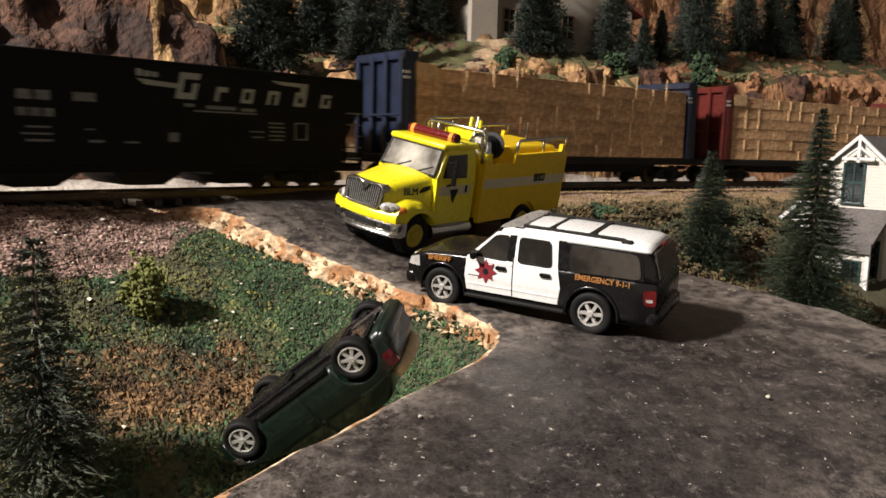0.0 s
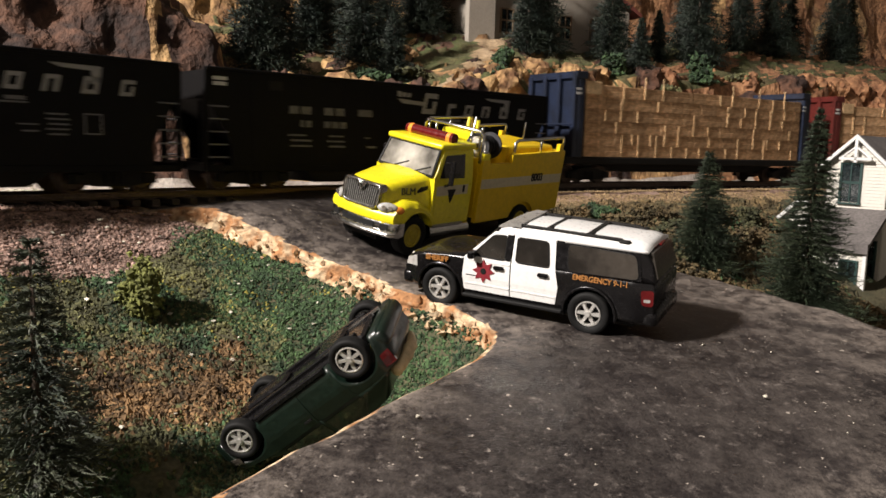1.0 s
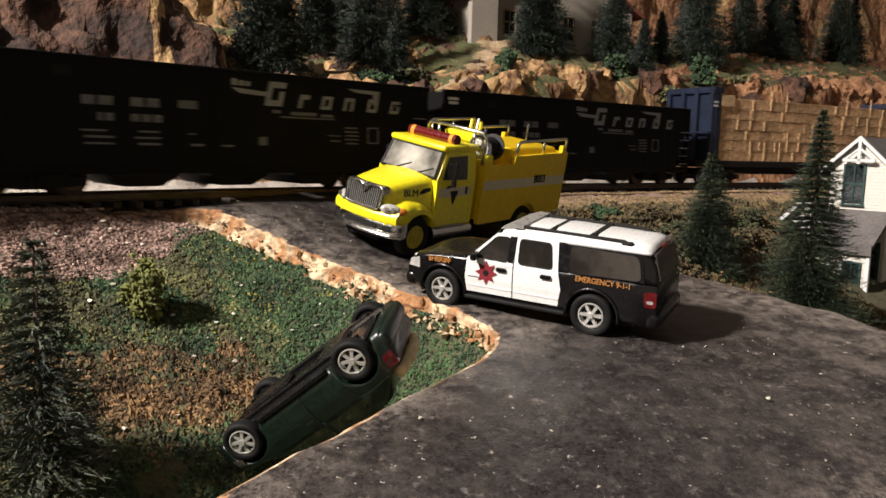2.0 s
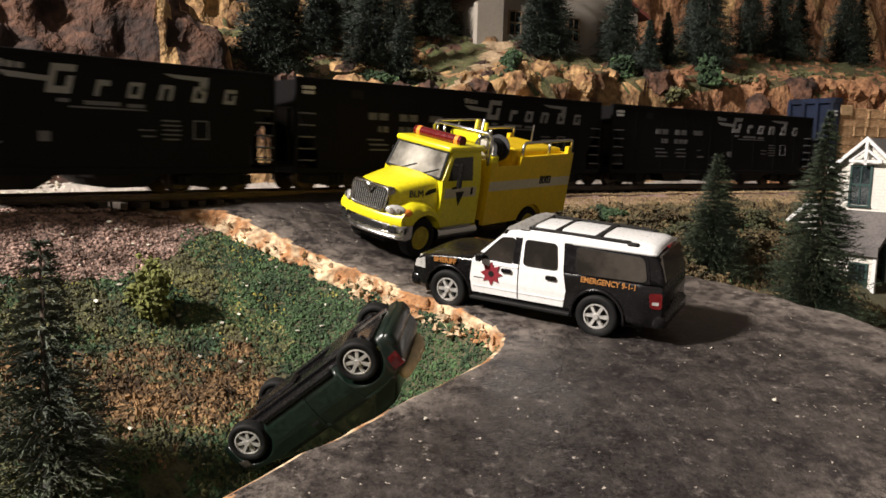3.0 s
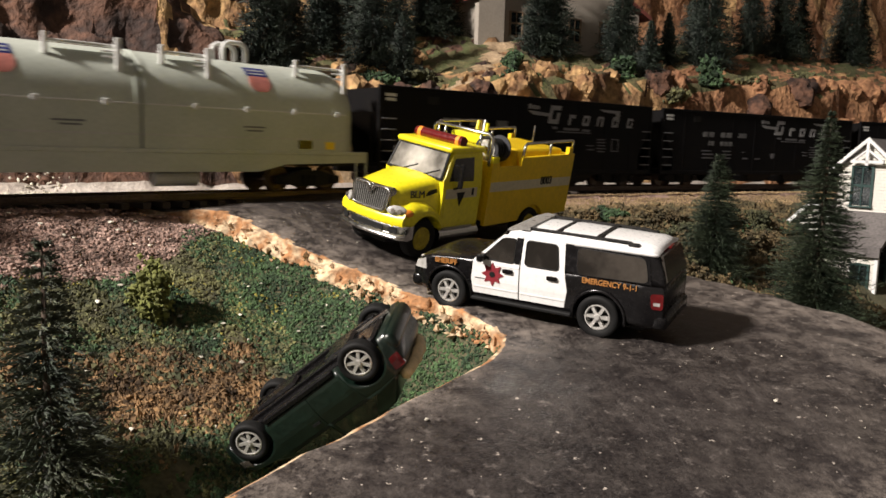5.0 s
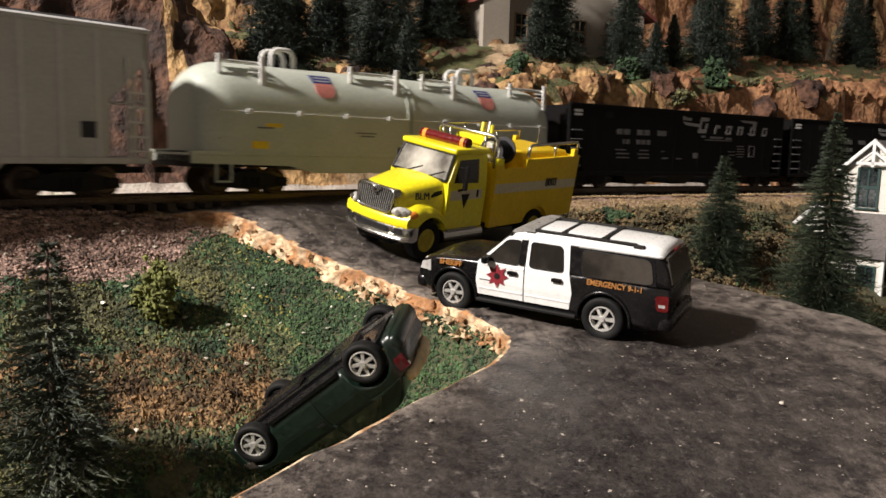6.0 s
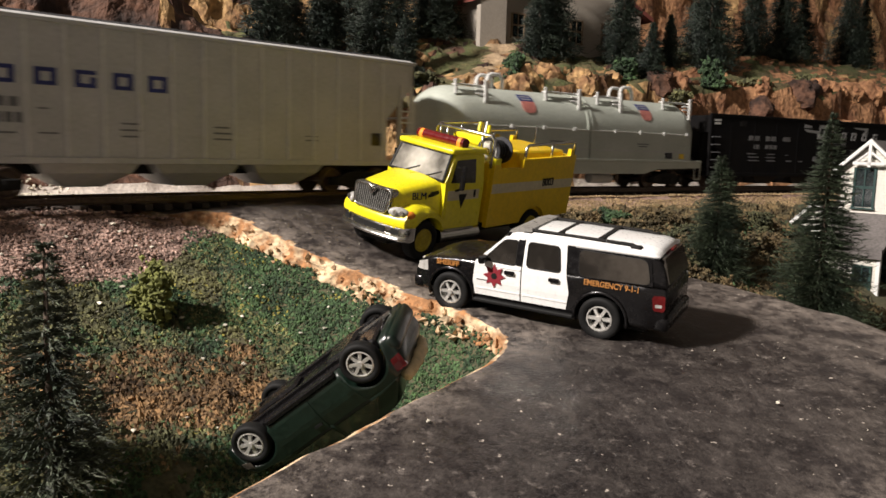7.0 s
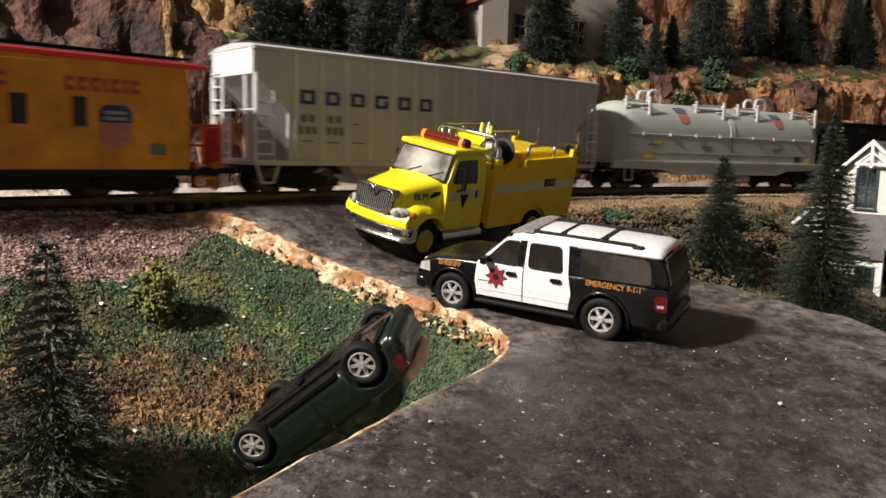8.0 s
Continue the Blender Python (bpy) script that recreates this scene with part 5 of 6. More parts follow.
def lumber_car(s0, paint, label):
    c = car_at("lumber_car", s0, label, "railway car", "lumber flat cars of the train")
    L = 200.0
    part("deck", boxes((0, L, 1, 35.8, 10.4, 14), bevel=0.4), M["under"], c)
    part("deck_sill", prism(bmesh.new(), [(2, 10.4), (L - 2, 10.4), (L - 30, 10.4), (L - 48, 6.2), (48, 6.2), (30, 10.4)], 8, 28.8), M["under"], c)
    for x0, way in ((11.5, 1), (L - 15.5, -1)):
        bh = part("bulkhead", boxes((x0, x0 + 4, 0.6, 36.2, 13.8, 56.4), bevel=0.4), paint, c, "ribbed painted bulkhead")
        for y in (2.0, 13.2, 23.6, 34.8):
            o = x0 - 2.4 if way > 0 else x0 + 4
            part("bulkhead_rib", boxes((o, o + 2.4, y - 1.3, y + 1.3, 14, 55.6), bevel=0.3), paint, bh)
        part("top_beam", boxes((x0 - 1.6, x0 + 5.6, 0.4, 36.4, 53.4, 57.0), bevel=0.3), paint, bh)
        part("foot_bar", boxes((x0 - 3.0 if way > 0 else x0 + 5.6, x0 - 1.6 if way > 0 else x0 + 7, 2, 34.8, 30, 31), bevel=0.2), paint, bh)
        mark("white_label", c, [(x0 - 1.4, x0 + 1.6, 47.6, 48.8), (x0 - 1.4, x0 + 1.6, 45.4, 46.6)], M["car_white"], 0.42, parent=bh)
    bogie(c, 24), bogie(c, L - 24)
    coupler(c, 0, -1), coupler(c, L, 1)
    # the load: rows of short stacked lifts, each a piece, with pale stickers between
    load = thing("lumber_load", rail_pose(s0), "stack of light brown lumber lifts on a flat car", "lumber", "lumber loads of the train")
    TRAIN.append([load, s0, 0.0])
    mesh = None
    rng = random.Random(int(s0))
    for r in range(6):
        z, x = 14.2 + r * 6.15, 17.0
        while x < 181:
            w = (9.9, 11.2, 12.7)[rng.randrange(3)]
            if x + w > 182.6:
                w = 182.6 - x
            key = round(w, 2)
            if ("l", key) not in _wheel:
                o = part("lumber_lift", boxes((0.04, w - 0.04, 0, 33.4, 0.04, 3.03), (0.04, w - 0.04, 0.12, 33.2, 3.1, 6.12), bevel=0.1), M["lumber"], load)
                _wheel[("l", key)] = o.data
            else:
                o = new("lumber_lift", _wheel[("l", key)])
                o.parent = load
            o.matrix_basis = P(x, 1.5 + rng.uniform(-0.1, 0.1), z)
            if rng.random() < 0.5:
                part("sticker_strip", boxes((x - 0.3, x + 0.4, 1.22, 1.6, z + 0.2, z + rng.choice((6, 6, 12)))), M["lumber_pale"], load)
            x += w
    # an added lift whose pale colour stands for the load's lit end face
    part("pale_lift", boxes((16.2, 25.8, 0.7, 34.6, 46.0, 52.6), bevel=0.2), M["lumber_pale"], load, "lift at the corner of the load, coloured paler for its lit end")
    return c


def coil_car(s0):
    c = car_at("coil_car", s0, "pale grey-green coil car with two rounded hoods", "railway car")
    G, L = M["celadon"], 168.0
    for y0, y1 in ((1.2, 3.6), (33.2, 35.6)):
        part("side_sill", prism(bmesh.new(), [(0, 14.6), (L, 14.6), (L, 11.4), (L - 34, 10.6), (L - 44, 8.0), (44, 8.0), (34, 10.6), (0, 11.4)], y0, y1), G, c)
        part("sill_flange", boxes((-0.5, L + 0.5, y0 - 0.6, y1 + 0.6, 14.2, 15.6), bevel=0.2), G, c)
    part("floor_pan", boxes((0, L, 3.6, 33.2, 10, 14)), M["under"], c)
    for x in (0, L - 6):
        part("end_platform", boxes((x, x + 6, 3, 33.8, 11.6, 14.8), bevel=0.3), G, c)
    bogie(c, 22), bogie(c, L - 22)
    coupler(c, 0, -1), coupler(c, L, 1)
    for n, (x0, x1) in enumerate(((3.0, 84.6), (85.4, L - 3.2))):
        h = new("hood")
        h.parent, h.matrix_basis = c, P(0, 0, 0)
        h["label"] = "rounded pale hood"
        rings = []
        for i, x in enumerate(sorted({*np.linspace(x0, x1, 16), *[x0 + d if n == 0 else x1 - d for d in (0.3, 0.8, 1.6, 2.6, 3.8, 6.5, 8.0, 9.5, 12.0)]})):
            e = min(x - x0, x1 - x) if (n == 0 and x - x0 < x1 - x) or (n == 1 and x1 - x < x - x0) else 99
            k = 1.0 if e > 12 else math.sqrt(max(0.0, 1 - ((12 - e) / 12) ** 2))
            top, wd = 29.8 + 17.9 * (0.42 + 0.58 * k), 17.2 * (0.66 + 0.34 * k)
            half = [(wd, 15.4), (wd, 29.8)]
            for a in np.linspace(8, 90, 9):
                half.append((wd * math.cos(radians(a)) ** 0.8, 29.8 + (top - 29.8) * math.sin(radians(a))))
            rings.append([(x, 18.4 + y, z) for y, z in half[:-1]] + [(x, 18.4, half[-1][1])] + [(x, 18.4 - y, z) for y, z in half[:-1][::-1]])
        part("hood_shell", loft(rings), G, h, smooth=45)
        xs = x1 - 1.4 if n == 0 else x0 + 0.2
        part("hood_seam", loft([[(x, 18.4 - 17.6 * math.cos(radians(a)) ** 0.8, 29.8 + 18.2 * math.sin(radians(a))) for a in np.linspace(0, 89, 12)] + [(x, 18.4 + 17.6 * math.cos(radians(a)) ** 0.8, 29.8 + 18.2 * math.sin(radians(a))) for a in np.linspace(89, 0, 12)] for x in (xs, xs + 1.2)]), G, h, smooth=45)
        ends = (6, 0) if n == 0 else (0, 6)
        part("hood_band", boxes((x0 + ends[0], x1 - ends[1], 0.85, 35.95, 29.5, 30.0), bevel=0.1), M["car_white"], h)
        part("lower_band", boxes((x0 + ends[0], x1 - ends[1], 0.95, 35.85, 19.8, 20.3)), M["car_grey"], h)
        for x in np.linspace(x0 + 16, x1 - 10, 4):
            part("latch", boxes((x - 0.9, x + 0.9, 0.3, 0.9, 28.8, 30.8), bevel=0.2), M["car_white"], h)
        # grab rails on posts and the lifting loops
        for xa, xb in ((x0 + 8, x0 + 22), (x1 - 24, x1 - 5)):
            bm = boxes((xa, xb, 6.0, 9.0, 47.0, 47.8), (xb - 0.9, xb + 0.9, 3.4, 4.4, 38.0, 49.8), (xa - 0.7, xa + 0.7, 5.6, 6.6, 43.0, 49.6), bevel=0.2)
            rod(bm, (xb, 3.9, 47.2), (xb, 8.6, 47.2), 0.5)
            for dz in (0, 1.8):
                rod(bm, (xb, 5.0, 45.6 - dz), (xb - 4.0, 5.6, 45.6 - dz), 0.4)
            part("grab_rail", bm, M["car_white"], h)
        for y in (14.6, 22.2):
            bm = bmesh.new()
            xm = (x0 + x1) / 2 + (-6 if n == 0 else -3)
            pipe(bm, [(xm - 4.2, y, 46.0), (xm - 4.2, y, 51.6), (xm - 3.6, y, 53.2), (xm - 2.2, y, 54.2), (xm + 2.2, y, 54.2), (xm + 3.6, y, 53.2), (xm + 4.2, y, 51.6), (xm + 4.2, y, 46.0)], 0.85)
            part("lifting_loop", bm, M["car_white"], h, smooth=True)
        # shield emblem: a blue head over a red body, laid on the curve
        xe = (x0 + x1) / 2 + (5 if n == 0 else 0.5)

        def skin(z, x):
            v = min(1.0, max(0.0, (z - 29.8) / 17.95))
            return 17.2 * math.cos(math.asin(v)) ** 0.8
        for nm, ol, mt in (("emblem_head", [(xe - 4.2, 42.0), (xe - 4.6, 45.0), (xe + 3.4, 45.0), (xe + 3.4, 42.0)], "logo_blue"), ("emblem_bar", [(xe - 3.4, 42.6), (xe - 3.5, 43.1), (xe + 2.6, 43.1), (xe + 2.6, 42.6)], "letter"), ("emblem_bar", [(xe - 3.6, 43.8), (xe - 3.7, 44.3), (xe + 2.6, 44.3), (xe + 2.6, 43.8)], "letter"), ("emblem_body", rounded([(xe - 2.4, 36.4), (xe - 4.0, 38.4), (xe - 4.0, 41.9), (xe + 3.6, 41.9), (xe + 3.6, 38.4), (xe + 2.0, 36.4)], 1.2), "logo_pink")):
            bm = panel(ol, skin, 0.33 if nm == "emblem_bar" else 0.25, -1, 0.4)
            bmesh.ops.translate(bm, vec=(0, 18.4, 0), verts=bm.verts)
            part(nm, bm, M[mt], h)
    mark("data_bar", c, [(x, x + w, z, z + 0.6) for x, w, z in ((22, 6, 24), (60, 9, 23.4), (62, 6, 22.2), (118, 8, 23.5), (119, 6, 22.2))], M["dim_mark"], 1.15)
    mark("dark_panel", c, [(139, 144.5, 16.4, 19.6)], M["window_black"], 1.15)
    mark("yellow_label", c, [(150, 154, 16.4, 19.2), (25, 31, 24.6, 26), (20, 26, 16.8, 19.4)], M["amber_and_shaded_yellow"], 1.15)
    part("corner_step", rods(((8, 1.6, 11.4), (8, 1.6, 5)), ((13, 1.6, 11.4), (13, 1.6, 5)), ((8, 1.6, 5), (13, 1.6, 5)), r=0.4), G, c)
    part("corner_step", rods(((L - 4, 1.6, 11.4), (L - 4, 1.6, 5)), ((L + 0.6, 1.6, 14.4), (L + 0.6, 1.6, 5)), ((L - 4, 1.6, 5), (L + 0.6, 1.6, 5)), r=0.4), G, c)
    part("brake_tank", rods(((90, 6, 5.6), (104, 6, 5.6)), r=2.6, n=14), M["car_grey"], c)


def covered_hopper(s0):
    c = car_at("covered_hopper_car", s0, "grey covered hopper car with ribbed sides and blue letter marks", "railway car")
    G, L = M["car_grey"], 162.0
    side = [(0, 53), (L, 53), (L, 44), (L - 12, 30), (L - 12, 12), (12, 12), (12, 30), (0, 44)]
    for n, (y0, y1) in enumerate(((1.2, 2.4), (34.4, 35.6))):
        part("side_sheet", prism(bmesh.new(), side, y0, y1), G, c)
        part("side_sill", boxes((0, L, (0.4, 34.6)[n], (2.2, 36.4)[n], 11.0, 13.0), bevel=0.2), G, c)
        part("eave", boxes((-0.4, L + 0.4, (0.2, 34.4)[n], (2.4, 36.6)[n], 52.2, 53.6), bevel=0.2), G, c)
        for x in np.linspace(14.4, L - 14.4, 15):
            # whiter than the sheet: grazing light on the ribs, put into their colour
            part("side_rib", boxes((x - 0.45, x + 0.45, (0.55, 35.6)[n], (1.25, 36.25)[n], 12.6, 52.4), bevel=0.15), M["car_white"], c)
        for x0 in (0.4, L - 6.4):
            part("ladder", rods(((x0, (0.2, 36.6)[n], 12), (x0, (0.2, 36.6)[n], 44)), ((x0 + 6, (0.2, 36.6)[n], 12), (x0 + 6, (0.2, 36.6)[n], 38)), *[((x0, (0.2, 36.6)[n], z), (x0 + 6, (0.2, 36.6)[n], z)) for z in np.arange(15, 38, 4.6)], r=0.38, n=6), M["car_white"], c)
    for x, way in ((0, 1), (L, -1)):
        # white on a grey car: the lamplight on the end is in the colour
        part("end_panel", boxes((min(x, x + way * 1.4), max(x, x + way * 1.4), 1.2, 35.6, 43.6, 53.0), bevel=0.2), M["car_white"], c)
        bm = loft([[(x + way * 0.4, y, 44), (x + way * 1.6, y, 44), (x + way * 33, y, 13), (x + way * 31, y, 13)] for y in (2.4, 34.4)])
        part("end_slope", bm, G, c)
        part("end_post", rods(*[((x + way * 0.8, y, 12), (x + way * 0.8, y, 44)) for y in (1.6, 9, 27.8, 35.2)], r=0.7), M["car_white"], c)
        part("end_ladder", rods(*[((x - way * 0.2, y0, z), (x - way * 0.2, y0 + 7, z)) for y0 in (28.0,) for z in np.arange(15, 46, 5)], r=0.4, n=6), M["car_white"], c)
        part("end_rail", rods(((x + way * 0.4, 2, 31), (x + way * 0.4, 35, 31)), ((x + way * 0.4, 2, 12.6), (x + way * 0.4, 35, 12.6)), r=0.45), M["car_white"], c)
        part("end_platform", boxes((min(x, x + way * 12), max(x, x + way * 12), 2, 34.8, 11, 12.4)), G, c)
    bm = loft([[(x, 0.4, 53.2), (x, 4, 54.6), (x, 18.4, 55.6), (x, 32.8, 54.6), (x, 36.4, 53.2)] for x in (0, 54, 108, L)])
    part("car_roof", bm, G, c)
    part("running_board", boxes((1, L - 1, 14.4, 22.4, 56.2, 56.8)), M["dim_mark"], c)
    for x in (20, 60, 100, 140):
        part("roof_hatch", boxes((x - 9, x + 9, 24, 30, 55.0, 56.6), bevel=0.3), G, c)
    part("centre_sill", boxes((1, L - 1, 14, 22.8, 7.4, 12)), M["under"], c)
    for x in (50, 81, 112):
        bm = loft([[(x - 14 * k, 18.4 - 15 * w, z), (x + 14 * k, 18.4 - 15 * w, z), (x + 14 * k, 18.4 + 15 * w, z), (x - 14 * k, 18.4 + 15 * w, z)] for k, w, z in ((1.0, 0.95, 12.4), (0.8, 0.85, 8), (0.35, 0.5, 3.4))])
        part("discharge_bay", bm, G, c)
    bogie(c, 20), bogie(c, L - 20)
    coupler(c, 0, -1), coupler(c, L, 1)
    for x, k in zip((16.2, 25.6, 35.4, 45.2, 55.0, 64.6), ("ring", "ring", "ring", "open", "ring", "ring")):
        slant(c, x, 34.0, 5.4, 5.2, k, M["logo_blue"], 0.0, 1.2)
    mark("number_mark", c, [(16.4, 18.6, 27.4, 30.2), (19.4, 21.6, 27.4, 30.2), (26.4, 28.6, 27.4, 30.2), (29.4, 31.6, 27.4, 30.2), (15.6, 17.4, 22.8, 25.8), (18.2, 20.0, 22.8, 25.8), (20.6, 22.2, 22.8, 25.8), (26.0, 27.8, 22.8, 25.8), (28.4, 30.2, 22.8, 25.8), (30.8, 32.4, 22.8, 25.8)], M["dim_mark"], 1.2, 0.1)
    mark("data_bar", c, [(16.5, 21, 20.0, 20.5), (26, 31, 19.6, 20.2), (36, 38.6, 27, 27.5), (36, 41, 19.8, 20.3), (57, 62, 23.4, 24), (56.6, 63, 21.4, 22), (57, 62.6, 19.4, 20), (84, 89, 23.4, 24), (84, 90, 21.4, 22), (84, 90, 19.4, 20), (116, 121, 20, 20.5), (116, 121, 21.6, 22)], M["dim_mark"], 1.2, 0.1)
    mark("dark_panel", c, [(143, 147, 19, 24)], M["window_black"], 1.2)
    part("corner_step", rods(((1, 1.6, 12), (3, 1.6, 4.6)), ((9, 1.6, 12), (7, 1.6, 4.6)), ((3, 1.6, 4.6), (7, 1.6, 4.6)), r=0.45), M["car_white"], c)


def caboose(s0):
    c = car_at("caboose", s0, "orange-yellow caboose with a red roof edge and a shield emblem", "railway car")
    C = M["caboose"]
    for n, (y0, y1) in enumerate(((1.0, 2.2), (34.6, 35.8))):
        part("side_wall", boxes((12, 114, y0, y1, 9.6, 43.0)), C, c)
        part("roof_edge", boxes((6, 120, (-0.2, 35.2)[n], (1.6, 37)[n], 42.6, 44.2), bevel=0.2), M["caboose_red"], c, "bright red roof edge")
        part("side_sill", boxes((2, 124, (1.2, 34)[n], (2.8, 35.6)[n], 7.4, 9.6)), M["under"], c)
    for x in (12, 112.8):
        part("end_wall", boxes((x, x + 1.2, 2.2, 34.6, 9.6, 43)), C, c)
    bm = loft([[(x, 0, 43.4), (x, 5, 45.2), (x, 18.4, 46.8), (x, 31.8, 45.2), (x, 36.8, 43.4)] for x in (6, 40, 80, 120)])
    part("car_roof", bm, M["red"], c, "dark red arched roof")
    part("roof_walk", boxes((4, 122, 15.4, 21.4, 47.2, 47.8)), M["under"], c)
    part("floor_pan", boxes((0, 126, 3, 33.8, 8, 10)), M["under"], c)
    part("equipment_box", boxes((42, 84, 3, 33.8, 3.4, 8), bevel=0.5), M["under"], c)
    for xa, xb in ((64.0, 68.4), (79.8, 83.6), (34, 38.5)):
        w = part("window", boxes((xa, xb, 0.6, 1.0, 22.6, 31.4), bevel=0.1), M["window_black"], c, "dark side window")
        part("window_frame", boxes((xa - 0.6, xa, 0.45, 1.0, 22, 32), (xb, xb + 0.6, 0.45, 1.0, 22, 32), (xa, xb, 0.45, 1.0, 31.4, 32), (xa, xb, 0.45, 1.0, 22, 22.6)), C, w)
    for x0, wid in ((78.0, 2.6), (81.4, 2.8), (85.0, 2.6), (88.4, 1.4), (90.6, 2.6), (94.0, 1.4), (96.2, 2.6), (46, 2.8), (50, 2.8), (54, 1.4), (57, 2.8), (61, 2.8)):
        mark("red_name_mark", c, [(x0, x0 + wid, 33.2, 34.6), (x0, x0 + wid, 36.0, 37.4), (x0, x0 + 0.9, 34.6, 36.0)], M["logo_red"], 1.0)
    e = part("shield_emblem", prism(bmesh.new(), [(87.0, 27.6), (88.6, 29.4), (94.8, 29.4), (96.4, 27.6), (96.4, 24), (87.0, 24)], 0.8, 1.0), M["logo_blue"], c, "blue and pink shield emblem")
    part("shield_body", prism(bmesh.new(), [(87.2, 23.8), (96.2, 23.8), (96.8, 19), (94.6, 16.6), (91.7, 15.6), (88.8, 16.6), (86.6, 19)], 0.8, 1.0), M["logo_pink"], e)
    part("shield_bar", boxes((88.4, 95, 0.7, 0.82, 26.6, 27.6), (88.4, 95, 0.7, 0.82, 24.8, 25.8)), M["letter"], e)
    mark("data_panel", c, [(101.5, 106.4, 14.2, 18.0)], M["dim_mark"], 1.0)
    mark("yellow_line", c, [(60, 74, 41.0, 41.4)], M["amber_and_shaded_yellow"], 1.0)
    for x in (5.5, 116.5):
        part("platform_step", boxes((x, x + 7, 1.4, 5, 3.2, 4), (x, x + 7, 2, 6, 6.2, 7), (x, x + 0.6, 1.4, 6, 3.2, 12), (x + 6.4, x + 7, 1.4, 6, 3.2, 12)), C, c, "yellow platform steps")
    for x in (1.0, 125.0):
        for y in (2, 8, 14, 22.8, 28.8, 34.8):
            part("railing_post", rods(((x, y, 10), (x, y, 25)), r=0.5, n=6), M["caboose_red"], c)
        for z in (24.6, 17.6):
            part("railing_bar", rods(((x, 2, z), (x, 34.8, z)), r=0.5, n=6), M["caboose_red"], c)
        part("railing_panel", boxes((x - 0.4, x + 0.4, 3, 12, 11, 24)), M["caboose_red"], c)
    bogie(c, 26), bogie(c, 100)
    coupler(c, 0, -1), coupler(c, 126, 1)


for s0 in (-451, -273, -95):
    hopper_car(s0)
    proportion(1.083, 157)
lumber_car(84, M["blue"], "dark blue bulkhead flat car under a lumber load")
proportion(1.09, 200)
lumber_car(305.3, M["red"], "dark red bulkhead flat car under a lumber load")
proportion(1.09, 200)
coil_car(-636)
proportion(1.07, 168)
covered_hopper(-832)
proportion(1.125, 162)
caboose(-978.3)
proportion(1.07, 126)


# ---- trees, shrubs, ground cover ----
def spikes(base, tip, width):
    """Thin three-sided needles from base to tip (arrays), as one set of vertices and faces."""
    n = len(base)
    d = tip - base
    ref = np.where(np.abs(d[:, 2:3]) > 0.9 * np.linalg.norm(d, axis=1, keepdims=True), np.array([[1.0, 0, 0]]), np.array([[0, 0, 1.0]]))
    u = np.cross(d, ref)
    u /= np.linalg.norm(u, axis=1, keepdims=True) + 1e-9
    w = np.cross(d, u)
    w /= np.linalg.norm(w, axis=1, keepdims=True) + 1e-9
    wd = np.asarray(width).reshape(-1, 1)
    v = np.stack([base + u * wd, base - 0.5 * u * wd + 0.87 * w * wd, base - 0.5 * u * wd - 0.87 * w * wd, tip], 1).reshape(-1, 3)
    k = np.arange(n)[:, None] * 4
    f = np.concatenate([k + [[0, 1, 3]], k + [[1, 2, 3]], k + [[2, 0, 3]]])
    return v, f


def conifer(name, m, height, radius, label, seed, tier=1.15, per=20, sub=7, droop=0.18, group="", bare=0.05, needle=0.13, leaf="needle", spread=0.4):
    """A bristly conifer: tapered trunk, tiers of branches, each with many needles."""
    rng = np.random.default_rng(seed)
    t = thing(name, m, label, "tree", group)
    bm = bmesh.new()
    rod(bm, (0, 0, -2), (0, 0, height * 0.96), radius * 0.075, 9, radius * 0.012)
    part("trunk", bm, M["bark"], t, smooth=True)
    zs = np.arange(height * bare, height * 0.985, tier)
    bases, tips, wid = [], [], []
    for i, z in enumerate(zs):
        f = z / height
        R = radius * (1 - f) ** 0.86 * (0.82 + 0.22 * rng.random() + 0.12 * math.sin(i * 0.9 + seed)) + 0.35
        k = max(6, int(per * (0.45 + 0.55 * (1 - f))))
        a = rng.random(k) * 2 * math.pi
        ln = R * (0.62 + 0.48 * rng.random(k))
        z0 = z + rng.normal(0, tier * spread, k)
        tip = np.stack([np.cos(a) * ln, np.sin(a) * ln, z0 - droop * ln + rng.normal(0, 0.5, k)], 1)
        base = np.stack([np.cos(a) * 0.2, np.sin(a) * 0.2, z0], 1)
        bases.append(base), tips.append(tip), wid.append(np.full(k, 0.17))
        if sub:
            g = rng.random((k, sub)) * 0.85 + 0.15
            o = base[:, None] + (tip - base)[:, None] * g[..., None]
            nl = (0.9 + 0.10 * ln)[:, None, None] * (0.6 + 0.7 * rng.random((k, sub, 1)))
            out = np.stack([np.cos(a), np.sin(a), np.zeros(k)], 1)[:, None] * 0.75
            d = out + rng.normal(0, 0.62 if spread > 0.3 else 0.34, (k, sub, 3)) + np.array([0, 0, 0.1])
            bases.append(o.reshape(-1, 3)), tips.append((o + d * nl).reshape(-1, 3)), wid.append(np.full(k * sub, needle))
    v, f = spikes(np.concatenate(bases), np.concatenate(tips), np.concatenate(wid))
    raw("crown", v, f.tolist(), M[leaf], t)
    return t


ICO = bmesh.new()
bmesh.ops.create_icosphere(ICO, subdivisions=1, radius=1.0)
ICO_V = np.array([v.co[:] for v in ICO.verts])
ICO_F = np.array([[v.index for v in f.verts] for f in ICO.faces])
ICO.free()
OCT_V = np.array([(1, 0, 0), (-1, 0, 0), (0, 1, 0), (0, -1, 0), (0, 0, 1), (0, 0, -1)], float)
OCT_F = np.array([(0, 2, 4), (2, 1, 4), (1, 3, 4), (3, 0, 4), (2, 0, 5), (1, 2, 5), (3, 1, 5), (0, 3, 5)])


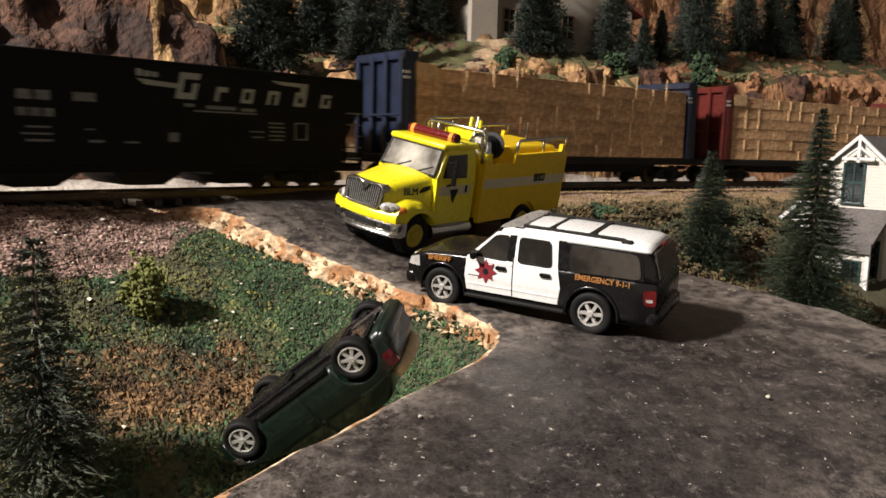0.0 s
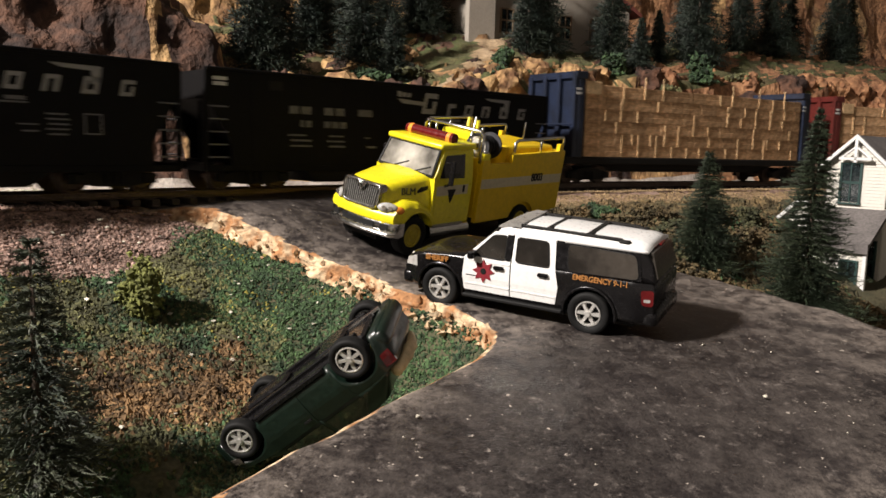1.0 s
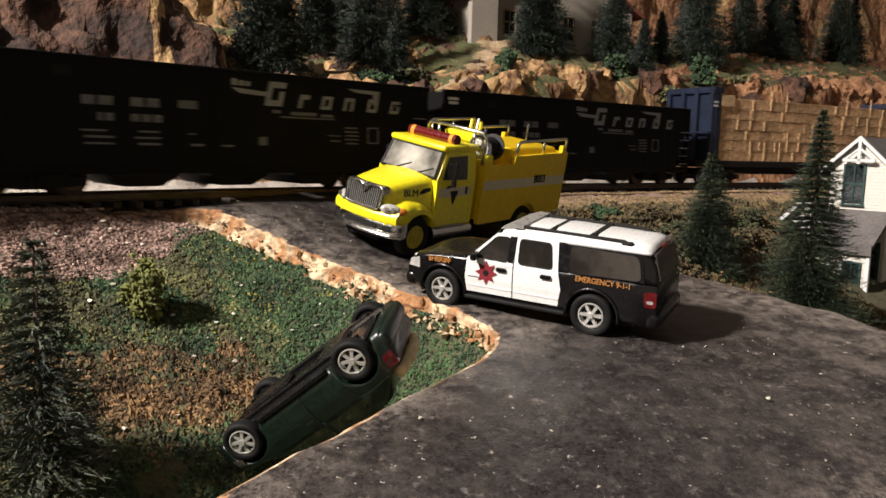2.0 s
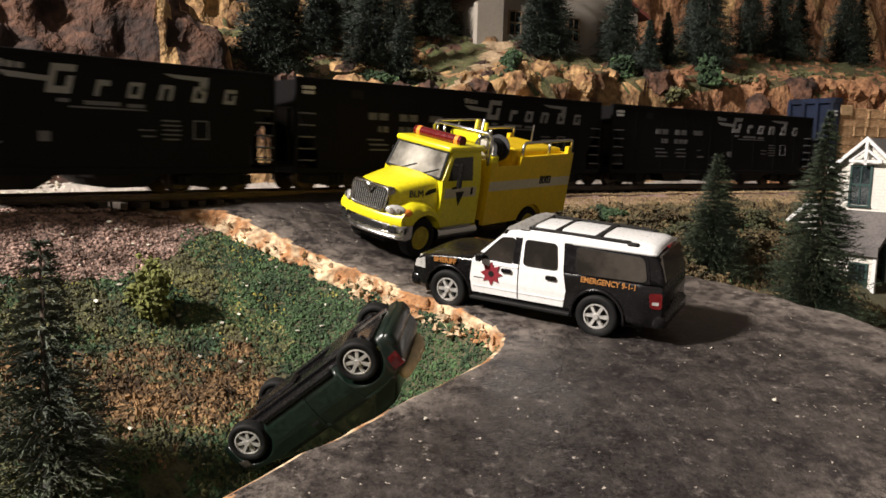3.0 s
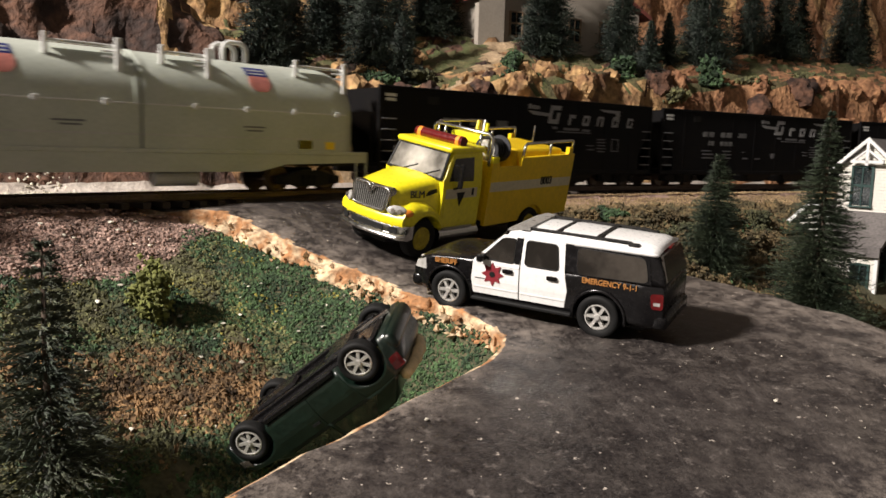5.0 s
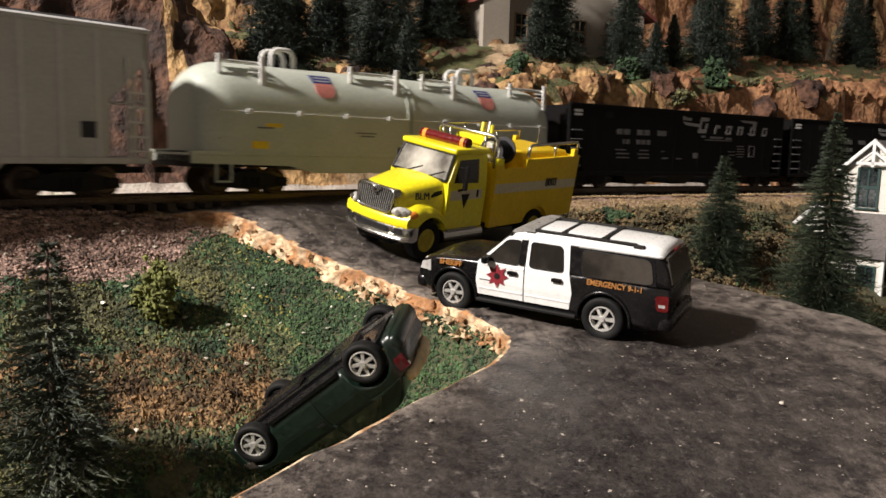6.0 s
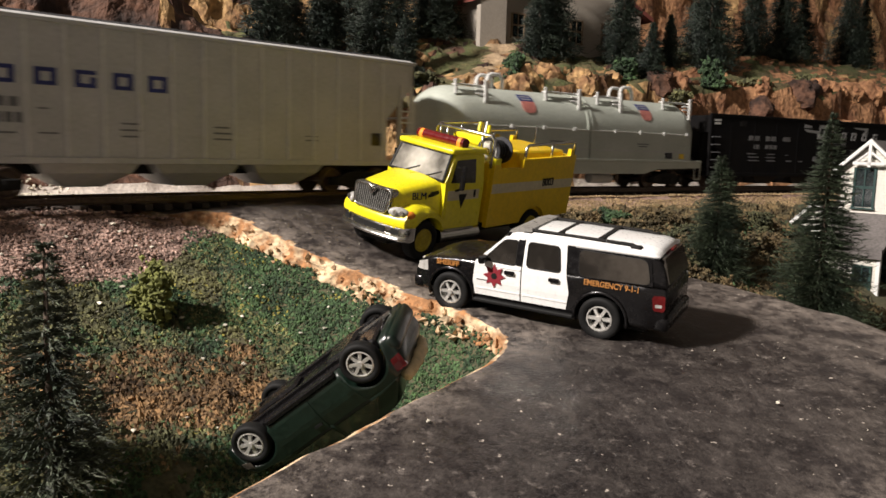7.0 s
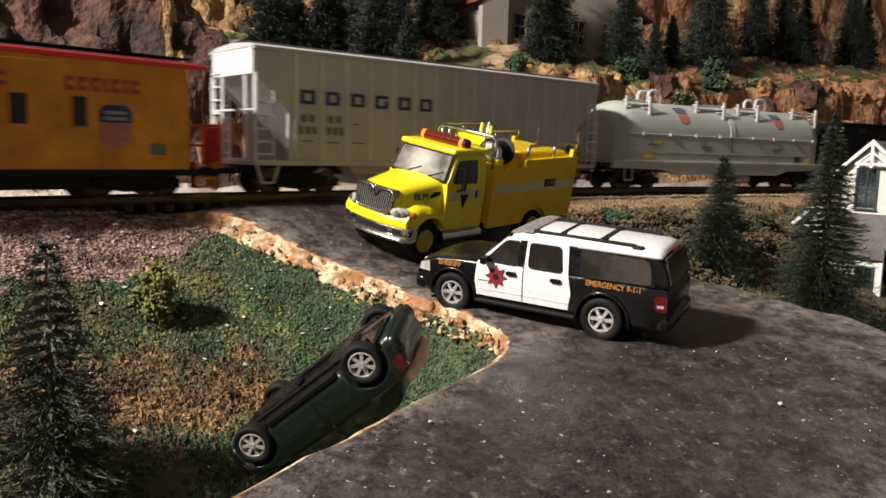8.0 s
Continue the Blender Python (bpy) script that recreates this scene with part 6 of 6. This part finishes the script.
def crumbs(centres, size, seed, flat=0.8, sharp=False):
    """Many small uneven lumps as one set of vertices and faces."""
    rng = np.random.default_rng(seed)
    n = len(centres)
    ball_v, ball_f = (OCT_V, OCT_F) if sharp else (ICO_V, ICO_F)
    r = np.asarray(size).reshape(-1, 1, 1) * ((0.5 + 0.95 * rng.random((n, 6, 1))) if sharp else (0.55 + 0.9 * rng.random((n, len(ICO_V), 1))))
    a = rng.random(n) * 6.28
    rot = np.stack([np.cos(a), -np.sin(a), 0 * a, np.sin(a), np.cos(a), 0 * a, 0 * a, 0 * a, 1 + 0 * a], 1).reshape(n, 3, 3)
    if sharp:
        b = rng.random(n) * 6.28
        rot = rot @ np.stack([1 + 0 * b, 0 * b, 0 * b, 0 * b, np.cos(b), -np.sin(b), 0 * b, np.sin(b), np.cos(b)], 1).reshape(n, 3, 3)
    sc = np.stack([0.7 + 0.6 * rng.random(n), 0.7 + 0.6 * rng.random(n), flat * (0.7 + 0.6 * rng.random(n))], 1)
    v = np.einsum("nij,nkj->nki", rot, ball_v[None] * r * sc[:, None]) + centres[:, None]
    f = ball_f[None] + np.arange(n)[:, None, None] * len(ball_v)
    return v.reshape(-1, 3), f.reshape(-1, 3).tolist()


def plan_xyz(s, q, z):
    return np.array(BASE)[None] + s[:, None] * np.array(DIR)[None] + q[:, None] * np.array(NRM)[None] + np.stack([0 * s, 0 * s, z], 1)


def on_ground(s, q):
    """Ground height with its small relief."""
    z = ground_z(s, q)
    return z + np.array([(1.3 if b < -8 else 0.35) * fractal(a / 14, b / 14) + 0.35 * fractal(a / 4, b / 4) for a, b in zip(s, q)])


def off_road(s, q, gap=0.6):
    return (s < road_left(q) - gap) | (s > road_right(q) + gap)


def scatter(name, count, s_range, q_range, size, material, label, keep, seed, category="ground cover", lift=0.2, flat=0.8, sharp=False):
    rng = np.random.default_rng(seed)
    s, q = rng.uniform(*s_range, count), rng.uniform(*q_range, count)
    ok = keep(s, q, np.array([fractal(a / 16, b / 16, seed * 0.37) for a, b in zip(s, q)])) & off_road(s, q)
    s, q = s[ok], q[ok]
    sz = size * (0.55 + 0.9 * rng.random(len(s)) ** 1.5)
    v, f = crumbs(plan_xyz(s, q, on_ground(s, q) + lift * sz), sz, seed, flat, sharp)
    return tagged(raw(name, v, f, material), label, category, kind="stuff")


def build_cover():
    G = (-120, 62), (-165, -8)
    def gully(s, q):
        return (s < 62)
    def brown_zone(s, q, n):
        ragged = q + 94 + 9 * n + 2.6 * np.sin(s * 917.3 + q * 571.9)
        return (ragged > -13) & (ragged < 8) & (s < -4 + 8 * n + 3 * np.sin(s * 613.1 - q * 433.7))
    def gravel_zone(s, q, n):
        return q - track_q(s) > -13 + 8 * n - 19 * smooth_step(4, -34, s)
    scatter("green_ground_foam", 150000, *G, 0.47, M["green"], "dark green crumbly ground foam on the slope", lambda s, q, n: ~brown_zone(s, q, n) & ~gravel_zone(s, q, n) & ((n > -0.12) | (s > -8)), 1, sharp=True, flat=1.1)
    scatter("olive_ground_foam", 80000, *G, 0.5, M["olive"], "olive and straw coloured ground foam on the slope", lambda s, q, n: ~brown_zone(s, q, n) & ~gravel_zone(s, q, n) & (n < 0.12) & (s < 4), 2, sharp=True, flat=1.1)
    scatter("brown_ground_foam", 68000, (-120, 15), (-125, -70), 0.56, M["brown"], "rust brown crumbly ground foam on the slope", brown_zone, 3, sharp=True, flat=1.1)
    scatter("mixed_ground_foam", 26000, (-120, -18), (-125, -45), 0.5, M["olive_dark"], "dark olive ground foam mixed into the slope", lambda s, q, n: (n > 0.05) & (s < -24 + 14 * n) & ~gravel_zone(s, q, n), 14, sharp=True, flat=1.1)
    scatter("dark_ground_foam", 16000, (-120, 10), (-125, -70), 0.62, M["olive_dark"], "dark olive clumps among the rust brown foam", lambda s, q, n: (n > 0.08) & brown_zone(s, q, n), 15, sharp=True, flat=1.2, lift=0.5)
    scatter("yellow_tufts", 5200, (-100, 25), (-110, -35), 0.55, M["yellow_foam"], "yellow tufts scattered on the slope", lambda s, q, n: n > 0.34, 4, sharp=True)
    scatter("track_gravel", 130000, (-140, 22), (-100, 0), 0.46, M["gravel"], "pinkish grey gravel beside the track", lambda s, q, n: gravel_zone(s, q, n), 5, "gravel")
    scatter("pale_chips", 230, (-110, 40), (-125, -20), 0.55, M["chip"], "pale paper and stone chips on the slope", lambda s, q, n: s < 100, 6, "litter", lift=0.9, flat=0.5)
    scatter("pale_gravel", 30000, (-160, 300), (-60, 70), 0.55, M["chip"], "pale gravel behind the track", lambda s, q, n: (q - track_q(s) > 36) & (ground_z(s, q) < 8), 7, "gravel")
    # brush on the slope beyond the road, clear of its edge and of the house
    def clear(s, q):
        return (s > road_right(q) + 16) & ~((s > 276) & (q < -30))
    scatter("brush_foam", 34000, (118, 330), (-115, 4), 1.35, M["brush"], "olive brown brush on the bank beyond the road", lambda s, q, n: clear(s, q) & (q - track_q(s) < -15 + 5 * n), 8, lift=0.6, flat=1.3, sharp=True)
    scatter("dark_brush", 18000, (118, 330), (-118, -16), 1.35, M["green"], "dark green brush on the bank beyond the road", lambda s, q, n: (n < -0.02) & clear(s, q), 9, lift=0.6, flat=1.3, sharp=True)
    scatter("brown_brush", 16000, (118, 330), (-90, -14), 1.15, M["brush"], "brown brush on the bank beyond the road", lambda s, q, n: (n > 0.1) & clear(s, q), 10, lift=0.7, flat=1.3, sharp=True)
    scatter("tan_gravel", 46000, (120, 420), (-20, 22), 0.34, M["tan_grit"], "tan gravel beside the track", lambda s, q, n: (q - track_q(s) < 3) & (q - track_q(s) > -16 + 4 * n), 11, "gravel")
    # loose grit on the road
    rng = np.random.default_rng(12)
    s, q = rng.uniform(-60, 120, 170), rng.uniform(-235, -10, 170)
    ok = (s > road_left(q) + 1) & (s < road_right(q) - 1)
    s, q = s[ok], q[ok]
    v, f = crumbs(plan_xyz(s, q, road_z(s, q) + 0.3), 0.09 + 0.34 * rng.random(len(s)) ** 5, 12)
    tagged(raw("road_grit", v, f, M["chip"]), "fine pale grit lying on the road", "grit", kind="stuff")
    # crumbled pieces along the plaster rim
    q = rng.uniform(-138, -6, 560)
    s = road_left(q) - rng.uniform(0.4, 5.6, 560) * np.interp(q, (-138, -62), (0.4, 1.0))
    z = road_z(road_left(q), q) - np.abs(s - road_left(q)) * 1.7 - 0.5
    v, f = crumbs(plan_xyz(s, q, z), 0.15 + 1.5 * rng.random(560) ** 5, 13, 0.6, True)
    tagged(raw("rim_rubble", v, f, M["plaster"]), "broken plaster lumps along the road's rim", "rubble", kind="stuff")


def shrub(name, m, w, h, material, label, seed, n=420, size=1.1):
    """A foam shrub: a stem and many small clumps in an uneven mass."""
    rng = np.random.default_rng(seed)
    t = thing(name, m, label, "shrub")
    part("stem", rods(((0, 0, -1.5), (0, 0, h * 0.5)), r=0.5), M["bark"], t)
    lobes = rng.normal(0, 1, (7, 3)) * np.array([w * 0.2, w * 0.2, h * 0.25]) + np.array([0, 0, h * 0.5])
    c = lobes[rng.integers(0, 7, n)] + rng.normal(0, 1, (n, 3)) * np.array([w * 0.14, w * 0.14, h * 0.13])
    c[:, 2] = np.clip(c[:, 2] - h * 0.12, 0.3, h)
    v, f = crumbs(c, size * (0.5 + rng.random(n)), seed, 0.9, True)
    raw("foliage", v, f, material, t)
    return t


def gz(s, q):
    return float(on_ground(np.array([float(s)]), np.array([float(q)]))[0])


def build_trees():
    conifer("conifer_tree", at(-57.5, -118.5, gz(-57.5, -118.5) - 2), 47.5, 17, "dark green bristly model conifer standing in the ditch", 3, tier=2.3, per=46, sub=12, needle=0.2, spread=0.13, droop=0.16)
    conifer("conifer_tree", at(213.4, -100.0, gz(213.4, -100.0)), 88, 26, "tall dark model conifer with stiff wire branches beside the house", 5, tier=2.35, per=135, sub=6, droop=0.10, needle=0.17, leaf="needle_wire", spread=0.16)
    conifer("conifer_tree", at(204, -58, gz(204, -58)), 52.5, 19, "small dark model conifer on the bank beyond the road", 8, tier=1.9, per=115, sub=6, droop=0.12, needle=0.18, leaf="needle_wire", spread=0.18)
    shrub("bush", at(-28.5, -73, gz(-28.5, -73) - 1.5), 9, 17, M["bush_leaf"], "yellow-green foam bush on the slope", 11, 1500, 0.7)
    shrub("bush", at(215, -97, gz(215, -97)), 7, 8, M["olive"], "small olive foam bush at the foot of a conifer", 6, 160)
    shrub("bush", at(186, -12, gz(186, -12)), 16, 7, M["green"], "low dark green bush beside the track", 7, 700, 0.9)
    shrub("bush", at(150, -60, gz(150, -60)), 26, 13, M["olive"], "brown-olive brush clump behind the road", 9, 1300, 1.1)
    shrub("bush", at(140, -85, gz(140, -85)), 24, 12, M["green"], "dark green brush clump behind the road", 10, 1200, 1.1)
    rng = np.random.default_rng(31)
    for i in range(30):
        s, q = 130 + i * 5.2 + rng.uniform(-3, 3), rng.uniform(-66, -14)
        kind = ("brush", "olive_dark", "brush")[i % 3]
        shrub("bush", at(s, q, gz(s, q) - 1), rng.uniform(15, 24), rng.uniform(7, 12), M[kind], "olive brown foam brush on the bank beyond the road", 60 + i, 900, 0.8)
    # trees on the terraces behind the track: four kinds, copied
    kinds = [conifer("conifer_tree", at(52, 96, 48), h, r, "dark green model conifer on the rocky slope behind the train", 20 + i, tier=1.5, per=38, sub=8, needle=0.3, droop=0.22, group="trees behind the train", leaf="needle_dark")
             for i, (h, r) in enumerate(((64, 19), (52, 15), (40, 13), (76, 23), (92, 29)))]
    places = [(3, 66, 110), (0, 84, 126), (1, 117, 165), (0, 128, 178), (3, 141, 140), (2, 150, 120), (1, 176, 176), (3, 203, 184), (0, 222, 196), (0, 268, 148), (3, 284, 152), 
              (3, 338, 142), (2, 318, 94), (4, 430, 142), (3, 452, 170), (3, 520, 172), (4, 570, 178), (0, 610, 186), (4, 700, 196), (3, 740, 205), (0, 160, 205), (1, 330, 215), (2, 395, 150)]
    used = set()
    for k, s, q in places:
        z = float(ground_z(s, q)) - 2
        m = at(s, q, z, (s * 37) % 360)
        if k not in used:
            used.add(k)
            kinds[k].matrix_basis = m
        else:
            copy_thing(kinds[k], m)
    for i, (s, q, w, h, mt) in enumerate(((205, 92, 12, 12, "green"), (300, 100, 16, 14, "green"), (370, 88, 14, 22, "green"), (330, 84, 20, 8, "olive"), (420, 92, 22, 8, "olive"), (132, 112, 20, 8, "green"), (160, 118, 24, 8, "olive_dark"), (500, 100, 26, 10, "olive"), (225, 118, 10, 12, "green"))):
        shrub("bush", at(s, q, float(ground_z(s, q)) - 1), w, h, M[mt], "foam bush on the slope behind the train", 40 + i, 700, 1.3)


def boulders():
    """Outcrop blocks along the low rock face behind the track."""
    rng = np.random.default_rng(77)
    for i in range(70):
        s = rng.uniform(60, 640)
        q = rng.uniform(64, 86) + max(0.0, float(track_q(s)))
        sz = rng.uniform(5, 12)
        bm = bmesh.new()
        bmesh.ops.create_icosphere(bm, subdivisions=3, radius=sz)
        for v in bm.verts:
            n = v.co.normalized()
            d = 1 + 0.22 * noise.fractal(n * 1.4 + Vector((i, 0, 0)), 0.6, 2.2, 5) + 0.12 * noise.cell(n * 2.6 + Vector((0, i, 0)))
            v.co = Vector((v.co.x * d * 1.1, v.co.y * d * 0.8, v.co.z * d * 1.05))
        tone = "pale_rock" if s < 300 else "orange_rock"
        ob = part("rock", bm, M[tone] if rng.random() < 0.8 else M["rock"], None, "rough plaster rock on the face behind the track", m=at(s, q, float(ground_z(s, q)) - sz * 0.3, rng.uniform(0, 360)))
        tagged(ob, "", "rock", "rocks behind the train")


build_cover()
build_trees()
boulders()


# ---- houses ----
M.update({
    "siding": mat("white_siding", (0.64, 0.62, 0.57), 0.6, var=0.06, big=60, col2=(0.66, 0.63, 0.56)),
    "shingle": mat("grey_shingle", (0.16, 0.145, 0.14), 0.85, var=0.25, big=120, bump=0.1),
    "green_trim": mat("green_trim", (0.015, 0.05, 0.045), 0.5, var=0.2),
    "pane": mat("pane_glass", (0.02, 0.028, 0.03), 0.08, spec=0.8),
    "red_roof": mat("red_roof", (0.22, 0.06, 0.045), 0.8, var=0.2),
    "stucco": mat("stucco", (0.36, 0.32, 0.27), 0.8, var=0.08, big=60),
    "wood_brown": mat("wood_brown", (0.22, 0.15, 0.09), 0.8, var=0.2),
})


def clapboard_wall(parent, outline, m, material, pitch=1.6):
    """A gabled or plain wall of lapped boards: the outline is (x, z), the wall stands in the plane y = 0 and faces -y."""
    w = part("wall", prism(bmesh.new(), outline, 0.0, 1.4), material, parent, m=m)
    z0, z1 = min(p[1] for p in outline), max(p[1] for p in outline)
    z = z0
    while z < z1 - 0.3:
        zt = min(z + pitch, z1 - 0.05)
        a, b = span(outline, z + 0.02)
        c, d = span(outline, zt)
        bm = bmesh.new()
        bot = [bm.verts.new(p) for p in ((a, -0.42, z), (b, -0.42, z), (b, 0.0, z), (a, 0.0, z))]
        top = [bm.verts.new(p) for p in ((c, -0.08, zt), (d, -0.08, zt), (d, 0.0, zt), (c, 0.0, zt))]
        for f in ((0, 1), (1, 2), (2, 3), (3, 0)):
            bm.faces.new((bot[f[0]], bot[f[1]], top[f[1]], top[f[0]]))
        bm.faces.new(bot[::-1]), bm.faces.new(top)
        bmesh.ops.recalc_face_normals(bm, faces=bm.faces)
        part("clapboard", bm, material, w)
        z = zt
    return w


def sash_window(parent, m, w, h, frame_mat):
    """A double-hung window on a wall that faces -y, its origin at the sill's middle."""
    o = new("window")
    o.parent, o.matrix_basis = parent, m
    o.empty_display_size = 0.003
    part("window_frame", boxes((-w / 2 - 1, -w / 2, -1.0, 0.6, -0.6, h + 0.8), (w / 2, w / 2 + 1, -1.0, 0.6, -0.6, h + 0.8), (-w / 2, w / 2, -1.0, 0.6, h, h + 0.8), (-w / 2, w / 2, -0.9, 0.6, h * 0.48, h * 0.55), (-0.3, 0.3, -0.8, 0.6, 0, h)), frame_mat, o)
    part("window_sill", boxes((-w / 2 - 1.4, w / 2 + 1.4, -1.6, 0.6, -1.2, -0.5)), frame_mat, o)
    for x0, x1 in ((-w / 2, -0.3), (0.3, w / 2)):
        for z0, z1 in ((0, h * 0.48), (h * 0.55, h)):
            part("pane", boxes((x0, x1, -0.3, 0.0, z0, z1)), M["pane"], o)
    return o


def gable_roof(parent, half, z_eave, z_peak, y0, y1, material, over=2.0, name="roof"):
    k = (z_peak - z_eave) / half
    ol = [(-half - over, z_eave - over * k), (0, z_peak), (half + over, z_eave - over * k), (half + over, z_eave - over * k + 1.6), (0, z_peak + 1.7), (-half - over, z_eave - over * k + 1.6)]
    bm = prism(bmesh.new(), ol, y0, y1)
    bmesh.ops.triangulate(bm, faces=[f for f in bm.faces if len(f.verts) > 4])
    return part(name, bm, material, parent)


def build_house():
    """A narrow white two-storey house: its gabled front faces -y; a lower wing and a porch."""
    x, y = 204.6, 390.8
    h = thing("house", P(x, y, -58, 0, 0, -48), "white clapboard model house with a grey roof and dark green windows", "house")
    W = M["siding"]
    fr = [(-14, 0), (14, 0), (14, 71), (0, 84), (-14, 71)]
    clapboard_wall(h, fr, P(0, 0, 0), W)
    for sx, rz in ((14, 90), (-14, -90)):
        clapboard_wall(h, [(-30, 0), (30, 0), (30, 71), (-30, 71)], P(sx, 30.7, 0, 0, 0, rz), W)
    part("back_wall", boxes((-14, 14, 60, 61.4, 0, 71)), W, h)
    gable_roof(h, 14, 71, 84, -3, 64, M["shingle"], 3)
    # white rake boards with a king post in the gable
    for sx in (1, -1):
        bm = prism(bmesh.new(), [(0, 84.2), (0, 86.2), (sx * 18, 69.6), (sx * 18, 67.4)], -4.6, -3.0)
        part("rake_board", bm, M["gloss_white"], h, "white gable trim")
    part("gable_truss", boxes((-0.7, 0.7, -4.4, -3.2, 72.5, 84.6), (-7.6, 7.6, -4.4, -3.2, 73.6, 75.0)), M["gloss_white"], h)
    for sx in (1, -1):
        part("gable_brace", rods(((sx * 7, -3.8, 74.4), (sx * 0.6, -3.8, 79.6)), r=0.6), M["gloss_white"], h)
    sash_window(h, P(-2.5, -0.4, 53), 8.4, 18.5, M["green_trim"])
    sash_window(h, P(7.4, -0.4, 14), 8.0, 20, M["green_trim"])
    for yy in (18, 42):
        sash_window(h, P(14.4, yy, 50, 0, 0, 90), 7, 17, M["green_trim"])
        sash_window(h, P(14.4, yy, 12, 0, 0, 90), 7, 18, M["green_trim"])
    # lower wing beside the front
    wing = new("wing")
    wing.parent, wing.matrix_basis = h, P(-28, 8, 0)
    wing["label"] = "lower white wing with its own gable"
    part("wing_wall", prism(bmesh.new(), [(-14, 0), (14, 0), (14, 38), (0, 52), (-14, 38)], 0, 1.4), W, wing)
    part("wing_side", boxes((-14, -12.6, 1.4, 40, 0, 38)), W, wing)
    gable_roof(wing, 14, 38, 52, -3, 40, M["shingle"], 4, "wing_roof")
    for sx in (1, -1):
        part("rake_board", prism(bmesh.new(), [(0, 52.2), (0, 54.4), (sx * 19, 35.4), (sx * 19, 33.0)], -4.8, -3.0), M["gloss_white"], wing)
    for k in range(22):
        part("clapboard", loft([[(-14, -0.4, z), (14, -0.4, z), (14, 0, z), (-14, 0, z)] if i == 0 else [(-14, -0.08, z), (14, -0.08, z), (14, 0, z), (-14, 0, z)] for i, z in enumerate((k * 1.7, k * 1.7 + 1.68))]), W, wing)
    # porch before the front
    porch = new("porch")
    porch.parent, porch.matrix_basis = h, P(0, 0, 0)
    porch["label"] = "enclosed white porch with a grey shed roof"
    bm = loft([[(xx, -1.2, 50), (xx, -1.2, 48), (xx, -24, 33), (xx, -24, 35)] for xx in (-13, 17)])
    part("porch_roof", bm, M["shingle"], porch)
    part("porch_fascia", boxes((-13, 17, -25.2, -24, 30.5, 35.2)), M["shingle"], porch)
    part("porch_floor", boxes((-12, 16, -23, -0.6, 0.5, 4)), M["wood_brown"], porch)
    for xx in (-12.2, 15.2):
        part("corner_board", boxes((xx - 0.9, xx + 0.9, -23.4, -21.4, 0, 33.5), bevel=0.2), M["gloss_white"], porch)
    part("porch_wall", boxes((-11.3, 14.3, -22.4, -21.4, 0, 33)), W, porch)
    for k in range(19):
        part("clapboard", loft([[(-11.3, -22.8 + 0.34 * i, z), (14.3, -22.8 + 0.34 * i, z), (14.3, -22.4, z), (-11.3, -22.4, z)] for i, z in enumerate((k * 1.7, k * 1.7 + 1.68))]), W, porch)
    part("porch_side", boxes((-12.6, -11.5, -21.4, -0.6, 0, 34)), W, porch)
    sash_window(h, P(8.4, -22.8, 9), 6.5, 17, M["green_trim"])
    d = part("door", boxes((-6.6, 1.4, -0.9, -0.4, 4, 27)), M["wood_brown"], h, "brown front door")
    part("door_knob", rods(((0.4, -0.9, 15), (0.4, -1.5, 15)), r=0.4), M["chrome"], d)


def build_far_house():
    h = thing("house", at(236, 172, 84, -4), "pale stucco house with a dull red roof among conifers", "house")
    S = M["stucco"]
    part("wall", boxes((0, 140, 0, 2, 0, 36)), S, h)
    for x in (0, 138):
        part("side_wall", boxes((x, x + 2, 2, 60, 0, 36)), S, h)
    part("back_wall", boxes((0, 140, 60, 62, 0, 36)), S, h)
    gable = prism(bmesh.new(), [(-7, 32), (70, 70), (147, 32), (147, 35), (70, 74), (-7, 35)], -6, 68)
    bmesh.ops.triangulate(gable, faces=[f for f in gable.faces if len(f.verts) > 4])
    part("roof", gable, M["red_roof"], h, "dull red roof")
    part("gable_wall", prism(bmesh.new(), [(0, 36), (140, 36), (70, 70)], 0, 2), S, h)
    part("corner_tower", boxes((-3, 18, -5, 0, 0, 44), bevel=0.4), S, h, "white corner bay")
    for x in (30, 52, 80, 108):
        for zz in (12,):
            sash_window(h, P(x, -0.3, zz), 9, 15, M["wood_brown"])


build_house()
build_far_house()


def run(t):
    """How far the train has rolled: near its steady pace, a little slower at first and faster at the end."""
    return SPEED * t + float(np.interp(t, (0, 1.5, 3, 3.5, 4, 4.5, 6, 6.5, 7, 7.5, 8), (1, 0.5, -1.2, -0.6, 0.8, 2, 3.4, 4.8, 6.8, 9, 11)))


def motions():
    """The train rolls along its track; its wheels turn."""
    for ob, s0, half in TRAIN:
        walk(ob, [(t / 2, rail_pose(s0 + half + run(t / 2), half)) for t in range(17)])
    for ob, x in AXLES:
        start = ob.matrix_basis.translation / MM
        walk(ob, [(k / 15, P(*start, 0, math.degrees(run(k / 15) / 4.6), 0)) for k in range(121)])


motions()
